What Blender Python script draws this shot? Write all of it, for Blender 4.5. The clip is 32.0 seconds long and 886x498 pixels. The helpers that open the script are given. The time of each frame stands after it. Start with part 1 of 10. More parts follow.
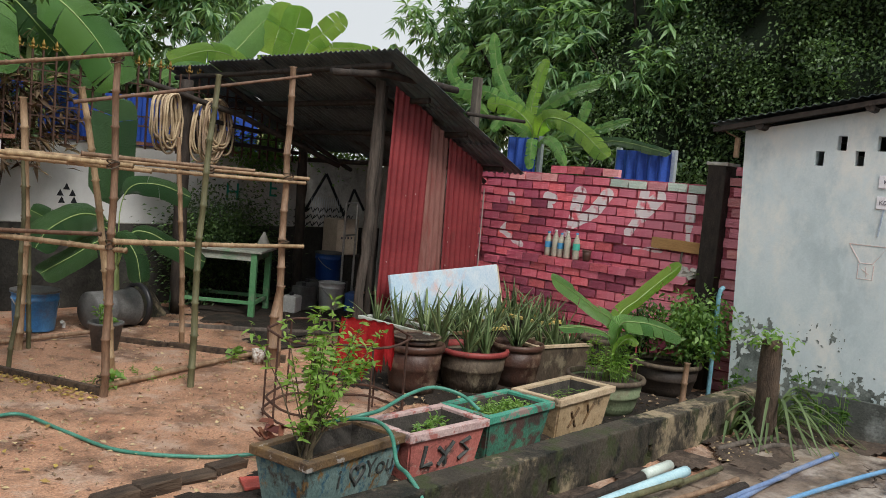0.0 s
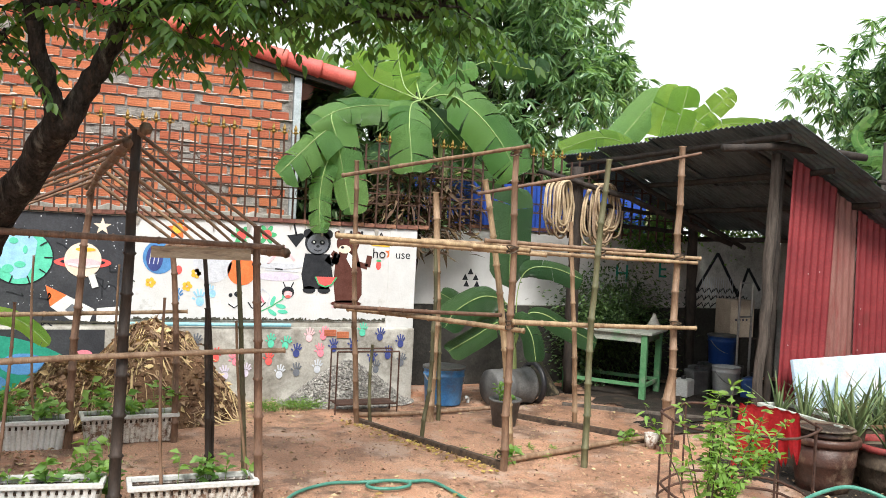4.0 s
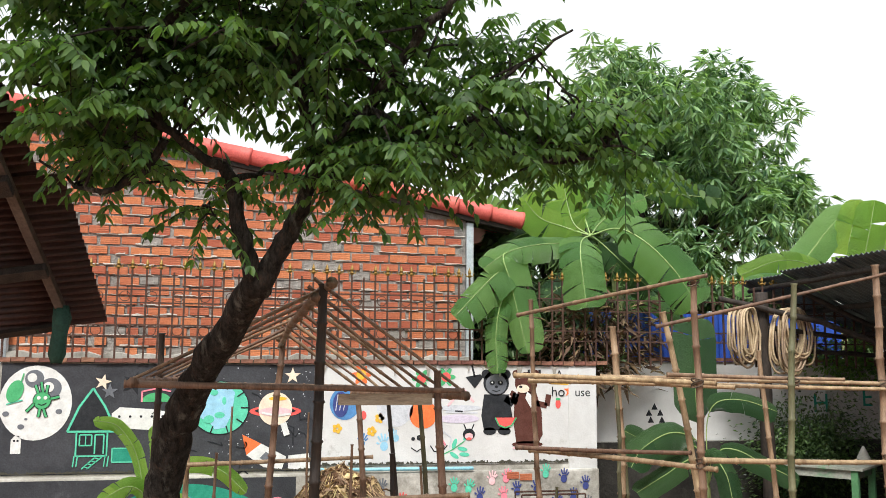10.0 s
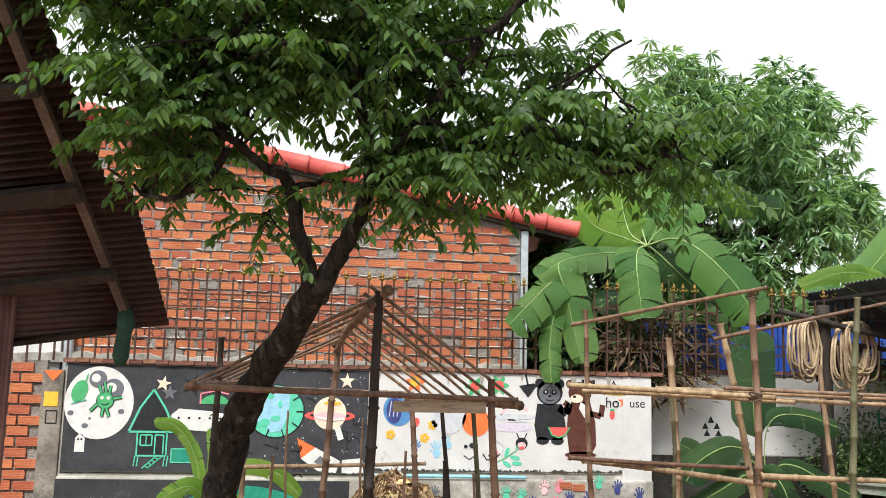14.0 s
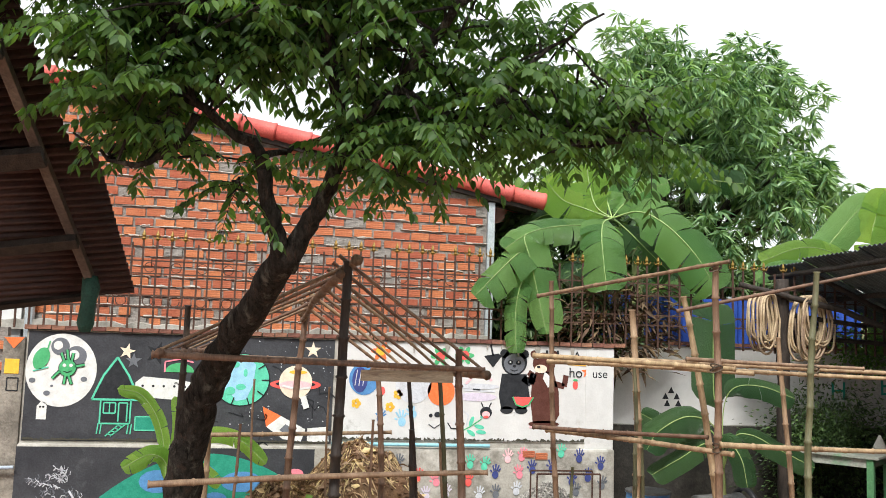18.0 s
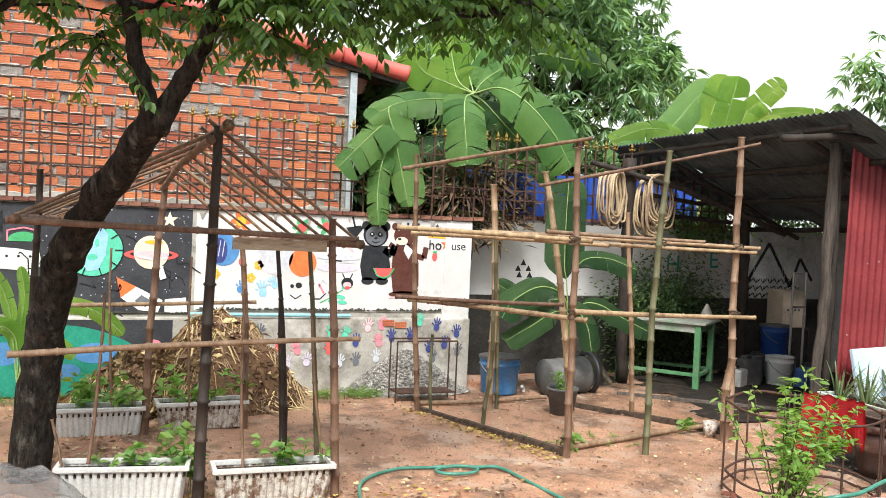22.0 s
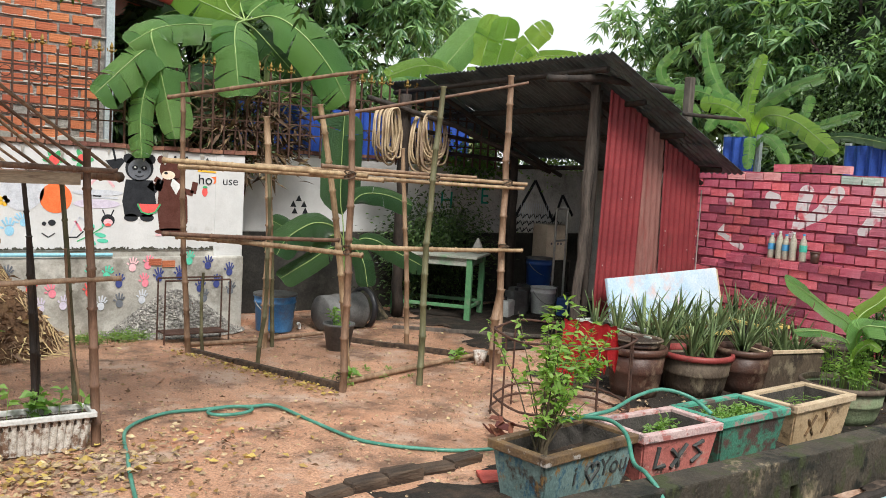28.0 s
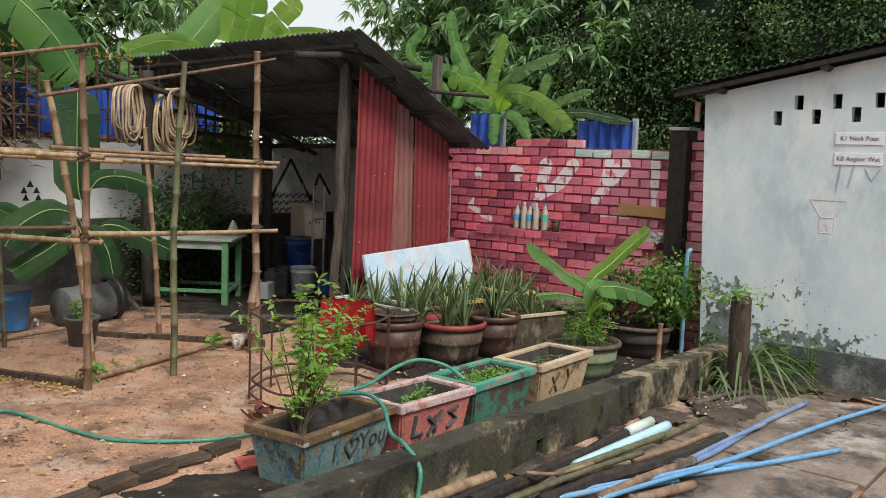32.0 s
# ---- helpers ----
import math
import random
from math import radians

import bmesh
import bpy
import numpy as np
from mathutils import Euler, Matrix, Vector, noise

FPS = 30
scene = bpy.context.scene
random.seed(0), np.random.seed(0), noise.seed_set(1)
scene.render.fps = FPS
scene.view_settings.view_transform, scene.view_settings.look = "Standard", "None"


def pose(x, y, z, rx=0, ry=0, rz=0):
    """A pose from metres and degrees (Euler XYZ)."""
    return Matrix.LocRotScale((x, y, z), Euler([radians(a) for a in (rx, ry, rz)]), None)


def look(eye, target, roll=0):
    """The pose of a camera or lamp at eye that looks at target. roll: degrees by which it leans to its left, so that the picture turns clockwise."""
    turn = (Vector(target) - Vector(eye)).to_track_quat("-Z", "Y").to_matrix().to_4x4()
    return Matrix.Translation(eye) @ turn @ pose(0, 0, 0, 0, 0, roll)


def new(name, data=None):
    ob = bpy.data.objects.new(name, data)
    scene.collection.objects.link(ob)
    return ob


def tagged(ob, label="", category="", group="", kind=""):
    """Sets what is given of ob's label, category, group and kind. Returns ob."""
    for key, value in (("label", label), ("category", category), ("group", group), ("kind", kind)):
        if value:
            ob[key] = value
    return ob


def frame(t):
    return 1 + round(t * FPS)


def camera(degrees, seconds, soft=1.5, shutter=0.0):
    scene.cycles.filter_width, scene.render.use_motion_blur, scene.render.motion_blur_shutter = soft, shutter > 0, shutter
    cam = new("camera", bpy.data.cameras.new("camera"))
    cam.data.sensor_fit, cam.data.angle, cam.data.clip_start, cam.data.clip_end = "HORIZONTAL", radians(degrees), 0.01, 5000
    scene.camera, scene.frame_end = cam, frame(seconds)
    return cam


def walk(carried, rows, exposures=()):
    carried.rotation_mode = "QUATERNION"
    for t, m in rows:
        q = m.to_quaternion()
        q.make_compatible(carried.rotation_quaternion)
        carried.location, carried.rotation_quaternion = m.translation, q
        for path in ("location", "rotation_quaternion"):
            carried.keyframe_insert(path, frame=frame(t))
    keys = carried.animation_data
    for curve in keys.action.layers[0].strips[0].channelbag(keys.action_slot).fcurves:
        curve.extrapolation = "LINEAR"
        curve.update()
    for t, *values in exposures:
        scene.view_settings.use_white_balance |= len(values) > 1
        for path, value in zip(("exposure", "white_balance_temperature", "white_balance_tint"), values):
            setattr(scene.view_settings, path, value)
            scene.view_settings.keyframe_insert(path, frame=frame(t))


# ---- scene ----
PATH = [
    (0, (-0.146, 0.093, 1.858), (1.336, 1.426, 1.692), 4.9),
    (1, (-0.15, 0.103, 1.85), (1.261, 1.51, 1.684), 4.7),
    (2, (-0.179, 0.09, 1.861), (1.096, 1.623, 1.702), 3.8),
    (3, (-0.203, 0.089, 1.871), (0.843, 1.791, 1.774), 3.4),
    (3.5, (-0.195, 0.11, 1.87), (0.699, 1.897, 1.807), 3.4),
    (4, (-0.17, 0.114, 1.849), (0.613, 1.954, 1.808), 2.9),
    (4.5, (-0.162, 0.115, 1.85), (0.556, 1.98, 1.806), 2.5),
    (6.5, (-0.184, 0.121, 1.85), (0.269, 2.068, 1.785), 1.7),
    (7, (-0.196, 0.112, 1.848), (0.191, 2.073, 1.794), 1.7),
    (8, (-0.208, 0.107, 1.864), (0.118, 2.08, 1.876), 0.9),
    (9, (-0.199, 0.094, 1.863), (0.143, 2.06, 2.001), 0.1),
    (10, (-0.196, 0.063, 1.872), (0.203, 2.006, 2.126), 0.4),
    (11, (-0.209, 0.05, 1.883), (0.193, 1.988, 2.171), 1.0),
    (12, (-0.207, 0.049, 1.882), (0.159, 1.993, 2.181), 1.1),
    (13, (-0.206, 0.046, 1.878), (0.119, 2.0, 2.149), 1.3),
    (14, (-0.212, 0.038, 1.882), (0.067, 2.0, 2.149), 1.5),
    (14.5, (-0.215, 0.034, 1.882), (0.04, 2.0, 2.15), 1.5),
    (16.5, (-0.219, 0.037, 1.874), (0.021, 2.006, 2.13), 1.4),
    (17, (-0.222, 0.035, 1.878), (0.042, 2.001, 2.129), 1.5),
    (18, (-0.25, 0.028, 1.88), (0.113, 1.984, 2.083), 1.9),
    (19, (-0.293, 0.039, 1.881), (0.239, 1.963, 2.006), 1.6),
    (19.5, (-0.326, 0.045, 1.876), (0.318, 1.937, 1.959), 1.3),
    (20, (-0.352, 0.053, 1.872), (0.404, 1.904, 1.935), 1.1),
    (20.5, (-0.379, 0.066, 1.864), (0.458, 1.882, 1.896), 1.5),
    (21, (-0.405, 0.076, 1.851), (0.426, 1.895, 1.833), 2.0),
    (22, (-0.444, 0.07, 1.836), (0.269, 1.938, 1.773), 2.6),
    (23, (-0.471, 0.068, 1.83), (0.183, 1.957, 1.751), 2.8),
    (24, (-0.477, 0.072, 1.829), (0.181, 1.957, 1.721), 3.0),
    (24.5, (-0.476, 0.064, 1.837), (0.22, 1.935, 1.725), 2.8),
    (25, (-0.454, 0.076, 1.834), (0.314, 1.919, 1.718), 2.7),
    (25.5, (-0.452, 0.079, 1.834), (0.382, 1.893, 1.72), 2.8),
    (27.5, (-0.392, 0.123, 1.815), (0.692, 1.797, 1.658), 3.1),
    (28, (-0.382, 0.143, 1.811), (0.772, 1.766, 1.633), 3.2),
    (29, (-0.358, 0.142, 1.812), (0.95, 1.646, 1.641), 3.2),
    (30, (-0.336, 0.119, 1.813), (1.065, 1.535, 1.637), 2.9),
    (31, (-0.316, 0.113, 1.813), (1.16, 1.452, 1.646), 2.4),
    (32, (-0.299, 0.11, 1.802), (1.24, 1.372, 1.602), 2.1),
]
cam = camera(53.2, 32.0, 0.9)
walk(cam, [(t, look(eye, target, roll)) for t, eye, target, roll in PATH],
     [(0, -0.24), (1, -0.2), (2, 0.1), (3, 0.33), (4, 0.62), (7, 0.27), (8, 0.3), (9, 0.35), (12, 0.42), (14, 0.42), (18, 0.46), (19, 0.52), (20, 0.74), (21, 0.7), (23, 0.6), (24, 0.4), (25, 0.4), (27, 0.34), (29, 0.24), (30, 0.2), (31, -0.04), (32, -0.04)])

# ---- world, sun, exposure ----
world = bpy.data.worlds.new("overcast_sky")
scene.world = world
world.use_nodes = True
wn, wl = world.node_tree.nodes, world.node_tree.links
wn.clear()
w_out = wn.new("ShaderNodeOutputWorld")
w_bg = wn.new("ShaderNodeBackground")
w_sky = wn.new("ShaderNodeTexSky")
w_sky.sky_type = "NISHITA"
w_sky.sun_disc = False
w_sky.sun_elevation, w_sky.sun_rotation = radians(58), radians(200)
w_mul = wn.new("ShaderNodeMix")
w_mul.data_type = "RGBA"
w_mul.blend_type = "MULTIPLY"
w_mul.inputs["Factor"].default_value = 1.0
w_mul.inputs[7].default_value = (0.1, 0.1, 0.1, 1)
w_mix = wn.new("ShaderNodeMix")
w_mix.data_type = "RGBA"
w_mix.inputs["Factor"].default_value = 0.86
w_mix.inputs[7].default_value = (1.06, 1.10, 1.12, 1)
wl.new(w_sky.outputs[0], w_mul.inputs[6])
wl.new(w_mul.outputs[2], w_mix.inputs[6])
wl.new(w_mix.outputs[2], w_bg.inputs["Color"])
w_bg.inputs["Strength"].default_value = 0.9
wl.new(w_bg.outputs[0], w_out.inputs["Surface"])

sun = new("sun", bpy.data.lights.new("sun", "SUN"))
sun.data.energy, sun.data.angle, sun.data.color = 3.5, radians(18), (1.0, 0.97, 0.92)
sun.matrix_world = look((-6, -14, 26), (2, 6, 0))


# ---- materials ----
def surf(name, c1, c2, scale=8.0, rough=0.8, bump=0.2, fine=60.0, metal=0.0, spots=None, vary=0.0, spec=0.4,
         wave=None, stretch=None, spot_scale=1.5, spot_lo=0.52, spot_hi=0.68, island=False, sub=None, grain=0.45):
    """Two colours mixed by coarse noise, fine grain, stains of a third colour, relief."""
    m = bpy.data.materials.new(name)
    m.use_nodes = True
    n, l = m.node_tree.nodes, m.node_tree.links
    b = n["Principled BSDF"]
    tc = n.new("ShaderNodeTexCoord")
    src = tc.outputs["Object"]
    if stretch:
        mp = n.new("ShaderNodeMapping")
        mp.inputs["Scale"].default_value = stretch
        l.new(src, mp.inputs["Vector"])
        src = mp.outputs[0]
    n1 = n.new("ShaderNodeTexNoise")
    n1.inputs["Scale"].default_value, n1.inputs["Detail"].default_value = scale, 6
    n1.inputs["Roughness"].default_value = 0.65
    l.new(src, n1.inputs["Vector"])
    r1 = n.new("ShaderNodeValToRGB")
    r1.color_ramp.elements[0].position, r1.color_ramp.elements[1].position = 0.33, 0.67
    r1.color_ramp.elements[0].color, r1.color_ramp.elements[1].color = (*c1, 1), (*c2, 1)
    l.new(n1.outputs["Fac"], r1.inputs[0])
    col = r1.outputs[0]
    n2 = n.new("ShaderNodeTexNoise")
    n2.inputs["Scale"].default_value, n2.inputs["Detail"].default_value = fine, 4
    l.new(src, n2.inputs["Vector"])
    g = n.new("ShaderNodeMix")
    g.data_type, g.blend_type = "RGBA", "OVERLAY"
    g.inputs["Factor"].default_value = grain
    l.new(col, g.inputs[6])
    l.new(n2.outputs["Fac"], g.inputs[7])
    col = g.outputs[2]
    for k, sp in enumerate(spots or ()):
        ns = n.new("ShaderNodeTexNoise")
        ns.inputs["Scale"].default_value, ns.inputs["Detail"].default_value = spot_scale * (1 + 0.7 * k), 8
        ns.inputs["Roughness"].default_value = 0.7
        of = n.new("ShaderNodeVectorMath")
        of.inputs[1].default_value = (13.7 * (k + 1), 5.1 * k, 3.3)
        l.new(src, of.inputs[0])
        l.new(of.outputs[0], ns.inputs["Vector"])
        rs = n.new("ShaderNodeValToRGB")
        rs.color_ramp.elements[0].position, rs.color_ramp.elements[1].position = spot_lo, spot_hi
        l.new(ns.outputs["Fac"], rs.inputs[0])
        x = n.new("ShaderNodeMix")
        x.data_type = "RGBA"
        l.new(rs.outputs[0], x.inputs["Factor"])
        l.new(col, x.inputs[6])
        x.inputs[7].default_value = (*sp, 1)
        col = x.outputs[2]
    if vary:
        if island:
            oi = n.new("ShaderNodeNewGeometry")
            rnd = oi.outputs["Random Per Island"]
        else:
            oi = n.new("ShaderNodeObjectInfo")
            rnd = oi.outputs["Random"]
        mr = n.new("ShaderNodeMapRange")
        mr.inputs["To Min"].default_value, mr.inputs["To Max"].default_value = 1 - vary, 1 + vary
        l.new(rnd, mr.inputs["Value"])
        hs = n.new("ShaderNodeHueSaturation")
        l.new(mr.outputs[0], hs.inputs["Value"])
        mh = n.new("ShaderNodeMapRange")
        mh.inputs["To Min"].default_value, mh.inputs["To Max"].default_value = 0.5 - 0.04 * vary, 0.5 + 0.04 * vary
        l.new(rnd, mh.inputs["Value"])
        l.new(mh.outputs[0], hs.inputs["Hue"])
        l.new(col, hs.inputs["Color"])
        col = hs.outputs[0]
    l.new(col, b.inputs["Base Color"])
    b.inputs["Roughness"].default_value, b.inputs["Metallic"].default_value = rough, metal
    b.inputs["Specular IOR Level"].default_value = spec
    if sub:
        b.inputs["Subsurface Weight"].default_value = sub
        b.inputs["Subsurface Radius"].default_value = (0.02, 0.03, 0.01)
    mx = n.new("ShaderNodeMath")
    mx.operation = "ADD"
    l.new(n1.outputs["Fac"], mx.inputs[0])
    l.new(n2.outputs["Fac"], mx.inputs[1])
    bp = n.new("ShaderNodeBump")
    bp.inputs["Strength"].default_value, bp.inputs["Distance"].default_value = bump, 0.02
    l.new(mx.outputs[0], bp.inputs["Height"])
    l.new(bp.outputs[0], b.inputs["Normal"])
    return m


def leaf_mat(name, c1, c2, rough=0.45, trans=0.35, scale=3.0, veins=0.0):
    """Leaf: colour varies from leaf to leaf, light passes through."""
    m = bpy.data.materials.new(name)
    m.use_nodes = True
    n, l = m.node_tree.nodes, m.node_tree.links
    b, out = n["Principled BSDF"], n["Material Output"]
    geo = n.new("ShaderNodeNewGeometry")
    tc = n.new("ShaderNodeTexCoord")
    nz = n.new("ShaderNodeTexNoise")
    nz.inputs["Scale"].default_value = scale
    l.new(tc.outputs["Object"], nz.inputs["Vector"])
    ad = n.new("ShaderNodeMath")
    ad.operation = "MULTIPLY_ADD"
    ad.inputs[1].default_value = 0.55
    l.new(geo.outputs["Random Per Island"], ad.inputs[0])
    ml = n.new("ShaderNodeMath")
    ml.operation = "MULTIPLY"
    ml.inputs[1].default_value = 0.45
    l.new(nz.outputs["Fac"], ml.inputs[0])
    l.new(ml.outputs[0], ad.inputs[2])
    r = n.new("ShaderNodeValToRGB")
    r.color_ramp.elements[0].position, r.color_ramp.elements[1].position = 0.2, 0.85
    r.color_ramp.elements[0].color, r.color_ramp.elements[1].color = (*c1, 1), (*c2, 1)
    l.new(ad.outputs[0], r.inputs[0])
    col = r.outputs[0]
    if veins:
        # fine side veins across the blade
        wv = n.new("ShaderNodeTexWave")
        wv.bands_direction = "Y"
        wv.inputs["Scale"].default_value, wv.inputs["Distortion"].default_value = veins, 0.6
        l.new(tc.outputs["UV"], wv.inputs["Vector"])
        vm = n.new("ShaderNodeMapRange")
        vm.inputs["To Min"].default_value, vm.inputs["To Max"].default_value = 0.76, 1.14
        l.new(wv.outputs["Fac"], vm.inputs["Value"])
        vh = n.new("ShaderNodeHueSaturation")
        l.new(vm.outputs[0], vh.inputs["Value"])
        l.new(col, vh.inputs["Color"])
        col = vh.outputs[0]
        bp = n.new("ShaderNodeBump")
        bp.inputs["Strength"].default_value, bp.inputs["Distance"].default_value = 0.8, 0.014
        l.new(wv.outputs["Fac"], bp.inputs["Height"])
        l.new(bp.outputs[0], b.inputs["Normal"])
    l.new(col, b.inputs["Base Color"])
    b.inputs["Roughness"].default_value = rough
    tr = n.new("ShaderNodeBsdfTranslucent")
    br = n.new("ShaderNodeMix")
    br.data_type, br.blend_type = "RGBA", "MULTIPLY"
    br.inputs["Factor"].default_value = 1.0
    br.inputs[7].default_value = (1.5, 1.6, 0.6, 1)
    l.new(col, br.inputs[6])
    l.new(br.outputs[2], tr.inputs["Color"])
    mix = n.new("ShaderNodeMixShader")
    mix.inputs[0].default_value = trans
    l.new(b.outputs[0], mix.inputs[1])
    l.new(tr.outputs[0], mix.inputs[2])
    l.new(mix.outputs[0], out.inputs["Surface"])
    return m


M = {}
M["dirt"] = surf("red_dirt", (0.36, 0.193, 0.12), (0.60, 0.345, 0.222), 1.1, 0.5, 1.0, 70, grain=0.85, spots=[(0.49, 0.235, 0.14), (0.20, 0.112, 0.072), (0.52, 0.375, 0.29), (0.20, 0.115, 0.077)], spot_scale=0.8, spot_lo=0.52, spot_hi=0.64)
M["concrete"] = surf("damp_concrete", (0.165, 0.12, 0.09), (0.31, 0.24, 0.188), 1.6, 0.36, 0.3, 50, spots=[(0.075, 0.052, 0.042), (0.42, 0.36, 0.31), (0.06, 0.043, 0.035)], spot_scale=0.9, spot_lo=0.51, spot_hi=0.62)
M["mossy"] = surf("mossy_concrete", (0.022, 0.019, 0.015), (0.078, 0.065, 0.047), 3, 0.75, 0.6, 50, spots=[(0.30, 0.24, 0.155), (0.010, 0.011, 0.008), (0.04, 0.048, 0.018)], spot_scale=1.9, spot_lo=0.52, spot_hi=0.60, stretch=(1, 1, 0.75))
M["plaster"] = surf("bare_plaster", (0.31, 0.295, 0.26), (0.48, 0.46, 0.415), 3, 0.9, 0.15, 60, grain=0.3, spots=[(0.16, 0.15, 0.125), (0.62, 0.605, 0.56)], spot_scale=1.4)
M["white_wall"] = surf("whitewashed_wall", (0.57, 0.57, 0.565), (0.67, 0.675, 0.67), 3, 0.85, 0.12, 60, grain=0.1, spots=[(0.40, 0.385, 0.35), (0.22, 0.21, 0.18)], spot_scale=1.3, spot_lo=0.63, spot_hi=0.76)
M["black_wall"] = surf("slate_painted_wall", (0.022, 0.024, 0.030), (0.052, 0.055, 0.064), 3, 0.7, 0.2, 60, spots=[(0.15, 0.155, 0.165)], spot_scale=2.0, spot_lo=0.6, spot_hi=0.8)
M["pale_blue"] = surf("pale_blue_plaster", (0.52, 0.605, 0.635), (0.65, 0.715, 0.735), 2.2, 0.75, 0.08, 50, spots=[(0.45, 0.53, 0.56), (0.72, 0.74, 0.72), (0.60, 0.68, 0.71)], grain=0.14, spot_scale=1.3, spot_lo=0.5, spot_hi=0.66, stretch=(1, 1.1, 0.7))
M["damp_base"] = surf("damp_stained_plaster", (0.045, 0.05, 0.045), (0.13, 0.14, 0.13), 3, 0.7, 0.3, 50, spots=[(0.03, 0.034, 0.028), (0.26, 0.28, 0.27)], spot_scale=2.0)
M["brick"] = surf("orange_hollow_brick", (0.37, 0.10, 0.047), (0.48, 0.16, 0.078), 9, 0.85, 0.4, 70, vary=0.22, spots=[(0.27, 0.15, 0.11)], spot_scale=3, spot_lo=0.6, spot_hi=0.75)
M["mortar"] = surf("grey_mortar", (0.19, 0.175, 0.16), (0.36, 0.33, 0.30), 12, 0.95, 0.9, 60, spots=[(0.14, 0.13, 0.12)], spot_scale=3)
M["red_brick"] = surf("red_painted_brick", (0.50, 0.07, 0.075), (0.62, 0.14, 0.14), 5, 0.7, 0.4, 60, vary=0.25, spots=[(0.23, 0.05, 0.05)], spot_scale=1.6)
M["pink_brick"] = surf("faded_pink_brick", (0.58, 0.20, 0.22), (0.70, 0.36, 0.37), 5, 0.75, 0.4, 60, vary=0.2, spots=[(0.42, 0.08, 0.08)], spot_scale=2)
M["white_brick"] = surf("white_streaked_brick", (0.62, 0.45, 0.45), (0.76, 0.66, 0.65), 5, 0.75, 0.4, 60, vary=0.15, spots=[(0.55, 0.16, 0.16)], spot_scale=2.2)
M["green_brick"] = surf("mint_streaked_brick", (0.36, 0.50, 0.42), (0.60, 0.62, 0.56), 5, 0.75, 0.4, 60, vary=0.15, spots=[(0.5, 0.2, 0.2)], spot_scale=2.2)
M["dark_brick"] = surf("dark_red_brick", (0.34, 0.055, 0.085), (0.54, 0.13, 0.175), 5, 0.75, 0.5, 60, vary=0.4, spots=[(0.06, 0.03, 0.03)], spot_scale=1.8)


def painted_brick(name, seed):
    """Red wall paint crossed by broad slanting white brush strokes, faded pink to one side."""
    m = surf(name, (0.58, 0.08, 0.125), (0.74, 0.20, 0.26), 6, 0.6, 0.6, 60, vary=0.3, spots=[(0.26, 0.045, 0.06)], spot_scale=1.8, spot_lo=0.56, spot_hi=0.7)
    n, l = m.node_tree.nodes, m.node_tree.links
    b = n["Principled BSDF"]
    old = b.inputs["Base Color"].links[0].from_socket
    geo = n.new("ShaderNodeNewGeometry")
    sep = n.new("ShaderNodeSeparateXYZ")
    l.new(geo.outputs["Position"], sep.inputs[0])
    nz = n.new("ShaderNodeTexNoise")
    nz.inputs["Scale"].default_value, nz.inputs["Detail"].default_value = 2.2, 5
    l.new(geo.outputs["Position"], nz.inputs["Vector"])

    def calc(op, a, c, d=None):
        q = n.new("ShaderNodeMath")
        q.operation = op
        for i, v in enumerate((a, c, d)):
            if v is None:
                continue
            if isinstance(v, (int, float)):
                q.inputs[i].default_value = v
            else:
                l.new(v, q.inputs[i])
        return q.outputs[0]

    y, z = sep.outputs["Y"], sep.outputs["Z"]
    wob = calc("MULTIPLY_ADD", nz.outputs["Fac"], 0.5, -0.25)

    def stroke(y0, z0, y1, z1, w):
        """1 inside a brush stroke from one point to another, 0 outside."""
        dy, dz = y1 - y0, z1 - z0
        u = calc("ADD", calc("MULTIPLY_ADD", y, dy, -y0 * dy), calc("MULTIPLY_ADD", z, dz, -z0 * dz))
        u = calc("MINIMUM", calc("MAXIMUM", calc("DIVIDE", u, dy * dy + dz * dz), 0.0), 1.0)
        ey = calc("SUBTRACT", y, calc("MULTIPLY_ADD", u, dy, y0))
        ez = calc("SUBTRACT", z, calc("MULTIPLY_ADD", u, dz, z0))
        far = calc("SQRT", calc("ADD", calc("MULTIPLY", ey, ey), calc("MULTIPLY", ez, ez)), 0.0)
        far = calc("MULTIPLY_ADD", wob, 0.22, far)
        return calc("LESS_THAN", far, w)

    mask = None
    for st in ((5.12, 1.80, 5.27, 1.60, 0.06), (5.27, 1.60, 5.55, 1.42, 0.05), (5.55, 1.45, 5.6, 1.33, 0.04), (5.47, 1.78, 5.5, 1.62, 0.07), (5.5, 1.62, 5.55, 1.45, 0.05),
               (4.50, 1.83, 4.70, 1.62, 0.075), (4.70, 1.62, 4.83, 1.43, 0.05), (4.68, 1.85, 4.72, 1.66, 0.05), (4.16, 1.88, 4.15, 1.40, 0.045),
               (6.40, 1.68, 6.34, 1.44, 0.05), (6.34, 1.44, 6.5, 1.28, 0.04), (6.5, 1.28, 6.2, 1.15, 0.035), (5.98, 1.53, 5.85, 1.6, 0.05), (5.88, 1.72, 5.82, 1.7, 0.06), (5.03, 1.27, 4.44, 1.29, 0.035)):
        one = stroke(*st)
        mask = one if mask is None else calc("MAXIMUM", mask, one)
    nz2 = n.new("ShaderNodeTexNoise")
    nz2.inputs["Scale"].default_value, nz2.inputs["Detail"].default_value = 9.0, 6
    l.new(geo.outputs["Position"], nz2.inputs["Vector"])
    worn = n.new("ShaderNodeMapRange")
    worn.inputs["From Min"].default_value, worn.inputs["From Max"].default_value = 0.33, 0.45
    l.new(nz2.outputs["Fac"], worn.inputs["Value"])
    mask = calc("MULTIPLY", mask, worn.outputs[0])
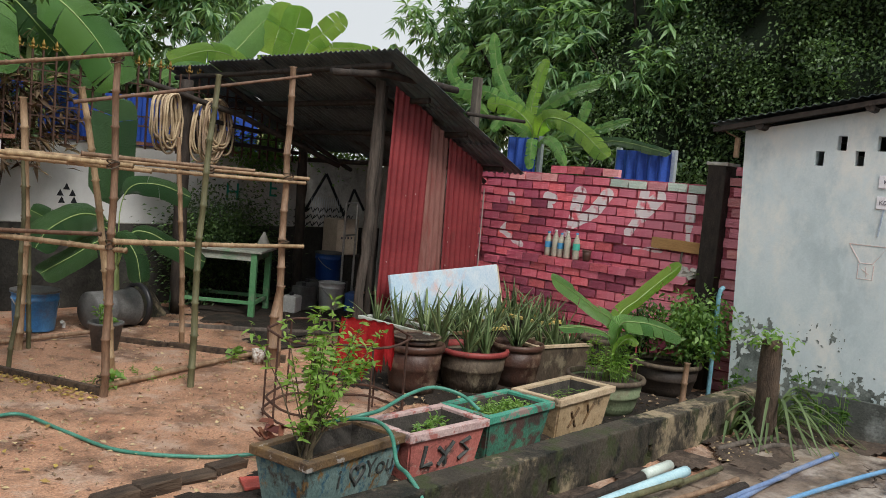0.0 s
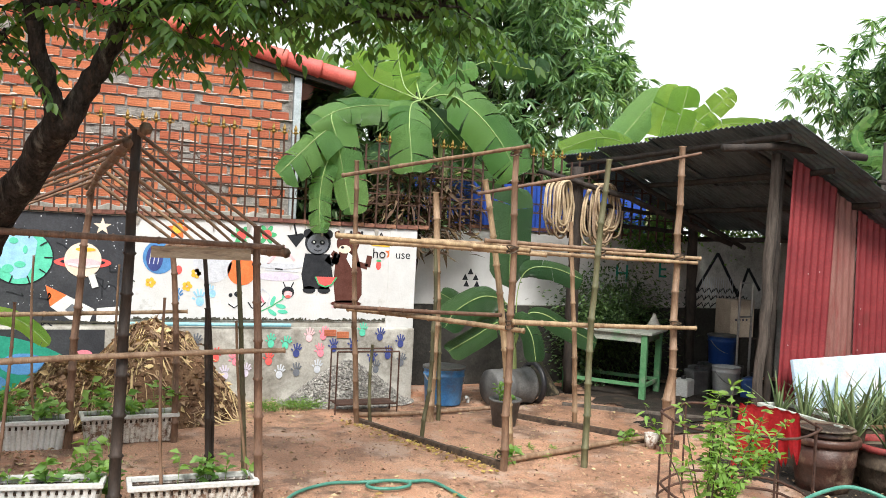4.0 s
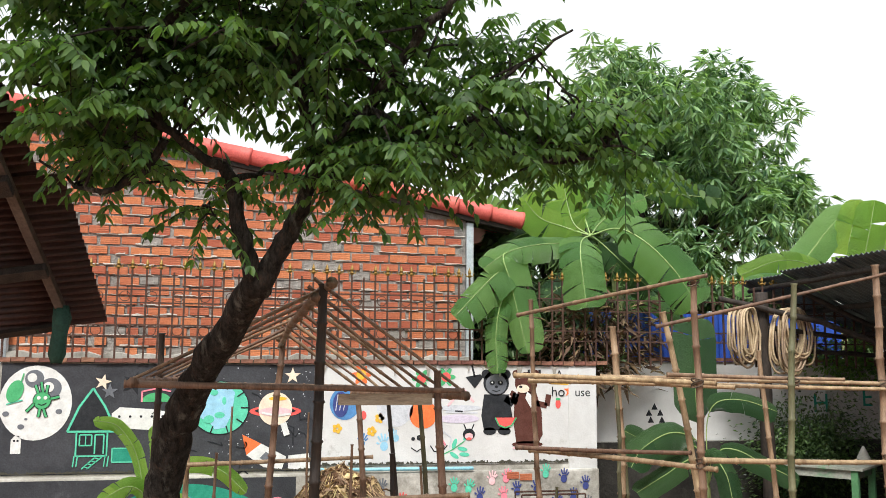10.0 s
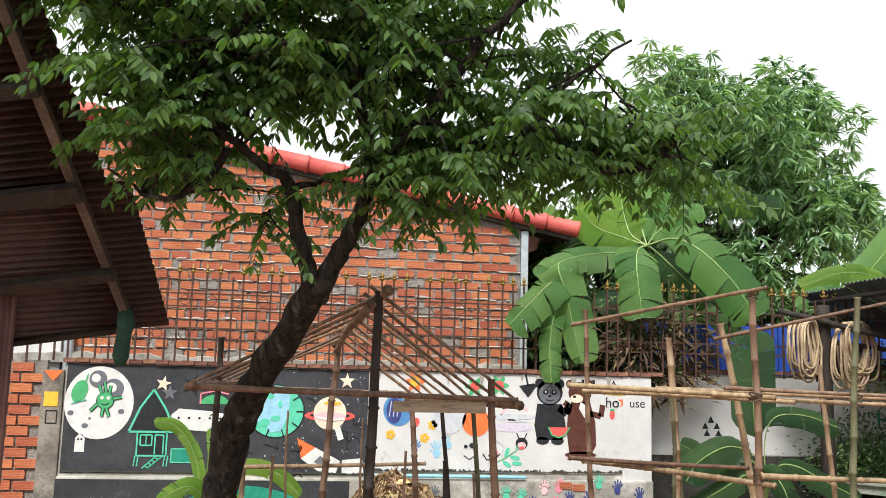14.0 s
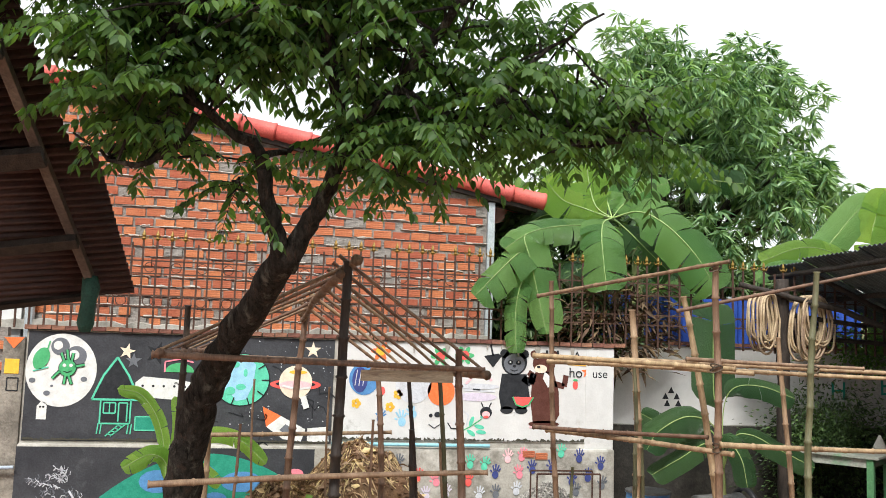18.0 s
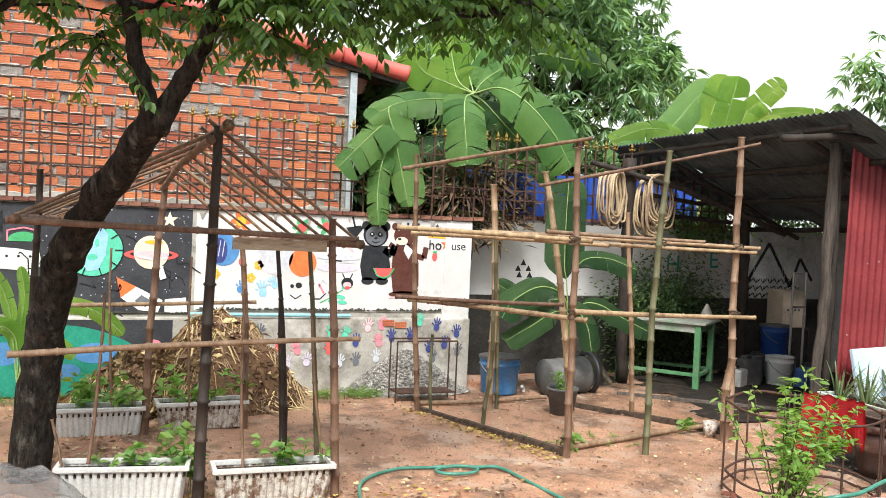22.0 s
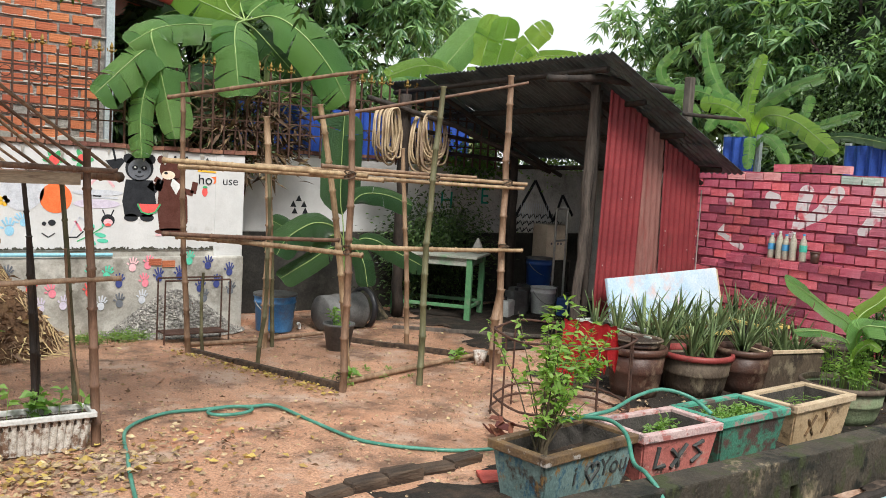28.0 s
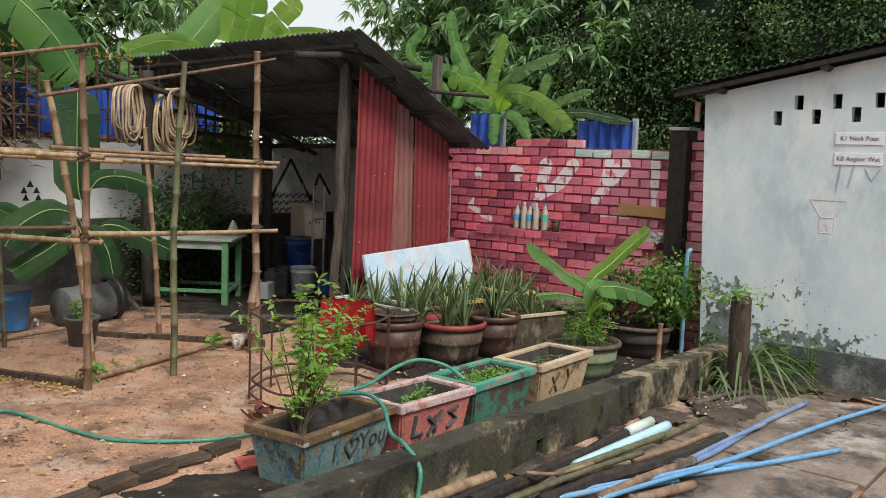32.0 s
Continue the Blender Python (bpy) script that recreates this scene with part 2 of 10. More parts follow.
    fade = n.new("ShaderNodeMapRange")
    fade.inputs["From Min"].default_value, fade.inputs["From Max"].default_value = 5.2, 4.2
    fade.inputs["To Max"].default_value = 0.85
    l.new(calc("MULTIPLY_ADD", wob, 3.0, y), fade.inputs["Value"])
    pink = n.new("ShaderNodeMix")
    pink.data_type = "RGBA"
    pink.inputs[7].default_value = (0.72, 0.27, 0.34, 1)
    l.new(fade.outputs[0], pink.inputs["Factor"])
    l.new(old, pink.inputs[6])
    wh = n.new("ShaderNodeMix")
    wh.data_type = "RGBA"
    wh.inputs[7].default_value = (0.76, 0.68, 0.69, 1)
    l.new(mask, wh.inputs["Factor"])
    l.new(pink.outputs[2], wh.inputs[6])
    l.new(wh.outputs[2], b.inputs["Base Color"])
    return m


M["red_brick"] = painted_brick("red_painted_brick_strokes", 1)
M["red_mortar"] = surf("stained_mortar", (0.30, 0.05, 0.08), (0.48, 0.135, 0.17), 8, 0.9, 0.8, 60, spots=[(0.08, 0.05, 0.05)], spot_scale=2)
M["tin"] = surf("dark_corrugated_tin", (0.07, 0.093, 0.102), (0.165, 0.20, 0.212), 4, 0.4, 0.15, 60, metal=0.35, spots=[(0.05, 0.045, 0.042)], spot_scale=2)
M["tin_red"] = surf("red_painted_tin", (0.175, 0.021, 0.026), (0.25, 0.034, 0.038), 3, 0.6, 0.1, 60, metal=0.1, spots=[(0.14, 0.025, 0.025)], spot_scale=1.5)
M["tin_faded"] = surf("rust_faded_tin", (0.21, 0.085, 0.072), (0.29, 0.14, 0.12), 5, 0.6, 0.2, 60, metal=0.1, spots=[(0.22, 0.05, 0.045)], spot_scale=3, stretch=(6, 1, 0.6))
M["nail"] = surf("pale_nail_heads", (0.45, 0.42, 0.38), (0.6, 0.55, 0.5), 9, 0.4, 0.0, metal=0.5)
M["wood_old"] = surf("weathered_wood", (0.065, 0.052, 0.043), (0.16, 0.135, 0.113), 6, 0.85, 0.5, 40, stretch=(4, 4, 0.5))
M["wood_dark"] = surf("dark_wet_wood", (0.012, 0.009, 0.007), (0.045, 0.033, 0.026), 6, 0.7, 0.5, 40, stretch=(3, 3, 1))
M["bark"] = surf("dark_bark", (0.010, 0.009, 0.008), (0.05, 0.043, 0.037), 14, 0.95, 1.0, 60, spec=0.1, stretch=(2, 2, 0.8), spots=[(0.13, 0.12, 0.10), (0.07, 0.045, 0.032)], spot_scale=7, spot_lo=0.54, spot_hi=0.68)
M["bamboo"] = surf("dry_bamboo", (0.20, 0.125, 0.07), (0.40, 0.28, 0.175), 5, 0.6, 0.2, 50, vary=0.28, stretch=(3, 3, 0.7), spots=[(0.17, 0.10, 0.06)], spot_scale=3)
M["bamboo_brown"] = surf("aged_brown_bamboo", (0.12, 0.068, 0.042), (0.25, 0.15, 0.095), 5, 0.65, 0.25, 50, vary=0.25, stretch=(3, 3, 0.7), spots=[(0.07, 0.045, 0.03)], spot_scale=3)
M["bamboo_green"] = surf("olive_bamboo", (0.075, 0.08, 0.04), (0.17, 0.16, 0.085), 5, 0.6, 0.2, 50, vary=0.2, stretch=(3, 3, 0.7), spots=[(0.09, 0.07, 0.04)], spot_scale=3)
M["bamboo_black"] = surf("blackened_bamboo", (0.018, 0.014, 0.011), (0.055, 0.038, 0.029), 5, 0.6, 0.25, 50, vary=0.2, stretch=(3, 3, 0.7), spots=[(0.12, 0.08, 0.055)], spot_scale=3, spot_lo=0.58)
M["iron"] = surf("rusty_iron", (0.05, 0.027, 0.021), (0.11, 0.058, 0.04), 12, 0.8, 0.3, 80, metal=0.2)
M["gold"] = surf("tarnished_gold_paint", (0.20, 0.12, 0.025), (0.36, 0.23, 0.06), 12, 0.5, 0.2, 80, metal=0.3)
M["tile_red"] = surf("red_roof_tile", (0.50, 0.085, 0.065), (0.60, 0.13, 0.10), 4, 0.55, 0.2, 60, vary=0.12)
M["zinc"] = surf("galvanised_metal", (0.40, 0.45, 0.48), (0.55, 0.60, 0.63), 5, 0.5, 0.1, 60, metal=0.4)
M["blue_sheet"] = surf("blue_painted_tin", (0.02, 0.06, 0.30), (0.04, 0.105, 0.45), 3, 0.45, 0.1, 60, metal=0.1)
M["leaf_tree"] = leaf_mat("tree_leaf", (0.03, 0.078, 0.022), (0.12, 0.22, 0.055), 0.5, 0.5)
M["leaf_mango"] = leaf_mat("mango_leaf", (0.03, 0.09, 0.042), (0.33, 0.51, 0.25), 0.3, 0.34, 1.0)
M["leaf_dark"] = leaf_mat("dark_vine_leaf", (0.012, 0.032, 0.014), (0.15, 0.25, 0.085), 0.45, 0.25, 0.8)


# ---- mesh helpers ----
def thing(name, at, label, category, group="", rz=0.0, kind=""):
    """An Empty at the base of a thing, which carries its parts."""
    e = new(name)
    e.empty_display_size = 0.1
    e.matrix_world = pose(*at, 0, 0, rz)
    return tagged(e, label, category, group, kind)


def mesh_of(bm, name, smooth=False):
    bmesh.ops.recalc_face_normals(bm, faces=bm.faces)
    me = bpy.data.meshes.new(name)
    bm.to_mesh(me)
    bm.free()
    if smooth:
        me.polygons.foreach_set("use_smooth", [True] * len(me.polygons))
    return me


def part(name, bm, material, parent=None, label="", smooth=False):
    """Links a bmesh as one mesh object, in its parent's own axes."""
    ob = new(name, mesh_of(bm, name, smooth))
    ob.data.materials.append(material)
    if parent:
        ob.parent = parent
    if label:
        ob["label"] = label
    return ob


def solo(name, bm, material, label, category, at=(0, 0, 0), kind="", group="", smooth=False, rz=0.0):
    """A thing that is one mesh."""
    ob = part(name, bm, material, None, "", smooth)
    ob.matrix_world = pose(*at, 0, 0, rz)
    return tagged(ob, label, category, group, kind)


def raw(name, verts, faces, material, parent=None, smooth=False):
    me = bpy.data.meshes.new(name)
    me.from_pydata([tuple(v) for v in verts], [], [tuple(f) for f in faces])
    me.materials.append(material)
    if smooth:
        me.polygons.foreach_set("use_smooth", [True] * len(me.polygons))
    ob = new(name, me)
    if parent:
        ob.parent = parent
    return ob


def box(bm, a, b, bev=0.0, m=None):
    """A box from corner a to corner b, its edges bevelled."""
    r = bmesh.ops.create_cube(bm, size=1.0)
    s = Matrix.Translation([(p + q) / 2 for p, q in zip(a, b)]) @ Matrix.Diagonal([abs(q - p) for p, q in zip(a, b)] + [1])
    bmesh.ops.transform(bm, matrix=(m @ s) if m else s, verts=r["verts"])
    if bev:
        es = list({e for v in r["verts"] for e in v.link_edges})
        bmesh.ops.bevel(bm, geom=es, offset=bev, segments=2, affect="EDGES", profile=0.6)
    return bm


def boxed(a, b, bev=0.0):
    return box(bmesh.new(), a, b, bev)


def tube(bm, pts, radii, seg=8, caps=True):
    """A round bar along points, with a radius at each."""
    pts = [Vector(p) for p in pts]
    if not hasattr(radii, "__len__"):
        radii = [radii] * len(pts)
    rings, up = [], None
    for i, p in enumerate(pts):
        d = (pts[min(i + 1, len(pts) - 1)] - pts[max(i - 1, 0)]).normalized()
        if up is None:
            up = d.orthogonal().normalized()
        side = d.cross(up).normalized()
        up = side.cross(d).normalized()
        rings.append([bm.verts.new(p + (side * math.cos(k * math.tau / seg) + up * math.sin(k * math.tau / seg)) * radii[i]) for k in range(seg)])
    for a, b in zip(rings, rings[1:]):
        for k in range(seg):
            bm.faces.new((a[k], a[(k + 1) % seg], b[(k + 1) % seg], b[k]))
    if caps:
        bm.faces.new(rings[0][::-1])
        bm.faces.new(rings[-1])
    return bm


def lathe(bm, prof, seg=24, m=None, cap=True):
    """A turned shape from (radius, height) pairs."""
    rings = [[bm.verts.new(((m or Matrix()) @ Vector((r * math.cos(k * math.tau / seg), r * math.sin(k * math.tau / seg), z)))) for k in range(seg)] for r, z in prof]
    for a, b in zip(rings, rings[1:]):
        for k in range(seg):
            bm.faces.new((a[k], a[(k + 1) % seg], b[(k + 1) % seg], b[k]))
    if cap:
        bm.faces.new(rings[0][::-1])
        bm.faces.new(rings[-1])
    return bm


def bamboo_pts(a, b, r, bend=0.02, rng=random):
    """Points and radii of a bamboo cane with its nodes, tapering from a to b."""
    a, b = Vector(a), Vector(b)
    n = max(3, int((b - a).length / 0.24))
    off = Vector((rng.uniform(-1, 1), rng.uniform(-1, 1), rng.uniform(-0.3, 0.3))) * bend
    pts, rad = [], []
    for i in range(n + 1):
        t = i / n
        p = a.lerp(b, t) + off * math.sin(math.pi * t) + Vector((rng.uniform(-1, 1), rng.uniform(-1, 1), 0)) * bend * 0.15
        rr = r * (1.06 - 0.25 * t)
        d = (b - a).normalized()
        for s, k in ((-0.012, 1.0), (0.0, 1.34), (0.012, 1.0)):
            if (i == 0 and s < 0) or (i == n and s > 0):
                continue
            pts.append(p + d * s)
            rad.append(rr * k)
    return pts, rad


def cane(name, a, b, r, material, parent, bend=0.02, seg=7):
    bm = bmesh.new()
    tube(bm, *bamboo_pts(a, b, r, bend), seg)
    return part(name, bm, material, parent, "", True)


def leaf_cloud(name, pos, dirs, length, width, material, parent=None, rng=None, fold=0.25):
    """Many folded leaves: base points, pointing ways, lengths and widths."""
    rng = rng or np.random.default_rng(1)
    pos, d = np.asarray(pos, float), np.asarray(dirs, float)
    n = len(pos)
    d /= np.linalg.norm(d, axis=1, keepdims=True) + 1e-9
    rv = rng.normal(size=(n, 3)) * 0.6 + np.array([0, 0, 1.0])
    s = np.cross(d, rv)
    s /= np.linalg.norm(s, axis=1, keepdims=True) + 1e-9
    u = np.cross(s, d)
    L = (np.ones(n) * length * rng.uniform(0.7, 1.2, n))[:, None]
    W = (np.ones(n) * width * rng.uniform(0.75, 1.2, n))[:, None]
    mid = pos + d * L * 0.45
    v = np.empty((n, 5, 3))
    v[:, 0] = pos
    v[:, 1] = mid + s * W * 0.5 + u * W * fold
    v[:, 2] = pos + d * L - np.array([0, 0, 1.0]) * L * 0.12
    v[:, 3] = mid - s * W * 0.5 + u * W * fold
    v[:, 4] = mid
    me = bpy.data.meshes.new(name)
    me.vertices.add(n * 5)
    me.vertices.foreach_set("co", v.reshape(-1))
    base = (np.arange(n) * 5)[:, None]
    tri = np.concatenate([base + np.array([[0, 1, 4]]), base + np.array([[1, 2, 4]]), base + np.array([[4, 2, 3]]), base + np.array([[0, 4, 3]])], axis=1).reshape(-1)
    me.loops.add(len(tri))
    me.loops.foreach_set("vertex_index", tri)
    nt = len(tri) // 3
    me.polygons.add(nt)
    me.polygons.foreach_set("loop_start", np.arange(nt) * 3)
    me.update(calc_edges=True)
    me.materials.append(material)
    ob = new(name, me)
    if parent:
        ob.parent = parent
    return ob


def leaflets(name, pos, dirs, length, width, material, parent, rng, fold=0.12, hang=0.15):
    """Many pointed oval leaflets, each with a fold along its midrib and a drooping tip."""
    pos, d = np.asarray(pos, float), np.asarray(dirs, float)
    n = len(pos)
    d /= np.linalg.norm(d, axis=1, keepdims=True) + 1e-9
    rv = rng.normal(size=(n, 3)) * 0.55 + np.array([0, 0, 1.0])
    sd = np.cross(d, rv)
    sd /= np.linalg.norm(sd, axis=1, keepdims=True) + 1e-9
    up = np.cross(sd, d)
    L = (length * rng.uniform(0.7, 1.2, n))[:, None]
    W = (width * rng.uniform(0.75, 1.2, n))[:, None]
    down = np.array([0, 0, -1.0])
    v = np.empty((n, 8, 3))
    for k, (a, w) in enumerate(((0.0, 0.0), (0.26, 0.44), (0.6, 0.46), (1.0, 0.0), (0.6, -0.46), (0.26, -0.44), (0.26, 0.0), (0.6, 0.0))):
        v[:, k] = pos + d * L * a + sd * W * w + up * W * fold * abs(w) * 2 + down * L * hang * a * a
    f = np.array([(0, 1, 6), (0, 6, 5), (1, 2, 7), (1, 7, 6), (6, 7, 4), (6, 4, 5), (2, 3, 7), (7, 3, 4)])
    tri = ((np.arange(n) * 8)[:, None, None] + f[None]).reshape(-1)
    me = bpy.data.meshes.new(name)
    me.vertices.add(n * 8)
    me.vertices.foreach_set("co", v.reshape(-1))
    me.loops.add(len(tri))
    me.loops.foreach_set("vertex_index", tri)
    nt = len(tri) // 3
    me.polygons.add(nt)
    me.polygons.foreach_set("loop_start", np.arange(nt) * 3)
    me.update(calc_edges=True)
    me.materials.append(material)
    ob = new(name, me)
    ob.parent = parent
    return ob


def corrugated(bm, w, h, pitch=0.076, amp=0.012, m=None, thick=0.003, per=6):
    """A corrugated sheet: waves along x, length along y, in the plane z = 0."""
    n = int(w / pitch * per)
    m = m or Matrix()
    rows = []
    for z0 in (0, -thick):
        for y in (0, h):
            rows.append([bm.verts.new(m @ Vector((w * i / n, y, z0 + amp * math.sin(math.tau * w * i / n / pitch)))) for i in range(n + 1)])
    a, b, c, d = rows
    for i in range(n):
        bm.faces.new((a[i], a[i + 1], b[i + 1], b[i]))
        bm.faces.new((c[i], d[i], d[i + 1], c[i + 1]))
        bm.faces.new((a[i], c[i], c[i + 1], a[i + 1]))
        bm.faces.new((b[i], b[i + 1], d[i + 1], d[i]))
    return bm

# ---- ground ----
def ground_height(x, y):
    if y < 2.9:
        return -0.03
    return 0.018 * noise.noise((x * 1.1, y * 1.1, 0.0)) + 0.012 * noise.noise((x * 3.7, y * 3.7, 4.0))


gx = [-400, -60, -15, -8] + [-5 + 0.12 * i for i in range(125)] + [12, 16, 30, 80, 400]
gy = [-400, -60, -12, -4] + [-1 + 0.12 * i for i in range(100)] + [12, 16, 30, 80, 400]
gv = [(x, y, ground_height(x, y) if -5 <= x <= 9.5 and -1 <= y <= 10.5 else -0.02) for y in gy for x in gx]
gf = [(j * len(gx) + i, j * len(gx) + i + 1, (j + 1) * len(gx) + i + 1, (j + 1) * len(gx) + i) for j in range(len(gy) - 1) for i in range(len(gx) - 1)]
ground = raw("ground", gv, gf, M["dirt"], None, True)
tagged(ground, "trodden reddish earth scattered with grit and damp patches", "ground", kind="structure")

M["crack"] = surf("dirt_filled_crack", (0.03, 0.023, 0.018), (0.07, 0.05, 0.04), 9, 0.95, 0.3)
# paving of four cracked slabs
paving = thing("pavement", (0, 0, 0), "cracked damp concrete paving with muddy stains", "pavement", kind="structure")
for a, b in (((2.0, -1.0), (4.6, 1.35)), ((4.62, -1.0), (7.2, 1.32)), ((2.0, 1.37), (5.15, 2.84)), ((5.17, 1.34), (7.05, 2.62))):
    part("slab", boxed((a[0], a[1], -0.08), (b[0], b[1], 0.004 + 0.004 * (a[0] > 4)), 0.012), M["concrete"], paving)

for pts in ([(6.6, 0.9), (6.45, 1.2), (6.6, 1.5), (6.5, 1.8), (6.75, 1.95)], [(6.5, 1.8), (6.2, 1.75), (5.95, 1.9)]):
    line = []
    for a, b in zip(pts, pts[1:]):
        for k in range(7):
            line.append((a[0] + (b[0] - a[0]) * k / 7 + random.uniform(-0.03, 0.03), a[1] + (b[1] - a[1]) * k / 7 + random.uniform(-0.03, 0.03), 0.002))
    part("crack", tube(bmesh.new(), line, [random.uniform(0.004, 0.014) for _ in line], 5), M["crack"], paving, "dark open crack")


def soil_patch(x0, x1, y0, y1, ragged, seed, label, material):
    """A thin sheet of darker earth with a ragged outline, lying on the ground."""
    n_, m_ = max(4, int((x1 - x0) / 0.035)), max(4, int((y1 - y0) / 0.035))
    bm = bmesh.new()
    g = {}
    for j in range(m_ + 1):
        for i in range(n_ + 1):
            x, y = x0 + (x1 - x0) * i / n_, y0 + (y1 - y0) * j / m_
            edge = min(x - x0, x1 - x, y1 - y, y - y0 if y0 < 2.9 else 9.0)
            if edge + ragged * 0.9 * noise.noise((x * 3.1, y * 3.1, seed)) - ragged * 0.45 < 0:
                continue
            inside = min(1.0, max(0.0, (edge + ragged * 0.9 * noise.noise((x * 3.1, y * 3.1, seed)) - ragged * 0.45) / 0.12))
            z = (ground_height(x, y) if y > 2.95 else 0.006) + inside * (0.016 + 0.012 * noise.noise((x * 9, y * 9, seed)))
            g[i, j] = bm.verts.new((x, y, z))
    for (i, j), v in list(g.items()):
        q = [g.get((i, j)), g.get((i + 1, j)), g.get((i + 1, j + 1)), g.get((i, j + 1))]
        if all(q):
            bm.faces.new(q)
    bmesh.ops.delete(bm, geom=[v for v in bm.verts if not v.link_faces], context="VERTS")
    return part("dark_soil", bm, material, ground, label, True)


# Soil made near black to carry the shade round pots and under the shed.
M["shaded_loam"] = surf("shade_dark_mulch", (0.010, 0.008, 0.006), (0.036, 0.026, 0.019), 5, 0.85, 1.0, 45, spots=[(0.075, 0.048, 0.032), (0.009, 0.010, 0.006)], spot_scale=3)
M["silt"] = surf("brown_silt", (0.035, 0.025, 0.019), (0.11, 0.078, 0.058), 4, 0.8, 1.0, 45, spots=[(0.02, 0.015, 0.012), (0.16, 0.115, 0.085)], spot_scale=3)
soil_patch(4.7, 7.9, 3.13, 6.3, 0.5, 3.0, "damp soil round the pots, darkened for the shade there", M["shaded_loam"])
soil_patch(2.05, 4.3, 3.13, 4.35, 0.25, 5.0, "dark mulch between edging and kerb", M["shaded_loam"])
soil_patch(1.9, 5.95, 2.58, 3.1, 0.3, 17.0, "dark silt along the kerb foot", M["silt"])
soil_patch(5.6, 7.75, 2.2, 3.15, 0.4, 7.0, "dark soil at the foot of the stump", M["silt"])
soil_patch(7.0, 7.6, 0.9, 2.5, 0.3, 9.0, "dark soil along the outbuilding foot", M["silt"])
soil_patch(5.0, 6.0, 7.0, 7.7, 0.4, 11.0, "dark soil before the shed", M["shaded_loam"])

# ---- low concrete kerb wall with two drain holes ----
kerb = thing("kerb_wall", (0, 0, 0), "low mossy concrete kerb wall streaked black with damp", "kerb wall", kind="structure")
drains = (4.17, 5.35)
xs = [2.15]
for d in drains:
    xs += [d - 0.035, d + 0.035]
xs.append(7.72)
for i in range(0, len(xs), 2):
    part("kerb_block", boxed((xs[i], 2.95, -0.08), (xs[i + 1], 3.13, 0.29), 0.012), M["mossy"], kerb)
for d in drains:
    part("kerb_block", boxed((d - 0.037, 2.952, 0.13), (d + 0.037, 3.128, 0.288)), M["mossy"], kerb)
    part("kerb_block", boxed((d - 0.037, 2.96, -0.08), (d + 0.037, 3.128, 0.03)), M["mossy"], kerb)

M["mould"] = surf("shaded_mouldy_plaster", (0.018, 0.017, 0.015), (0.055, 0.052, 0.045), 2.5, 0.9, 0.4, 40, spots=[(0.09, 0.084, 0.07)], spot_scale=1.8, spot_lo=0.58, spot_hi=0.72)
# Dark earth patch; its near-black colour also stands for the roof's shade.
soil_patch(5.2, 9.2, 7.4, 9.83, 0.5, 13.0, "dark earth under the shed roof, deepened for its shade", M["shaded_loam"])
# ---- mural wall ----
wall_n = thing("wall_north", (0, 0, 0), "plastered boundary wall with mural, ledge and brick capping", "wall", kind="structure")
part("upper_wall", boxed((-2.6, 9.2, 0.6), (3.38, 9.4, 1.845), 0.006), M["plaster"], wall_n)
part("plinth", boxed((-2.6, 9.14, -0.05), (3.38, 9.4, 0.765), 0.02), M["plaster"], wall_n)
part("white_panel", boxed((0.4, 9.196, 0.83), (3.06, 9.21, 1.835)), M["white_wall"], wall_n, "white mural ground with grey stains")
part("black_panel", boxed((-2.58, 9.196, 0.79), (0.36, 9.21, 1.835)), M["black_wall"], wall_n, "slate black mural ground")
part("black_plinth_panel", boxed((-2.6, 9.135, 0.0), (0.2, 9.15, 0.74)), M["black_wall"], wall_n, "dark painted plinth")
part("pilaster", boxed((3.06, 9.19, 0.0), (3.38, 9.3, 1.84), 0.01), M["white_wall"], wall_n)
wall_w = thing("wall_west", (0, 0, 0), "bare orange brick boundary wall with a concrete pillar", "wall", kind="structure")
part("core", boxed((-9.0, 9.3, -0.05), (-2.8, 9.4, 1.86)), M["mortar"], wall_w)
part("pillar", boxed((-2.8, 9.17, -0.05), (-2.602, 9.4, 1.77), 0.012), surf("mouldy_concrete_pillar", (0.15, 0.135, 0.115), (0.29, 0.265, 0.225), 3, 0.9, 0.4, 50, spots=[(0.06, 0.055, 0.045), (0.36, 0.33, 0.28)], spot_scale=1.8), wall_w, "grey concrete pillar")
M["grime"] = surf("grimy_grey_plaster", (0.36, 0.35, 0.325), (0.58, 0.57, 0.54), 2.5, 0.9, 0.3, 50, spots=[(0.12, 0.115, 0.10), (0.56, 0.55, 0.52)], spot_scale=1.6, spot_lo=0.55, spot_hi=0.72)
wall_b = thing("wall_back", (0, 0, 0), "stained white plaster wall behind the shed", "wall", kind="structure")
part("dirty_panel", boxed((6.602, 9.846, 0.98), (9.2, 9.86, 1.87)), M["grime"], wall_b, "grimy bare plaster")
part("plaster_wall", boxed((3.38, 9.85, -0.05), (9.35, 10.0, 1.9), 0.008), M["plaster"], wall_b)
part("white_panel", boxed((3.42, 9.846, 0.98), (6.6, 9.86, 1.87)), M["white_wall"], wall_b)
# Mouldy band, its colour blackened further for the shade inside the shed.
part("mould_band", boxed((3.42, 9.84, 0.0), (9.2, 9.86, 0.97)), M["mould"], wall_b, "mould on the lower wall, blackened for shade in the shed")
wall_r = thing("wall_east", (0, 0, 0), "red, pink and white painted brick boundary wall with a ledge", "wall", kind="structure")
part("core", boxed((7.995, 1.0, -0.05), (8.12, 7.05, 1.98)), M["red_mortar"], wall_r)
part("return_wall", boxed((8.122, 6.93, -0.05), (9.2, 7.05, 1.96)), M["grime"], wall_r)
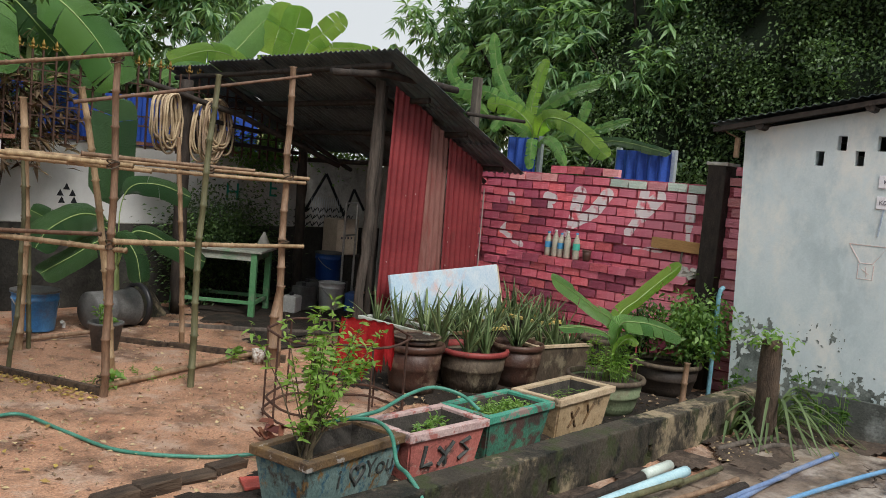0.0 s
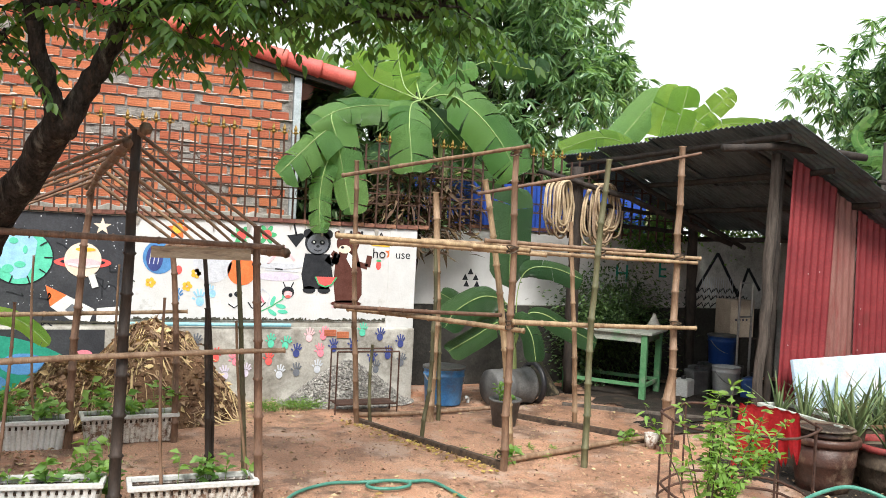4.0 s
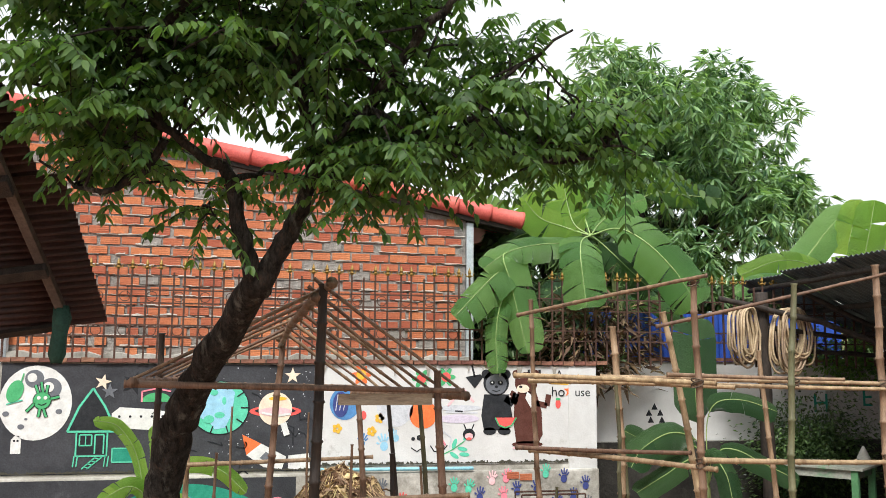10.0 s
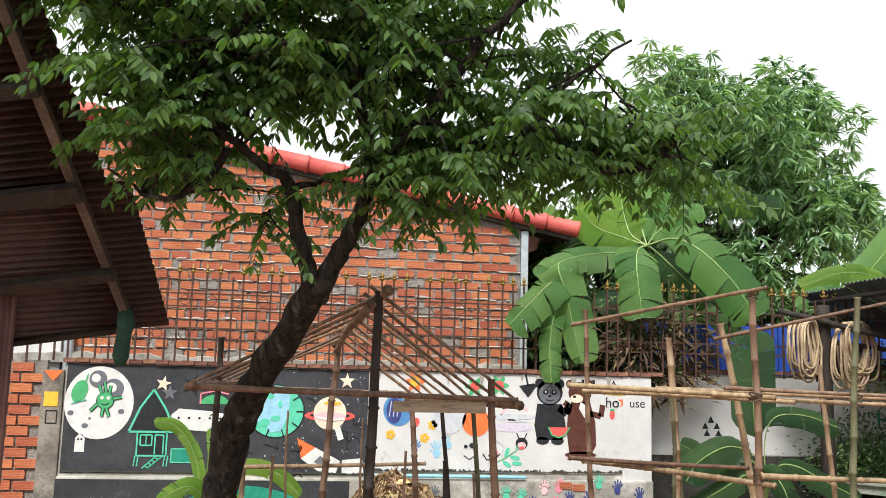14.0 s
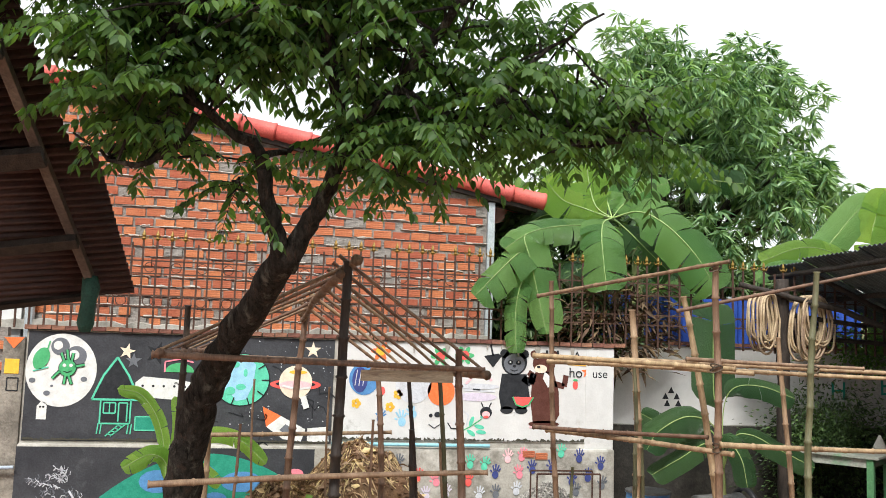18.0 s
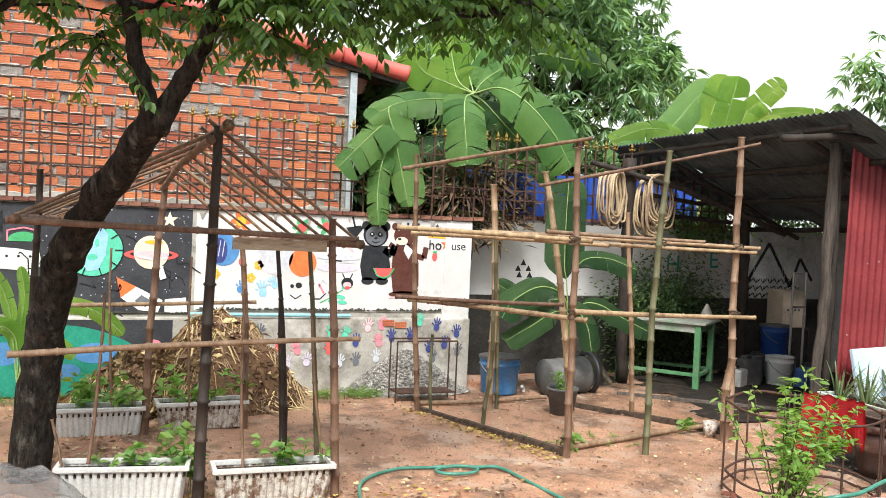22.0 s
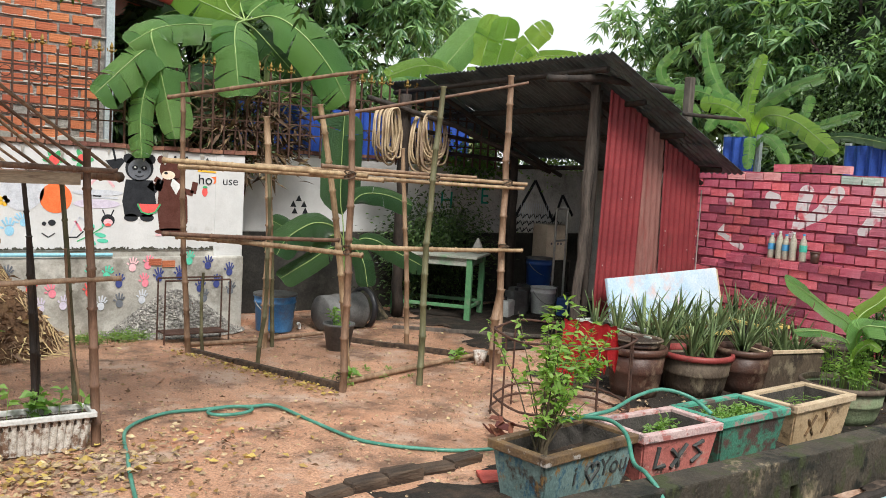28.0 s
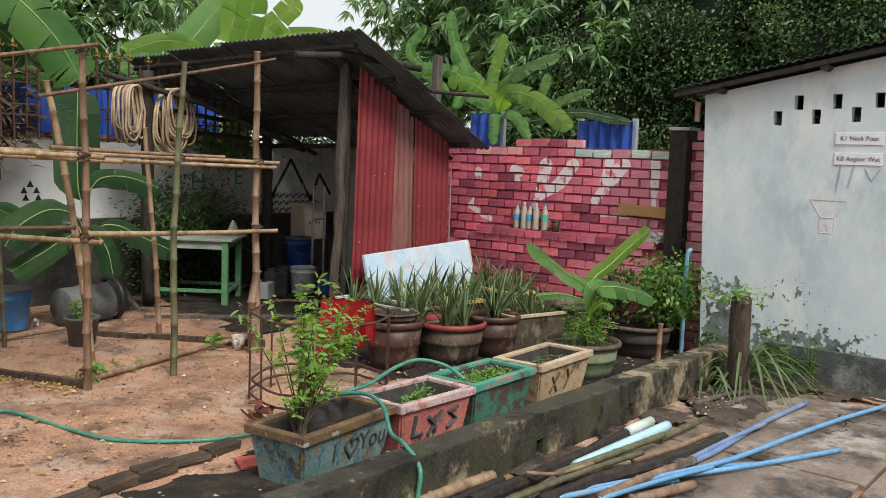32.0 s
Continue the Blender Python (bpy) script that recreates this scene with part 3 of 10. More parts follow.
part("side_wall", boxed((9.202, 6.93, -0.05), (9.32, 9.848, 1.96)), M["grime"], wall_r)
part("ledge_core", boxed((7.895, 3.98, -0.05), (7.995, 6.4, 0.98)), M["red_mortar"], wall_r)
part("pillar", boxed((7.86, 3.79, -0.05), (8.12, 3.975, 2.17), 0.012), M["wood_dark"], wall_r, "blackened concrete pillar")
part("pillar_cap", boxed((7.85, 3.77, 2.172), (8.13, 3.99, 2.205), 0.008), M["plaster"], wall_r)
# plain walls that close the yard behind the camera
wall_s = solo("wall_south", boxed((-9.0, -4.2, -0.05), (11.0, -4.0, 2.6)), M["plaster"], "plain plaster wall closing the yard", "wall", kind="structure")

# ---- iron fence on the mural wall ----
fence = thing("iron_fence", (0, 9.3, 0), "rusty iron fence with gold spear finials and scroll rings", "fence")
bar_bm = boxed((-0.009, -0.009, 1.86), (0.009, 0.009, 2.77))
bar_me = mesh_of(bar_bm, "bar")
bar_me.materials.append(M["iron"])
fb = bmesh.new()
lathe(fb, [(0.006, 2.77), (0.026, 2.795), (0.012, 2.81), (0.02, 2.83), (0.001, 2.885)], 6)
for sx in (-1, 1):
    tube(fb, [(0, 0, 2.79), (sx * 0.035, 0, 2.79), (sx * 0.045, 0, 2.82)], 0.006, 4)
fin_me = mesh_of(fb, "finial")
fin_me.materials.append(M["gold"])
rb = bmesh.new()
tube(rb, [(0.05 * math.cos(k * math.tau / 14), 0, 0.05 * math.sin(k * math.tau / 14)) for k in range(15)], 0.005, 4, False)
ring_me = mesh_of(rb, "ring")
ring_me.materials.append(M["iron"])
for i in range(87):
    x = -3.9 + i * 0.1285
    bar = new("bar", bar_me)
    bar.parent = fence
    tall = i % 5 not in (2,)
    bar.matrix_local = Matrix.Translation((x, 0, 0 if tall else -0.02)) @ Matrix.Rotation(random.uniform(-0.006, 0.006), 4, "Y")
    if tall:
        f = new("finial", fin_me)
        f.parent = bar
    if i % 2 == 0 and -3.0 < x < 7:
        for z in (2.505, 2.165):
            r = new("scroll_ring", ring_me)
            r.parent = fence
            r.location = (x + 0.064, 0, z)
for z in (2.44, 2.57, 2.11, 2.22):
    part("rail", boxed((-3.95, -0.008, z - 0.007), (7.2, 0.008, z + 0.007)), M["iron"], fence)

# ---- house behind the wall ----
def verge(x):
    return 3.55 + 0.19 * (2.8 - x)


house = thing("house", (0, 0, 0), "orange hollow-brick house with rough mortar and red tile verge", "house")
bm = bmesh.new()
pr = [(-9.0, 0.0), (2.16, 0.0), (2.16, verge(2.16) - 0.12), (-9.0, verge(-9.0) - 0.12)]
vs = [[bm.verts.new((x, y, z)) for x, z in pr] for y in (10.21, 10.6)]
bm.faces.new(vs[0])
bm.faces.new(vs[1][::-1])
for k in range(4):
    bm.faces.new((vs[0][k], vs[1][k], vs[1][(k + 1) % 4], vs[0][(k + 1) % 4]))
h_wall = part("wall", bm, M["mortar"], house)
part("side_wall", boxed((2.0, 10.6, 0), (2.16, 15, 3.5)), M["mortar"], house)
part("corner_post", boxed((2.165, 10.17, 1.9), (2.25, 10.25, 3.52), 0.006), M["zinc"], house, "grey galvanised corner post")
bm = bmesh.new()
for k in range(2):
    box(bm, (-9.0, 10.12 + 0.25 * k, 0.0), (2.75, 10.2 + 0.25 * k, 0.11), 0.0,
        Matrix.Translation((2.8, 0, verge(2.8) - 0.13)) @ Matrix.Rotation(math.atan(0.19), 4, "Y") @ Matrix.Translation((-2.8, 0, 0)))
part("verge_board", bm, M["wood_dark"], house, "dark verge boards")
bm = boxed((-12, 10.1, -0.03), (2.85, 15.5, 0.03))
bmesh.ops.transform(bm, matrix=Matrix.Translation((2.8, 0, verge(2.8) + 0.0)) @ Matrix.Rotation(math.atan(0.19), 4, "Y") @ Matrix.Translation((-2.8, 0, 0)), verts=bm.verts)
roof = part("roof", bm, M["tile_red"], house)
for i in range(24):
    bm = bmesh.new()
    n = 8
    lathe(bm, [(0.088, 0.0), (0.098, 0.38), (0.106, 0.40), (0.106, 0.425), (0.092, 0.43)], 14,
          Matrix.Rotation(math.pi / 2, 4, "Y"))
    t_ob = part("verge_tile", bm, M["tile_red"], roof, "", True)
    x = 2.42 - i * 0.40
    t_ob.matrix_local = Matrix.Translation((x, 10.12, verge(x) + 0.015)) @ Matrix.Rotation(math.atan(0.19) , 4, "Y")
# roof tile rows lying behind the verge
bm = bmesh.new()
for i in range(22):
    x = 2.5 - i * 0.40
    for j in range(12):
        tube(bm, [(x, 10.3 + j * 0.22, verge(x) + 0.04), (x - 0.42, 10.3 + j * 0.22, verge(x - 0.42) + 0.055)], 0.07, 6)
part("tile_rows", bm, M["tile_red"], roof)
win = part("window", boxed((-3.55, 10.17, 1.6), (-2.92, 10.21, 2.75), 0.008), M["white_wall"], house, "white shuttered window")
part("downpipe", tube(bmesh.new(), [(-2.83, 10.14, 1.5), (-2.83, 10.14, 4.2)], 0.05, 10), M["zinc"], house)

# ---- pale outbuilding with pierced wall ----
bld = thing("outbuilding", (0, 0, 0), "pale blue plastered outbuilding with vent holes and tin roof", "outbuilding")
vents = [(2.849, 2.273), (2.675, 2.408), (2.525, 2.287), (2.36, 2.414), (2.204, 2.305)]
vents += [(2.03, 2.42), (1.87, 2.30)]
vw, vh = 0.038, 0.062


def bld_top(y):
    return 2.48 + 0.19 * (3.55 - y)


ys = sorted({-3.0, 3.525} | {round(v[0] + s * vw, 4) for v in vents for s in (-1, 1)})
bm = bmesh.new()
for a, b in zip(ys, ys[1:]):
    mid = (a + b) / 2
    hole = [z for y, z in vents if abs(y - mid) < vw]
    zs = [0.0] + ([hole[0] - vh, hole[0] + vh] if hole else []) + [None]
    for k in range(0, len(zs), 2):
        z0, z1 = zs[k], zs[k + 1]
        lo = [bm.verts.new((x, y, z0)) for x in (7.6, 7.69) for y in (a, b)]
        hi = [bm.verts.new((x, y, bld_top(y) if z1 is None else z1)) for x in (7.6, 7.69) for y in (a, b)]
        for q in ((lo[0], lo[1], hi[1], hi[0]), (lo[2], hi[2], hi[3], lo[3]), (lo[0], lo[2], lo[3], lo[1]), (hi[0], hi[1], hi[3], hi[2]), (lo[0], hi[0], hi[2], lo[2]), (lo[1], lo[3], hi[3], hi[1])):
            bm.faces.new(q)
bmesh.ops.remove_doubles(bm, verts=bm.verts, dist=0.0005)
for v in bm.verts:
    if v.co.y > 3.5 and v.co.z < 0.1:
        v.co.y -= 0.11
part("front_wall", bm, M["pale_blue"], bld)
bm = boxed((7.601, 3.5, 0), (11.5, 3.522, 2.47))
for v in bm.verts:
    if v.co.z < 0.1:
        v.co.y -= 0.115
part("side_wall", bm, M["pale_blue"], bld)


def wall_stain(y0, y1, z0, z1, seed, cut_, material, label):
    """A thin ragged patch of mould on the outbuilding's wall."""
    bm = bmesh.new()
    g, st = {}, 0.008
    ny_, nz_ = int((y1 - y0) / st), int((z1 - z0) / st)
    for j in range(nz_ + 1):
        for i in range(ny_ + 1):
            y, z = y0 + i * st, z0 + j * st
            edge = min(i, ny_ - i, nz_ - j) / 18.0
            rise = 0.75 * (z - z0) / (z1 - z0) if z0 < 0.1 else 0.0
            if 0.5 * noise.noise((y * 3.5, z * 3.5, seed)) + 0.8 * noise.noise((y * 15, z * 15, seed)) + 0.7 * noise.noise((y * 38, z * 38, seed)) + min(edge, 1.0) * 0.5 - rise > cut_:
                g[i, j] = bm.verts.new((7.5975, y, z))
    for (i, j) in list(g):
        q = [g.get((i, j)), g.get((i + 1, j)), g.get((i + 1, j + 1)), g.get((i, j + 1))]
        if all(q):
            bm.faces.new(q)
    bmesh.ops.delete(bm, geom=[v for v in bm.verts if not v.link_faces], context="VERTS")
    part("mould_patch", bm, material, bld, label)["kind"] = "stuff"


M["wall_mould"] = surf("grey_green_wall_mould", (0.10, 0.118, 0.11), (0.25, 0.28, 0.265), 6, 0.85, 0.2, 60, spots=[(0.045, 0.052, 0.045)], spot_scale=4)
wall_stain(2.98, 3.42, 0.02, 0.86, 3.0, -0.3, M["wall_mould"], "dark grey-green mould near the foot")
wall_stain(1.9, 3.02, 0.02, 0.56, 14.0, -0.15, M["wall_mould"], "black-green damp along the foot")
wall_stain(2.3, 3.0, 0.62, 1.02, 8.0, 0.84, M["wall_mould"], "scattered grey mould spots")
# Unseen wall, added to keep daylight out of the interior behind the vents.
part("unseen_end_wall", boxed((7.6, -3.1, 0), (11.5, -3.0, 3.6)), M["pale_blue"], bld)
part("back_wall", boxed((11.3, -3, 0), (11.5, 3.55, 2.4)), M["pale_blue"], bld)
part("plinth", boxed((7.565, -3.0, -0.05), (7.6, 2.8, 0.30), 0.008), M["damp_base"], bld, "damp grey plinth")
bm = corrugated(bmesh.new(), 7.0, 4.6, m=Matrix.Translation((7.44, 3.8, bld_top(3.8) + 0.10)) @ Matrix.Rotation(math.atan(0.19), 4, "X").inverted() @ Matrix.Rotation(-math.pi / 2, 4, "Z") @ Matrix.Rotation(0.0, 4, "Y"), amp=0.008)
part("roof", bm, M["tin"], bld, "thin dark tin roof sheet")
for y in (3.35, 2.45, 1.2, 0.2):
    part("rafter", tube(bmesh.new(), [(7.47, y, bld_top(y) + 0.01), (11.0, y, bld_top(y) - 0.02)], 0.04, 8), M["wood_dark"], bld)
part("fascia", box(bmesh.new(), (7.46, -3.2, -0.04), (7.5, 0.28, 0.0), 0, Matrix.Translation((0, 3.5, bld_top(3.5) + 0.06)) @ Matrix.Rotation(-math.atan(0.19), 4, "X")), M["wood_dark"], bld)
part("soffit", box(bmesh.new(), (7.5, -6.6, -0.03), (7.6, 0.26, -0.005), 0, Matrix.Translation((0, 3.5, bld_top(3.5) + 0.06)) @ Matrix.Rotation(-math.atan(0.19), 4, "X")), M["wood_dark"], bld)


def text_on(name, body, size, at, rx, ry, rz, material, parent=None):
    """Writing as a thin mesh, with the built-in font."""
    cu = bpy.data.curves.new(name, "FONT")
    cu.body, cu.size, cu.extrude = body, size, 0.0008
    cu.align_x, cu.align_y = "CENTER", "CENTER"
    tmp = bpy.data.objects.new(name, cu)
    scene.collection.objects.link(tmp)
    dg = bpy.context.evaluated_depsgraph_get()
    me = bpy.data.meshes.new_from_object(tmp.evaluated_get(dg))
    bpy.data.objects.remove(tmp)
    me.materials.clear()
    me.materials.append(material)
    ob = new(name, me)
    ob.parent = parent
    ob.matrix_local = pose(*at, rx, ry, rz)
    return ob


M["ink"] = surf("faded_ink", (0.05, 0.045, 0.06), (0.09, 0.08, 0.10), 20, 0.7, 0.0)
M["paper"] = surf("white_sign_card", (0.72, 0.70, 0.75), (0.82, 0.80, 0.84), 6, 0.6, 0.05)
for z, words in ((2.105, "K1 Neak Poan"), (1.935, "K0 Angkor Wat")):
    s = thing("sign", (7.598, 2.16, z), "small white sign card with printed room name", "sign", "signs on the outbuilding", -90)
    part("card", boxed((-0.19, -0.006, -0.052), (0.19, 0.0, 0.052), 0.004), M["paper"], s)
    text_on("lettering", words, 0.052, (0, -0.008, 0), 90, 0, 0, M["ink"], s)
# faint scrawl on the pale wall
M["scrawl_blue"] = surf("faded_blue_scrawl", (0.30, 0.37, 0.47), (0.42, 0.48, 0.56), 8, 0.8, 0.05)
M["scrawl_red"] = surf("faded_red_stencil", (0.58, 0.44, 0.43), (0.62, 0.50, 0.48), 8, 0.8, 0.05)
bm = bmesh.new()
for pts in ([(2.31, 1.66), (2.29, 1.88), (2.2, 1.93)], [(2.22, 1.7), (2.18, 1.9)], [(2.1, 1.86), (2.04, 1.76), (1.98, 1.86)], [(1.92, 1.88), (1.86, 1.76), (1.8, 1.9)]):
    tube(bm, [(7.6, y, z) for y, z in pts], 0.008, 4)
part("blue_scrawl", bm, M["scrawl_blue"], bld, "faint blue scrawl")
bm = bmesh.new()
for pts in ([(2.52, 1.58), (2.22, 1.58), (2.32, 1.43), (2.42, 1.43), (2.52, 1.58)], [(2.43, 1.42), (2.43, 1.3), (2.31, 1.3), (2.31, 1.42)], [(2.4, 1.38), (2.34, 1.34)], [(2.37, 1.4), (2.36, 1.32)]):
    tube(bm, [(7.6, y, z) for y, z in pts], 0.004, 4)
part("red_stencil", bm, M["scrawl_red"], bld, "faint red stencil")
pipe = solo("water_pipe", tube(bmesh.new(), [(7.56, 3.585, 0.0), (7.56, 3.585, 0.98), (7.565, 3.575, 1.03), (7.6, 3.57, 1.05)], 0.022, 8), surf("blue_pvc", (0.14, 0.30, 0.38), (0.20, 0.40, 0.48), 6, 0.4, 0.05), "thin blue plastic water pipe against the wall", "pipe")
bm = bmesh.new()
box(bm, (7.56, 3.56, 2.24), (7.6, 3.6, 2.42), 0.004)
tube(bm, [(7.58, 3.58, 2.42), (7.56, 3.68, 2.46), (7.58, 3.72, 2.5)], 0.006, 5)
solo("hanging_tool", bm, M["bamboo"], "wooden-handled tool hung at the wall corner", "tool")

# ---- porch roof beside the camera ----
M["porch_tin"] = surf("rust_brown_tin", (0.042, 0.02, 0.018), (0.08, 0.04, 0.034), 4, 0.3, 0.1, 60, metal=0.3, spots=[(0.022, 0.013, 0.012)], spot_scale=1.5)
M["porch_wood"] = surf("grey_brown_rafter", (0.075, 0.055, 0.046), (0.15, 0.115, 0.095), 6, 0.8, 0.4, 40)
M["maroon"] = surf("maroon_painted_tin", (0.085, 0.04, 0.036), (0.13, 0.06, 0.052), 4, 0.5, 0.1, 60)
porch = thing("porch_roof", (0, 0, 0), "rust-brown corrugated porch roof seen from below", "porch roof")
eave = Vector((-1.24, 6.6, 2.14))
rake = Vector((-0.385, -1.94, 1.58)).normalized()
along = Vector((-0.95, -0.3, 0.16))
along = (along - rake * along.dot(rake)).normalized()
pm = Matrix((rake, along, rake.cross(along))).transposed().to_4x4()
pm.translation = eave
turn = Matrix.Rotation(math.radians(-3.0), 4, "Z")
for name_, x0, w, y0, dz, mm in (("sheet", 0.0, 1.32, 0.0, 0.0, pm @ turn), ("sheet", 1.22, 2.1, 0.075, -0.03, pm)):
    part(name_, corrugated(bmesh.new(), w, 3.2, 0.06, 0.015, mm @ Matrix.Translation((x0, y0, dz)), 0.002, 6), M["porch_tin"], porch, "", True)
for y0, x0, x1, wd in ((0.24, 0.22, 3.2, 0.028), (1.15, 0.05, 3.2, 0.03), (2.1, 0.05, 3.2, 0.03)):
    bm = boxed((x0, y0 - wd, 0.018), (x1, y0 + wd, 0.085), 0.004)
    bmesh.ops.transform(bm, matrix=pm, verts=bm.verts)
    part("rafter", bm, M["porch_wood"], porch)
for x0, x1 in ((0.62, 0.70), (1.30, 1.42), (2.05, 2.13), (2.7, 2.78)):
    bm = boxed((x0, 0.20, 0.088), (x1, 3.1, 0.15), 0.004)
    bmesh.ops.transform(bm, matrix=pm, verts=bm.verts)
    part("purlin", bm, M["wood_dark"], porch)
bm = boxed((0.02, 0.30, 0.016), (0.07, 3.1, 0.05), 0.003)
bmesh.ops.transform(bm, matrix=pm, verts=bm.verts)
part("eave_batten", bm, M["wood_dark"], porch)
bm = bmesh.new()
tip = pm @ Vector((0.24, 0.24, 0.06))
tube(bm, [tip + Vector(q) for q in ((0.0, 0, 0.02), (0.01, 0, -0.06), (0.0, 0, -0.16), (-0.01, 0, -0.3), (-0.01, 0, -0.36))], [0.05, 0.062, 0.05, 0.058, 0.035], 9)
part("bracket", bm, surf("green_bracket", (0.012, 0.05, 0.036), (0.025, 0.09, 0.066), 14, 0.7, 0.6), porch, "dark green cloth wrapped round the rafter end", True)
screen = solo("porch_wall", corrugated(bmesh.new(), 1.4, 2.3, m=Matrix.Translation((-2.19, 6.3, 0)) @ Matrix.Rotation(math.pi, 4, "Z") @ Matrix.Rotation(math.pi / 2, 4, "X") @ Matrix.Diagonal((1, 1, -1, 1))), M["maroon"], "maroon tin wall under the porch", "wall", kind="structure")

# ---- neighbour's blue sheeting behind the walls ----
for nm, w, h, at, rz in (("blue_sheeting", 3.6, 0.75, (3.55, 10.25, 1.75), 0), ("blue_sheeting", 0.75, 0.55, (9.36, 5.92, 1.8), -90), ("blue_sheeting", 0.5, 0.65, (9.36, 7.62, 1.8), -90)):
    s = thing(nm, at, "blue painted corrugated sheeting behind the wall", "sheeting", rz=rz)
    bm = corrugated(bmesh.new(), w, h, 0.15, 0.03, Matrix.Rotation(math.pi / 2, 4, "X"))
    part("sheet", bm, M["blue_sheet"], s)
    for k in range(3):
        part("post", boxed((w * k / 2 - 0.03, 0.04, -1.72), (w * k / 2 + 0.03, 0.1, h + 0.03), 0.004), M["zinc"], s)

# ---- paintings on the mural wall, thin shapes on the plaster ----
def paint(name, c, k=0.06):
    c2 = tuple(min(0.95, v * (1 + k * 4) + 0.01) for v in c)
    return surf(name, c, c2, 14, 0.85, 0.1, 80, spec=0.15, grain=0.3)


P = {"white": paint("mural_white", (0.62, 0.63, 0.62)), "green": paint("mural_green", (0.07, 0.36, 0.15)), "mint": paint("mural_mint", (0.10, 0.50, 0.34)),
     "teal": paint("mural_teal", (0.022, 0.235, 0.165)), "black": paint("mural_black", (0.02, 0.022, 0.026)), "grey": paint("mural_grey", (0.13, 0.14, 0.16)),
     "blue": paint("mural_blue", (0.28, 0.52, 0.68)), "navy": paint("mural_navy", (0.045, 0.06, 0.20)), "cream": paint("mural_cream", (0.72, 0.60, 0.48)),
     "pink": paint("mural_pink", (0.72, 0.22, 0.28)), "red": paint("mural_red", (0.68, 0.10, 0.09)), "orange": paint("mural_orange", (0.80, 0.16, 0.05)),
     "soot": paint("ledge_soot", (0.055, 0.052, 0.04)), "drip": paint("drip_grey", (0.30, 0.28, 0.25)), "yellow": paint("mural_yellow", (0.72, 0.42, 0.05)), "brown": paint("mural_brown", (0.085, 0.03, 0.022)), "sky": paint("mural_sky", (0.08, 0.22, 0.45)),
     "paleg": paint("mural_pale_grey", (0.50, 0.52, 0.56)), "lilac": paint("mural_lilac", (0.55, 0.50, 0.60)), "palep": paint("mural_pale_pink", (0.72, 0.45, 0.48))}


class Flat:
    """Collects flat shapes of one colour on the wall, layered outwards."""

    def __init__(self, plane):
        self.plane, self.bms = plane, {}

    def face(self, col, layer, pts):
        bm = self.bms.setdefault((col, layer), bmesh.new())
        y = self.plane - 0.0025 * layer
        bm.faces.new([bm.verts.new((x, y, z)) for x, z in pts])

    def disc(self, col, layer, x, z, rx, rz=None, n=24, a0=0.0, a1=math.tau, tilt=0.0):
        rz = rx if rz is None else rz
        pts = []
        for k in range(n):
            a = a0 + (a1 - a0) * k / (n - (a1 - a0 < 6.2))
            u, v = rx * math.cos(a), rz * math.sin(a)
            pts.append((x + u * math.cos(tilt) - v * math.sin(tilt), z + u * math.sin(tilt) + v * math.cos(tilt)))
        self.face(col, layer, pts)

    def line(self, col, layer, pts, w):
        for (x0, z0), (x1, z1) in zip(pts, pts[1:]):
            d = math.hypot(x1 - x0, z1 - z0) or 1
            nx, nz = -(z1 - z0) / d * w / 2, (x1 - x0) / d * w / 2
            self.face(col, layer, [(x0 + nx, z0 + nz), (x0 - nx, z0 - nz), (x1 - nx, z1 - nz), (x1 + nx, z1 + nz)])

    def star(self, col, layer, x, z, r, spin=0.0):
        pts = [(x + (r if k % 2 == 0 else r * 0.4) * math.sin(spin + k * math.pi / 5), z + (r if k % 2 == 0 else r * 0.4) * math.cos(spin + k * math.pi / 5)) for k in range(10)]
        self.face(col, layer, pts)

    def hand(self, col, layer, x, z, s=0.055, spin=0.0):
        self.disc(col, layer, x, z, s * 0.55, s * 0.65, 12)
        for k, a in enumerate((-0.95, -0.38, -0.05, 0.28, 0.62)):
            ln = (1.15, 1.6, 1.75, 1.65, 1.35)[k] * s
            a += spin
            self.line(col, layer, [(x + math.sin(a) * s * 0.72, z + math.cos(a) * s * 0.72), (x + math.sin(a) * ln, z + math.cos(a) * ln)], s * 0.24)

    def done(self, name, parent, label):
        hold = None
        for (col, layer), bm in self.bms.items():
            me = bpy.data.meshes.new(name)
            for f in bm.faces:
                f.normal_update()
                if f.normal.y > 0:
                    f.normal_flip()
            bmesh.ops.solidify(bm, geom=list(bm.faces), thickness=0.0015)
            bm.to_mesh(me)
            bm.free()
            me.materials.append(P[col])
            ob = new(name, me)
            if hold is None:
                hold = ob
                ob.parent = parent
                ob["label"] = label
            else:
                ob.parent = hold
        return hold


UP, LOW = 9.1945, 9.1335

f = Flat(UP)
f.disc("white", 1, -2.262, 1.463, 0.325, 0.352, 36)
for x, z, r in ((-2.285, 1.69, 0.085), (-2.135, 1.6, 0.098)):
    f.disc("grey", 2, x, z, r)
    f.disc("white", 3, x - 0.02, z + 0.01, r * 0.5)
for x, z, r in ((-2.52, 1.36, 0.03), (-2.38, 1.24, 0.03), (-2.34, 1.31, 0.014), (-2.05, 1.38, 0.03)):
    f.disc("grey", 2, x, z, r, r * 0.8)
f.done("moon_painting", wall_n, "white full moon with grey craters")
f = Flat(UP)
f.disc("green", 4, -2.45, 1.57, 0.07, 0.11, tilt=-0.35)
f.line("green", 4, [(-2.4, 1.66), (-2.38, 1.74)], 0.012)
f.line("mint", 4, [(-2.52, 1.45), (-2.38, 1.49)], 0.012)
f.done("green_bird_painting", wall_n, "small green bird shape")
f = Flat(UP)
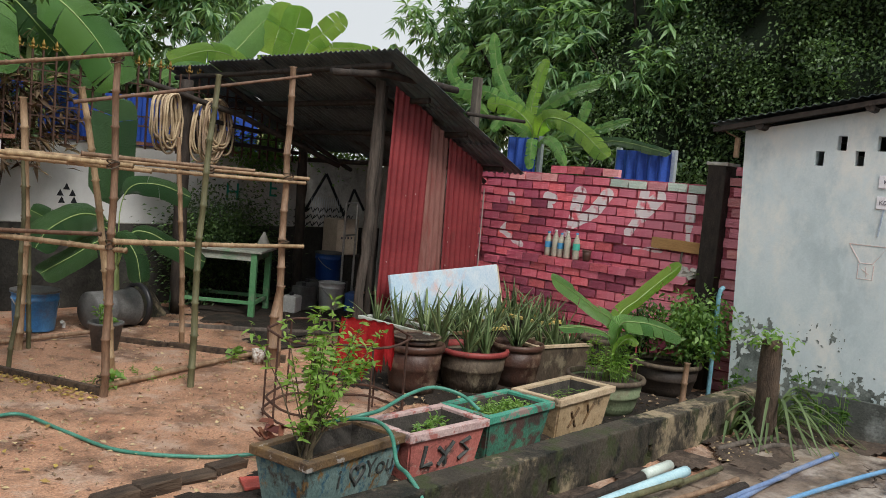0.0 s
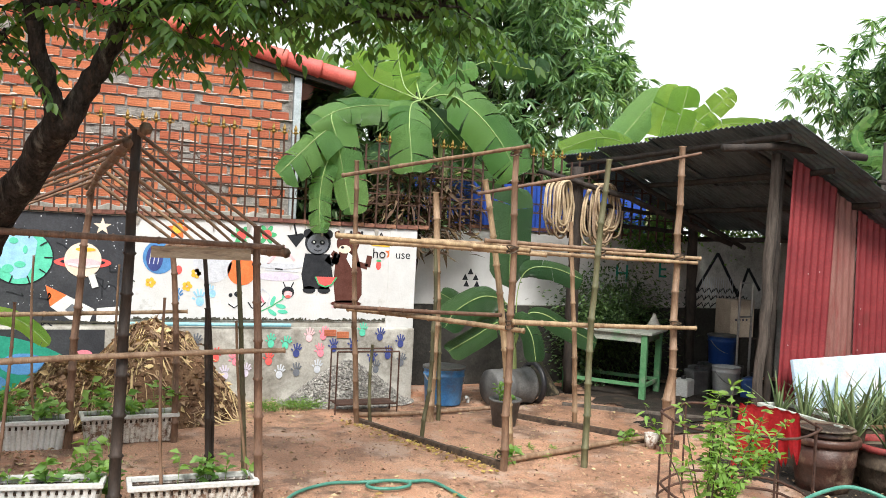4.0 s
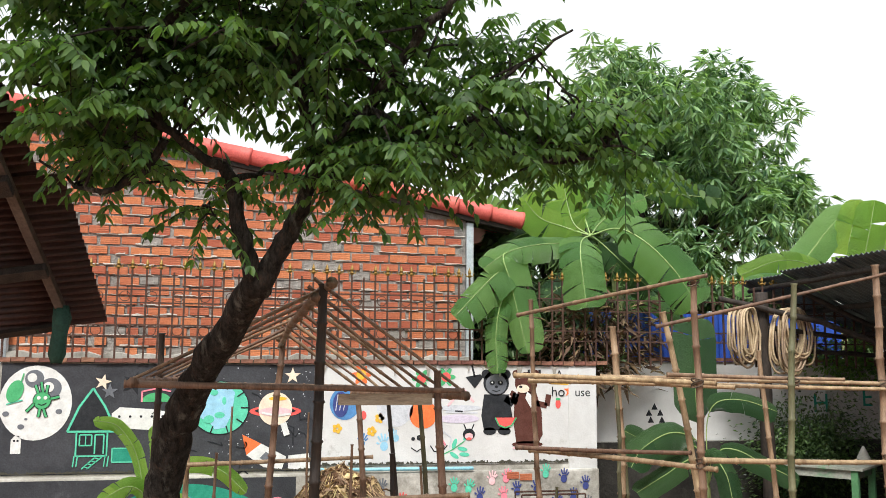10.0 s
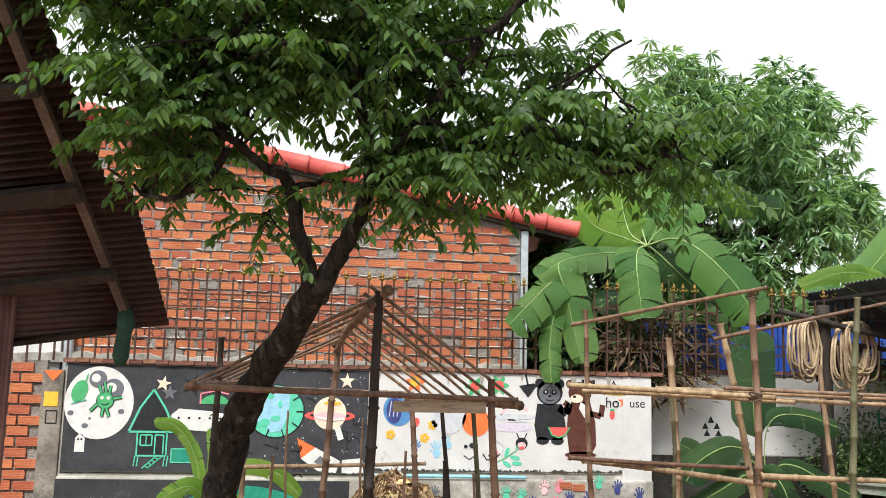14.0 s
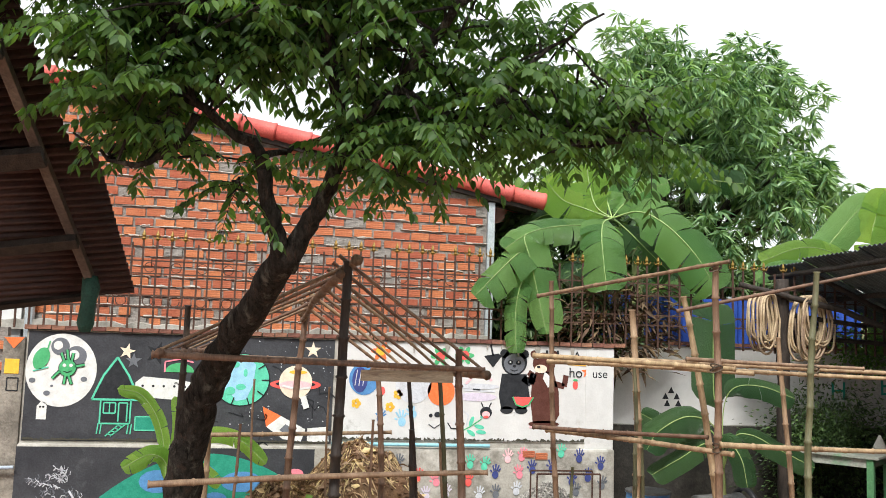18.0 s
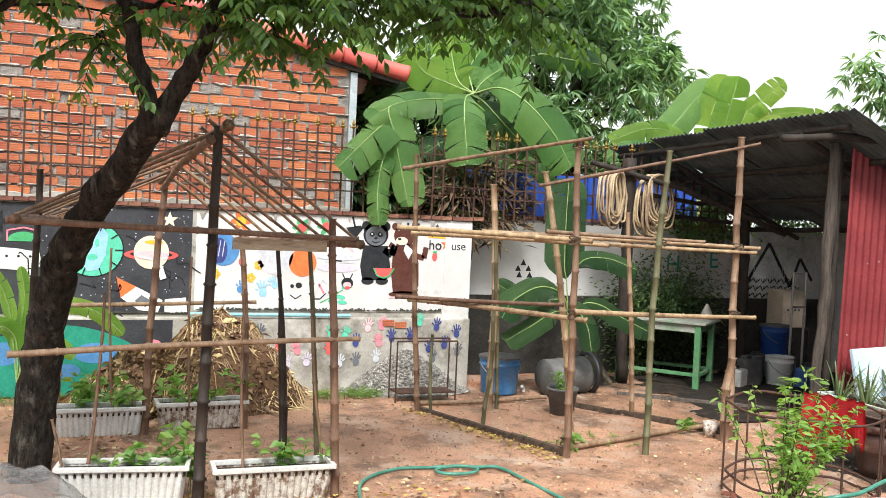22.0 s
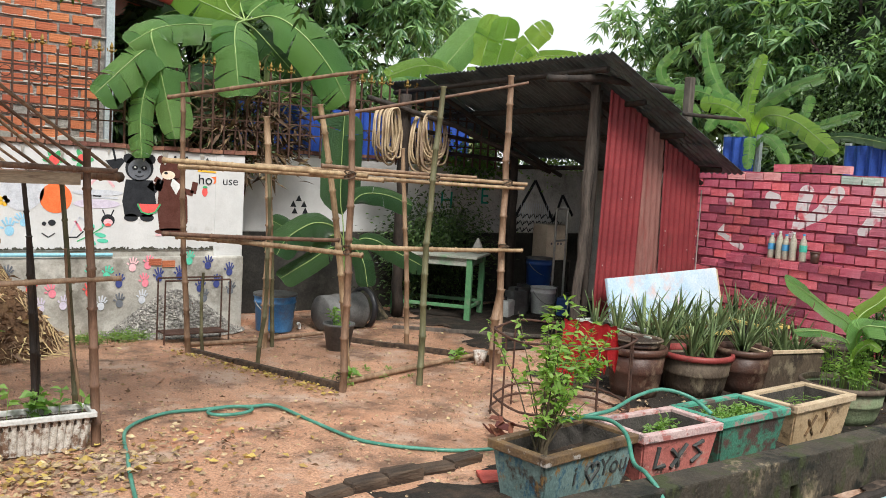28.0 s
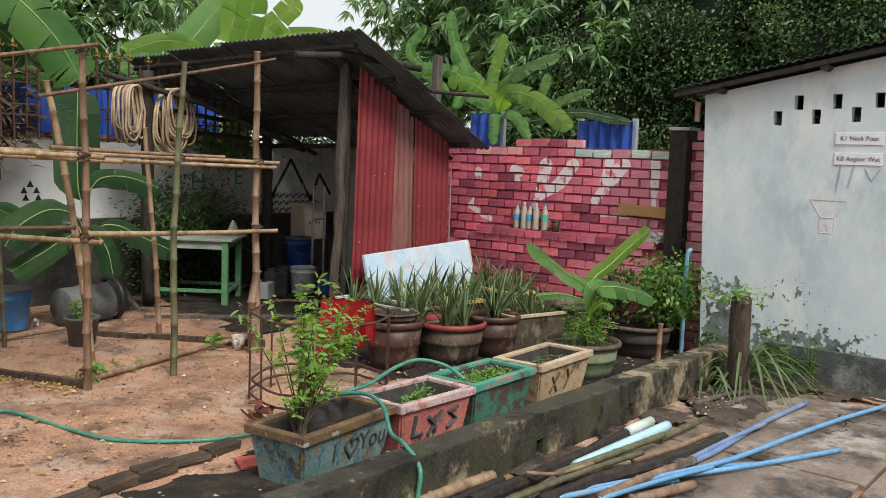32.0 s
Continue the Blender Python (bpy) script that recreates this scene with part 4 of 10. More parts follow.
f.disc("black", 4, -2.205, 1.485, 0.085)
f.disc("green", 5, -2.205, 1.485, 0.078)
for x0, z0, x1, z1 in ((-2.27, 1.46, -2.34, 1.38), (-2.14, 1.5, -2.05, 1.52), (-2.22, 1.41, -2.23, 1.33), (-2.19, 1.41, -2.16, 1.33), (-2.24, 1.55, -2.27, 1.63), (-2.2, 1.56, -2.22, 1.66), (-2.17, 1.55, -2.16, 1.63)):
    f.line("black", 4, [(x0, z0), (x1, z1)], 0.035)
    f.line("green", 5, [(x0, z0), (x1, z1)], 0.02)
for x in (-2.235, -2.175):
    f.disc("white", 6, x, 1.51, 0.017)
f.line("black", 6, [(-2.24, 1.455), (-2.205, 1.44), (-2.165, 1.46)], 0.008)
f.done("green_creature_painting", wall_n, "round green creature with six arms")
f = Flat(UP)
f.face("white", 1, [(-2.46, 0.99), (-2.37, 0.99), (-2.37, 1.12), (-2.39, 1.155), (-2.43, 1.155), (-2.46, 1.12)])
for x in (-2.43, -2.4):
    f.disc("black", 2, x, 1.11, 0.01)
f.done("ghost_painting", wall_n, "tiny white ghost shape")
f = Flat(UP)
f.face("black", 1, [(-1.75, 1.6), (-1.96, 1.19), (-1.52, 1.19)])
f.line("mint", 2, [(-1.75, 1.6), (-1.87, 1.42), (-1.965, 1.19), (-1.52, 1.19), (-1.63, 1.42), (-1.75, 1.6)], 0.02)
f.face("black", 1, [(-1.88, 1.19), (-1.6, 1.19), (-1.6, 0.98), (-1.88, 0.98)])
f.line("mint", 2, [(-1.88, 1.19), (-1.88, 0.96), (-1.6, 0.96), (-1.6, 1.19)], 0.015)
f.line("mint", 2, [(-1.85, 1.16), (-1.74, 1.16), (-1.74, 1.06), (-1.85, 1.06), (-1.85, 1.16)], 0.013)
f.line("mint", 2, [(-1.795, 1.16), (-1.795, 1.06)], 0.01)
f.line("mint", 2, [(-1.71, 0.98), (-1.71, 1.16), (-1.63, 1.16), (-1.63, 0.98)], 0.013)
f.line("mint", 2, [(-1.7, 0.95), (-1.82, 0.84)], 0.012)
f.line("mint", 2, [(-1.64, 0.95), (-1.77, 0.84)], 0.012)
for k in range(4):
    f.line("mint", 2, [(-1.71 - k * 0.03, 0.945 - k * 0.028), (-1.66 - k * 0.03, 0.93 - k * 0.028)], 0.01)
for x in (-1.89, -1.86, -1.61, -1.58):
    f.line("mint", 2, [(x, 0.96), (x - 0.01, 0.86)], 0.011)
f.done("stilt_hut_painting", wall_n, "black stilt hut outlined in mint green")
f = Flat(UP)
f.face("teal", 1, [(-1.55, 1.03), (-1.33, 1.03), (-1.34, 0.9), (-1.55, 0.9)])
f.line("mint", 2, [(-1.55, 1.03), (-1.33, 1.03), (-1.34, 0.9), (-1.55, 0.9), (-1.55, 1.03)], 0.012)
f.done("green_box_painting", wall_n, "green rectangle with mint edges")
f = Flat(UP)
f.star("cream", 1, -1.665, 1.66, 0.08, 0.2)
f.star("grey", 1, -1.6, 1.57, 0.08)
f.star("cream", 1, 0.141, 1.727, 0.085)
f.star("black", 1, -1.38, 1.65, 0.12, 0.3)
f.done("star_painting", wall_n, "cream and dark stars")
f = Flat(UP)
f.face("white", 1, [(-1.57, 1.36), (-1.5, 1.42), (-1.2, 1.4), (-1.02, 1.37), (-1.0, 1.24), (-1.2, 1.2), (-1.5, 1.22), (-1.57, 1.28)])
for k in range(5):
    f.disc("black", 2, -1.5 + k * 0.1, 1.33, 0.012)
f.disc("green", 1, -1.16, 1.47, 0.14, 0.09, 20, 0, math.pi)
f.line("pink", 2, [(-1.3, 1.47), (-1.3, 1.57), (-1.16, 1.6), (-1.03, 1.57)], 0.015)
for x in (-1.45, -1.1):
    f.line("white", 1, [(x, 1.21), (x - 0.02, 1.13)], 0.05)
f.done("saucer_painting", wall_n, "white flying saucer with green dome")
f = Flat(UP)
f.disc("black", 1, -0.557, 1.412, 0.285, 0.265, 32)
f.disc("mint", 2, -0.557, 1.412, 0.272, 0.255, 32)
f.face("blue", 3, [(-0.77, 1.47), (-0.7, 1.62), (-0.5, 1.66), (-0.42, 1.56), (-0.44, 1.36), (-0.5, 1.22), (-0.6, 1.2), (-0.66, 1.28), (-0.78, 1.33)])
for x, z, a, b in ((-0.56, 1.34, 0.05, 0.03), (-0.52, 1.48, 0.02, 0.04), (-0.62, 1.56, 0.04, 0.03), (-0.66, 1.3, 0.05, 0.04)):
    f.disc("mint", 4, x, z, a, b, 12)
for a in range(0, 360, 36):
    c, s = math.cos(radians(a)), math.sin(radians(a))
    if a < 100 or a > 240:
        f.line("black", 4, [(-0.557 + 0.2 * c, 1.412 + 0.185 * s), (-0.557 + 0.275 * c, 1.412 + 0.255 * s)], 0.012)
f.done("earth_painting", wall_n, "blue and green globe with black outlines")
f = Flat(UP)
f.disc("red", 1, -0.02, 1.375, 0.255, 0.055, 28)
f.disc("black", 2, -0.02, 1.38, 0.2, 0.03, 28)
f.disc("cream", 3, -0.02, 1.4, 0.165, 0.165, 28)
f.disc("palep", 4, -0.02, 1.37, 0.163, 0.045, 20)
f.disc("yellow", 4, 0.0, 1.5, 0.09, 0.02, 16)
f.line("white", 5, [(-0.15, 1.36), (0.0, 1.33), (0.13, 1.35)], 0.02)
f.line("white", 4, [(0.06, 1.26), (0.1, 1.14)], 0.06)
f.done("saturn_painting", wall_n, "cream ringed planet")
f = Flat(UP)
f.face("orange", 1, [(-0.335, 1.15), (-0.15, 1.06), (-0.29, 0.95)])
f.face("white", 1, [(-0.15, 1.06), (-0.29, 0.95), (-0.12, 0.83), (0.06, 0.81), (0.1, 0.93)])
f.face("grey", 2, [(-0.1, 0.98), (-0.16, 0.92), (-0.06, 0.86), (0.0, 0.92)])
f.face("white", 1, [(0.12, 0.94), (0.32, 0.96), (0.34, 0.8), (0.12, 0.8)])
f.done("rocket_painting", wall_n, "white rocket with orange nose")
f = Flat(UP)
rr = random.Random(5)
for _ in range(120):
    f.disc("paleg", 1, rr.uniform(-1.0, 0.33), rr.uniform(0.82, 1.8), rr.uniform(0.003, 0.008), None, 5)
for _ in range(14):
    x, z = rr.uniform(-1.4, 0.3), rr.uniform(0.85, 1.6)
    pts = [(x, z)]
    for _k in range(4):
        pts.append((pts[-1][0] + rr.uniform(-0.02, 0.1), pts[-1][1] + rr.uniform(-0.09, 0.07)))
    f.line("black", 1, pts, 0.012)
f.done("starfield_painting", wall_n, "white specks and black cracks on slate ground")
f = Flat(LOW)
pts = [(-1.93, 0.01)]
for k in range(22):
    u = k / 21
    pts.append((-1.9 + 1.95 * u, 0.03 + 0.66 * math.sin(math.pi * (0.06 + 0.80 * u)) ** 0.8))
pts.append((0.05, 0.01))
f.face("teal", 1, pts)
for x, z, a, b in ((-1.3, 0.42, 0.17, 0.11), (-0.9, 0.5, 0.15, 0.09), (-0.5, 0.42, 0.2, 0.1), (-0.75, 0.25, 0.12, 0.07), (-1.5, 0.2, 0.1, 0.06)):
    f.disc("sky", 2, x, z, a, b, 14)
f.disc("pink", 2, 0.02, 0.5, 0.08, 0.05, 14)
f.done("green_hill_painting", wall_n, "teal planet curve with blue patches")
f = Flat(LOW)
rq = random.Random(77)
for cx, cz, ax, az, num, cols in ((-2.2, 0.46, 0.085, 0.07, 46, ("paleg", "grey", "paleg")), (-2.38, 0.40, 0.12, 0.035, 26, ("paleg", "grey")), (-2.2, 0.26, 0.15, 0.13, 60, ("grey", "grey", "paleg")), (-2.36, 0.18, 0.08, 0.07, 16, ("cream", "grey")), (-2.05, 0.22, 0.09, 0.08, 20, ("paleg", "grey"))):
    for _ in range(num):
        a, q = rq.uniform(0, math.tau), math.sqrt(rq.random())
        x, z, t_ = cx + ax * q * math.cos(a), cz + az * q * math.sin(a), rq.uniform(0, math.pi)
        f.line(rq.choice(cols), rq.choice((1, 2)), [(x, z), (x + 0.03 * math.cos(t_), z + 0.03 * math.sin(t_)), (x + 0.05 * math.cos(t_ + 0.6), z + 0.05 * math.sin(t_ + 0.6))], rq.uniform(0.003, 0.009))
f.line("paleg", 3, [(-2.1, 0.33), (-2.04, 0.24), (-1.97, 0.15)], 0.018)
f.disc("palep", 3, -2.53, 0.12, 0.06, 0.045, 12)
f.disc("sky", 3, -2.5, 0.06, 0.04, 0.04, 12)
f.disc("palep", 3, -2.34, 0.08, 0.05, 0.02, 12, tilt=-0.6)
f.done("grey_figure_painting", wall_n, "rubbed grey and white shapes")

f = Flat(UP)
f.disc("sky", 1, 0.673, 1.45, 0.155, 0.165, 22)
f.disc("navy", 2, 0.63, 1.44, 0.08, 0.13, 16)
for k in range(3):
    f.line("paleg", 3, [(0.6 + k * 0.04, 1.54), (0.58 + k * 0.04, 1.38)], 0.008)
f.done("blue_sphere_painting", wall_n, "blue sphere")
f = Flat(UP)
f.disc("paleg", 1, 1.188, 1.41, 0.19, 0.2, 26)
f.done("grey_sphere_painting", wall_n, "pale grey sphere")
f = Flat(UP)
f.disc("orange", 1, 1.482, 1.337, 0.145, 0.145, 26)
f.disc("black", 2, 1.482, 1.49, 0.025, 0.02, 8)
f.done("orange_painting", wall_n, "round orange fruit")
f = Flat(UP)
f.disc("paleg", 1, 1.87, 1.4, 0.24, 0.03, 18)
f.disc("lilac", 1, 1.86, 1.29, 0.22, 0.045, 18)
f.line("palep", 1, [(1.74, 1.42), (1.9, 1.6), (2.02, 1.46)], 0.025)
f.line("paleg", 1, [(1.72, 1.36), (2.06, 1.35)], 0.02)
f.line("black", 2, [(1.82, 1.37), (1.9, 1.365)], 0.015)
f.done("landscape_painting", wall_n, "washed lilac and grey landscape")
for x, z, col, c2 in ((0.834, 1.74, "orange", "yellow"), (1.46, 1.7, "green", "red"), (1.72, 1.72, "green", "red")):
    f = Flat(UP)
    for k in range(6):
        a = k * math.tau / 6
        f.disc(col, 1, x + 0.055 * math.cos(a), z + 0.055 * math.sin(a), 0.05, 0.025, 10, tilt=a)
    f.disc(c2, 2, x, z, 0.05, 0.05, 12)
    f.done("flower_painting", wall_n, "painted flower")
f = Flat(UP)
f.face("black", 1, [(1.93, 1.72), (2.09, 1.75), (2.12, 1.72), (2.03, 1.6)])
f.line("black", 1, [(2.03, 1.72), (2.0, 1.84)], 0.02)
f.done("dark_leaf_painting", wall_n, "black drooping leaf")
f = Flat(UP)
f.disc("black", 1, 2.262, 1.66, 0.14, 0.135, 22)
f.disc("grey", 2, 2.262, 1.645, 0.115, 0.105, 22)
for s in (-1, 1):
    f.disc("black", 1, 2.262 + s * 0.11, 1.75, 0.05, 0.05, 12)
    f.disc("black", 3, 2.262 + s * 0.045, 1.66, 0.03, 0.025, 10)
    f.disc("white", 4, 2.262 + s * 0.045, 1.665, 0.01, 0.01, 8)
f.disc("black", 3, 2.262, 1.62, 0.02, 0.014, 8)
f.line("black", 3, [(2.22, 1.585), (2.262, 1.57), (2.305, 1.585)], 0.01)
f.face("black", 1, [(2.13, 1.54), (2.4, 1.54), (2.44, 1.3), (2.4, 1.17), (2.13, 1.17), (2.1, 1.32)])
f.line("black", 1, [(2.36, 1.5), (2.45, 1.44), (2.48, 1.55)], 0.07)
f.disc("black", 1, 2.19, 1.16, 0.07, 0.04, 14)
f.disc("black", 1, 2.35, 1.16, 0.07, 0.04, 14)
f.face("red", 3, [(2.25, 1.3), (2.47, 1.3), (2.42, 1.22), (2.33, 1.2), (2.27, 1.24)])
f.line("green", 4, [(2.25, 1.3), (2.29, 1.22), (2.36, 1.195), (2.43, 1.22), (2.48, 1.3)], 0.015)
f.done("panda_painting", wall_n, "black panda holding melon slice")
f = Flat(UP)
f.disc("brown", 1, 2.59, 1.66, 0.125, 0.115, 22)
for s in (-1, 1):
    f.disc("brown", 1, 2.59 + s * 0.11, 1.755, 0.042, 0.042, 12)
f.disc("cream", 2, 2.555, 1.6, 0.07, 0.045, 14)
f.disc("black", 3, 2.53, 1.62, 0.02, 0.014, 8)
f.face("brown", 1, [(2.5, 1.57), (2.7, 1.57), (2.76, 1.36), (2.77, 1.12), (2.72, 1.03), (2.48, 1.03), (2.45, 1.25), (2.46, 1.45)])
f.face("white", 2, [(2.6, 1.57), (2.69, 1.5), (2.64, 1.4), (2.58, 1.5)])
f.line("brown", 1, [(2.48, 1.45), (2.43, 1.52), (2.46, 1.57)], 0.06)
f.line("brown", 1, [(2.7, 1.45), (2.82, 1.42), (2.84, 1.54)], 0.06)
f.disc("brown", 1, 2.6, 1.02, 0.17, 0.035, 16)
f.line("palep", 2, [(2.44, 0.985), (2.74, 0.995)], 0.018)
f.done("bear_painting", wall_n, "brown bear shape")
f = Flat(UP)
f.disc("black", 1, 1.968, 1.13, 0.065, 0.06, 14)
f.disc("palep", 2, 1.968, 1.11, 0.045, 0.035, 12)
f.disc("red", 3, 1.968, 1.085, 0.03, 0.015, 10)
for s in (-1, 1):
    f.line("black", 1, [(1.968 + s * 0.03, 1.18), (1.968 + s * 0.055, 1.235)], 0.012)
f.done("bug_painting", wall_n, "small black bug")
f = Flat(UP)
f.line("green", 1, [(1.68, 0.92), (1.8, 0.98), (1.92, 1.06)], 0.012)
for x, z, t in ((1.8, 1.0, 1.2), (1.86, 0.99, -0.2), (1.78, 0.94, -0.6), (1.92, 1.08, 1.0), (1.88, 0.93, -0.1)):
    f.disc("mint", 1, x + 0.04 * math.cos(t), z + 0.04 * math.sin(t), 0.055, 0.022, 12, tilt=t)
f.done("sprig_painting", wall_n, "mint leaf sprig")
f = Flat(UP)
f.line("black", 1, [(1.56, 1.02), (1.6, 0.96), (1.68, 0.96), (1.74, 1.02)], 0.012)
f.line("paleg", 1, [(1.62, 1.0), (1.7, 1.16), (1.78, 1.1), (1.76, 0.98)], 0.014)
f.disc("black", 1, 1.45, 1.1, 0.035, 0.03, 10)
f.disc("black", 1, 1.38, 1.09, 0.02, 0.02, 10)
f.line("black", 1, [(1.36, 1.0), (1.42, 0.96), (1.48, 1.0)], 0.01)
f.line("pink", 1, [(1.66, 1.12), (1.72, 1.02)], 0.02)
f.done("doodle_painting", wall_n, "black and grey doodles")
f = Flat(UP)
for x, z in ((0.6, 1.2), (0.95, 1.17), (1.03, 1.3)):
    for k in range(5):
        f.disc("yellow", 1, x + 0.03 * math.cos(k * 1.256), z + 0.03 * math.sin(k * 1.256), 0.022, None, 8)
f.hand("blue", 1, 1.08, 1.02, 0.075, -0.2)
f.hand("sky", 1, 0.85, 1.05, 0.06, 0.3)
f.hand("blue", 1, 1.2, 1.1, 0.06, -0.6)
f.done("print_painting", wall_n, "blue hand prints and yellow blots")
f = Flat(UP)
f.disc("red", 1, 2.945, 1.44, 0.03, 0.05, 12)
f.disc("green", 2, 2.945, 1.49, 0.028, 0.014, 8)
f.disc("red", 1, 0.86, 1.33, 0.035, 0.045, 12)
f.done("strawberry_painting", wall_n, "red strawberry")
f = Flat(9.8445)
for x, z in ((4.28, 1.3), (4.42, 1.3), (4.3, 1.22), (4.44, 1.22), (4.35, 1.37)):
    f.face("black", 1, [(x - 0.04, z - 0.03), (x + 0.04, z - 0.03), (x, z + 0.045)])
f.done("triangle_painting", wall_b, "small black triangles")
f = Flat(9.8445)
for u, v in (((7.5, 0.83), (7.69, 1.12)), ((7.69, 1.12), (8.086, 1.733)), ((8.086, 1.733), (8.477, 1.141)), ((8.477, 1.141), (8.634, 1.536)), ((8.634, 1.536), (8.86, 1.229))):
    f.line("black", 1, [u, v], 0.045)
for k in range(14):
    f.line("paleg", 1, [(7.85 + k * 0.04, 1.4), (7.83 + k * 0.042, 1.15)], 0.012)
f.done("zigzag_painting", wall_b, "black zigzag line")
f = Flat(9.8445)
for k in range(26):
    x, z = 7.55 + (k % 9) * 0.12, 1.0 + (k // 9) * 0.1
    f.line("black", 1, [(x, z), (x + 0.06, z + 0.05), (x + 0.1, z - 0.02), (x + 0.13, z + 0.04)], 0.014)
f.done("scribble_painting", wall_b, "dark scribbles")
for words, x, z in (("H", 6.53, 1.4), ("E", 7.17, 1.47)):
    text_on("wall_lettering", words, 0.32, (x, 9.843, z), 90, 0, 0, P["teal"], wall_b)
f = Flat(UP)
for k in range(3):
    f.line("black", 1, [(2.62 + k * 0.06, 1.8), (2.625 + k * 0.06, 1.735)], 0.025)
f.done("painted_bars", wall_n, "black brush marks")
for words, size, x, z in (("A", 0.12, 2.96, 1.75), ("ho", 0.15, 2.945, 1.565), ("use", 0.13, 3.22, 1.56)):
    text_on("wall_lettering", words, size, (x, 9.189, z), 90, 0, 0, P["black"], wall_n)
f = Flat(UP)
f.star("orange", 1, 3.075, 1.58, 0.07)
f.line("yellow", 1, [(2.86, 1.66), (3.08, 1.65)], 0.02)
f.done("orange_star_painting", wall_n, "orange star blot")
for x, z, col, sp in ((2.07, 0.5, "navy", 0.1), (2.47, 0.55, "navy", -0.1), (2.68, 0.565, "navy", 0), (2.9, 0.43, "navy", 0.2), (3.08, 0.47, "navy", 0.1), (3.22, 0.595, "navy", 0), (3.235, 0.39, "grey", 0.2),
                      (2.95, 0.32, "grey", 0), (2.33, 0.5, "pink", -0.2), (2.2, 0.66, "palep", 0.1), (2.35, 0.68, "pink", 0.3), (2.08, 0.3, "grey", 0), (1.9, 0.28, "paleg", 0.2), (1.786, 0.42, "red", 0), (1.25, 0.46, "red", 0.3),
                      (1.45, 0.42, "pink", -0.4), (1.05, 0.6, "grey", 0.2), (1.8, 0.6, "mint", 0), (1.95, 0.58, "mint", 0.3), (2.78, 0.72, "mint", 0.1), (2.98, 0.67, "navy", 0.1), (1.55, 0.3, "lilac", 0.2), (1.35, 0.28, "lilac", -0.2), (2.3, 0.33, "paleg", 0.1)):
    f = Flat(LOW)
    f.hand(col, 1, x, z, 0.063, sp)
    f.done("hand_print", wall_n, "painted hand print")
f = Flat(UP)
rs = random.Random(5)
for x0, x1, col, zb, hh in ((-2.57, 0.34, "soot", 0.80, 0.035), (0.42, 3.05, "soot", 0.835, 0.05)):
    x = x0
    while x < x1:
        w = rs.uniform(0.012, 0.04)
        a, b = hh * rs.uniform(0.1, 0.75), hh * rs.uniform(0.1, 0.75)
        f.face(col, 5, [(x, zb), (min(x + w, x1), zb), (min(x + w, x1), zb + b), (x, zb + a)])
        x += w
f.done("ledge_stain", wall_n, "black mossy stain along the ledge")
f = Flat(UP)
x = 0.42
while x < 3.0:
    w, hh = rs.uniform(0.02, 0.07), rs.uniform(0.03, 0.3) ** 1.5
    f.face("drip", 6, [(x, 1.83), (x + w, 1.83), (x + w * 0.6, 1.83 - hh), (x + w * 0.35, 1.83 - hh)])
    x += w + rs.uniform(0.03, 0.35)
f.done("drip_stain", wall_n, "grey drip stains under the capping")
f = Flat(9.168)
f.face("orange", 1, [(-2.79, 1.765), (-2.61, 1.765), (-2.7, 1.66)])
f.face("yellow", 1, [(-2.77, 1.56), (-2.64, 1.56), (-2.64, 1.42), (-2.77, 1.42)])
f.line("black", 1, [(-2.74, 1.38), (-2.64, 1.38), (-2.64, 1.26), (-2.74, 1.26), (-2.74, 1.38)], 0.01)
f.done("pillar_painting", wall_w, "orange triangle and yellow square")
bm = bmesh.new()
tube(bm, [(0.36, 9.13, 0.8), (2.0, 9.13, 0.792)], 0.018, 8)
solo("water_pipe", bm, surf("pale_blue_pvc", (0.20, 0.45, 0.55), (0.28, 0.55, 0.64), 6, 0.4, 0.05), "thin blue plastic pipe along the wall ledge", "pipe")
bm = bmesh.new()
tube(bm, [(-2.87, 9.1, 0.0), (-2.87, 9.1, 0.5), (-2.86, 9.1, 0.53), (-2.83, 9.1, 0.545), (-2.6, 9.1, 0.55)], 0.018, 8)
solo("water_pipe", bm, M["scrawl_blue"], "pale blue plastic pipe bent along the wall", "pipe")

# ---- tin shed ----
def shed_z(x):
    return 2.93 - 0.452 * (x - 5.53)


shed = thing("tin_shed", (0, 0, 0), "lean-to shed of red tin sheets and a dark corrugated roof", "shed")
sl = math.atan(0.452)
rm = Matrix.Translation((0, 0, 0))
for k, (x0, x1, y0, y1, dz) in enumerate(((5.53, 6.55, 5.96, 7.0, 0.03), (5.52, 6.6, 7.0, 8.0, 0.015), (5.53, 6.6, 8.0, 9.0, -0.01), (5.55, 6.6, 9.0, 9.95, -0.04), (6.45, 7.2, 6.0, 7.05, 0.012), (7.08, 7.7, 6.03, 7.08, -0.006), (6.45, 7.74, 7.0, 8.4, -0.01), (6.45, 7.62, 8.4, 9.9, 0.06))):
    ln = (x1 - x0) / math.cos(sl)
    m = Matrix.Translation((x0, y0, shed_z(x0) + dz)) @ Matrix.Rotation(sl, 4, "Y") @ Matrix.Diagonal((1, 1, 1, 1)) @ Matrix(((0, 1, 0, 0), (1, 0, 0, 0), (0, 0, 1, 0), (0, 0, 0, 1)))
    part("roof_sheet", corrugated(bmesh.new(), y1 - y0 + 0.03, ln, m=m), M["tin"], shed)
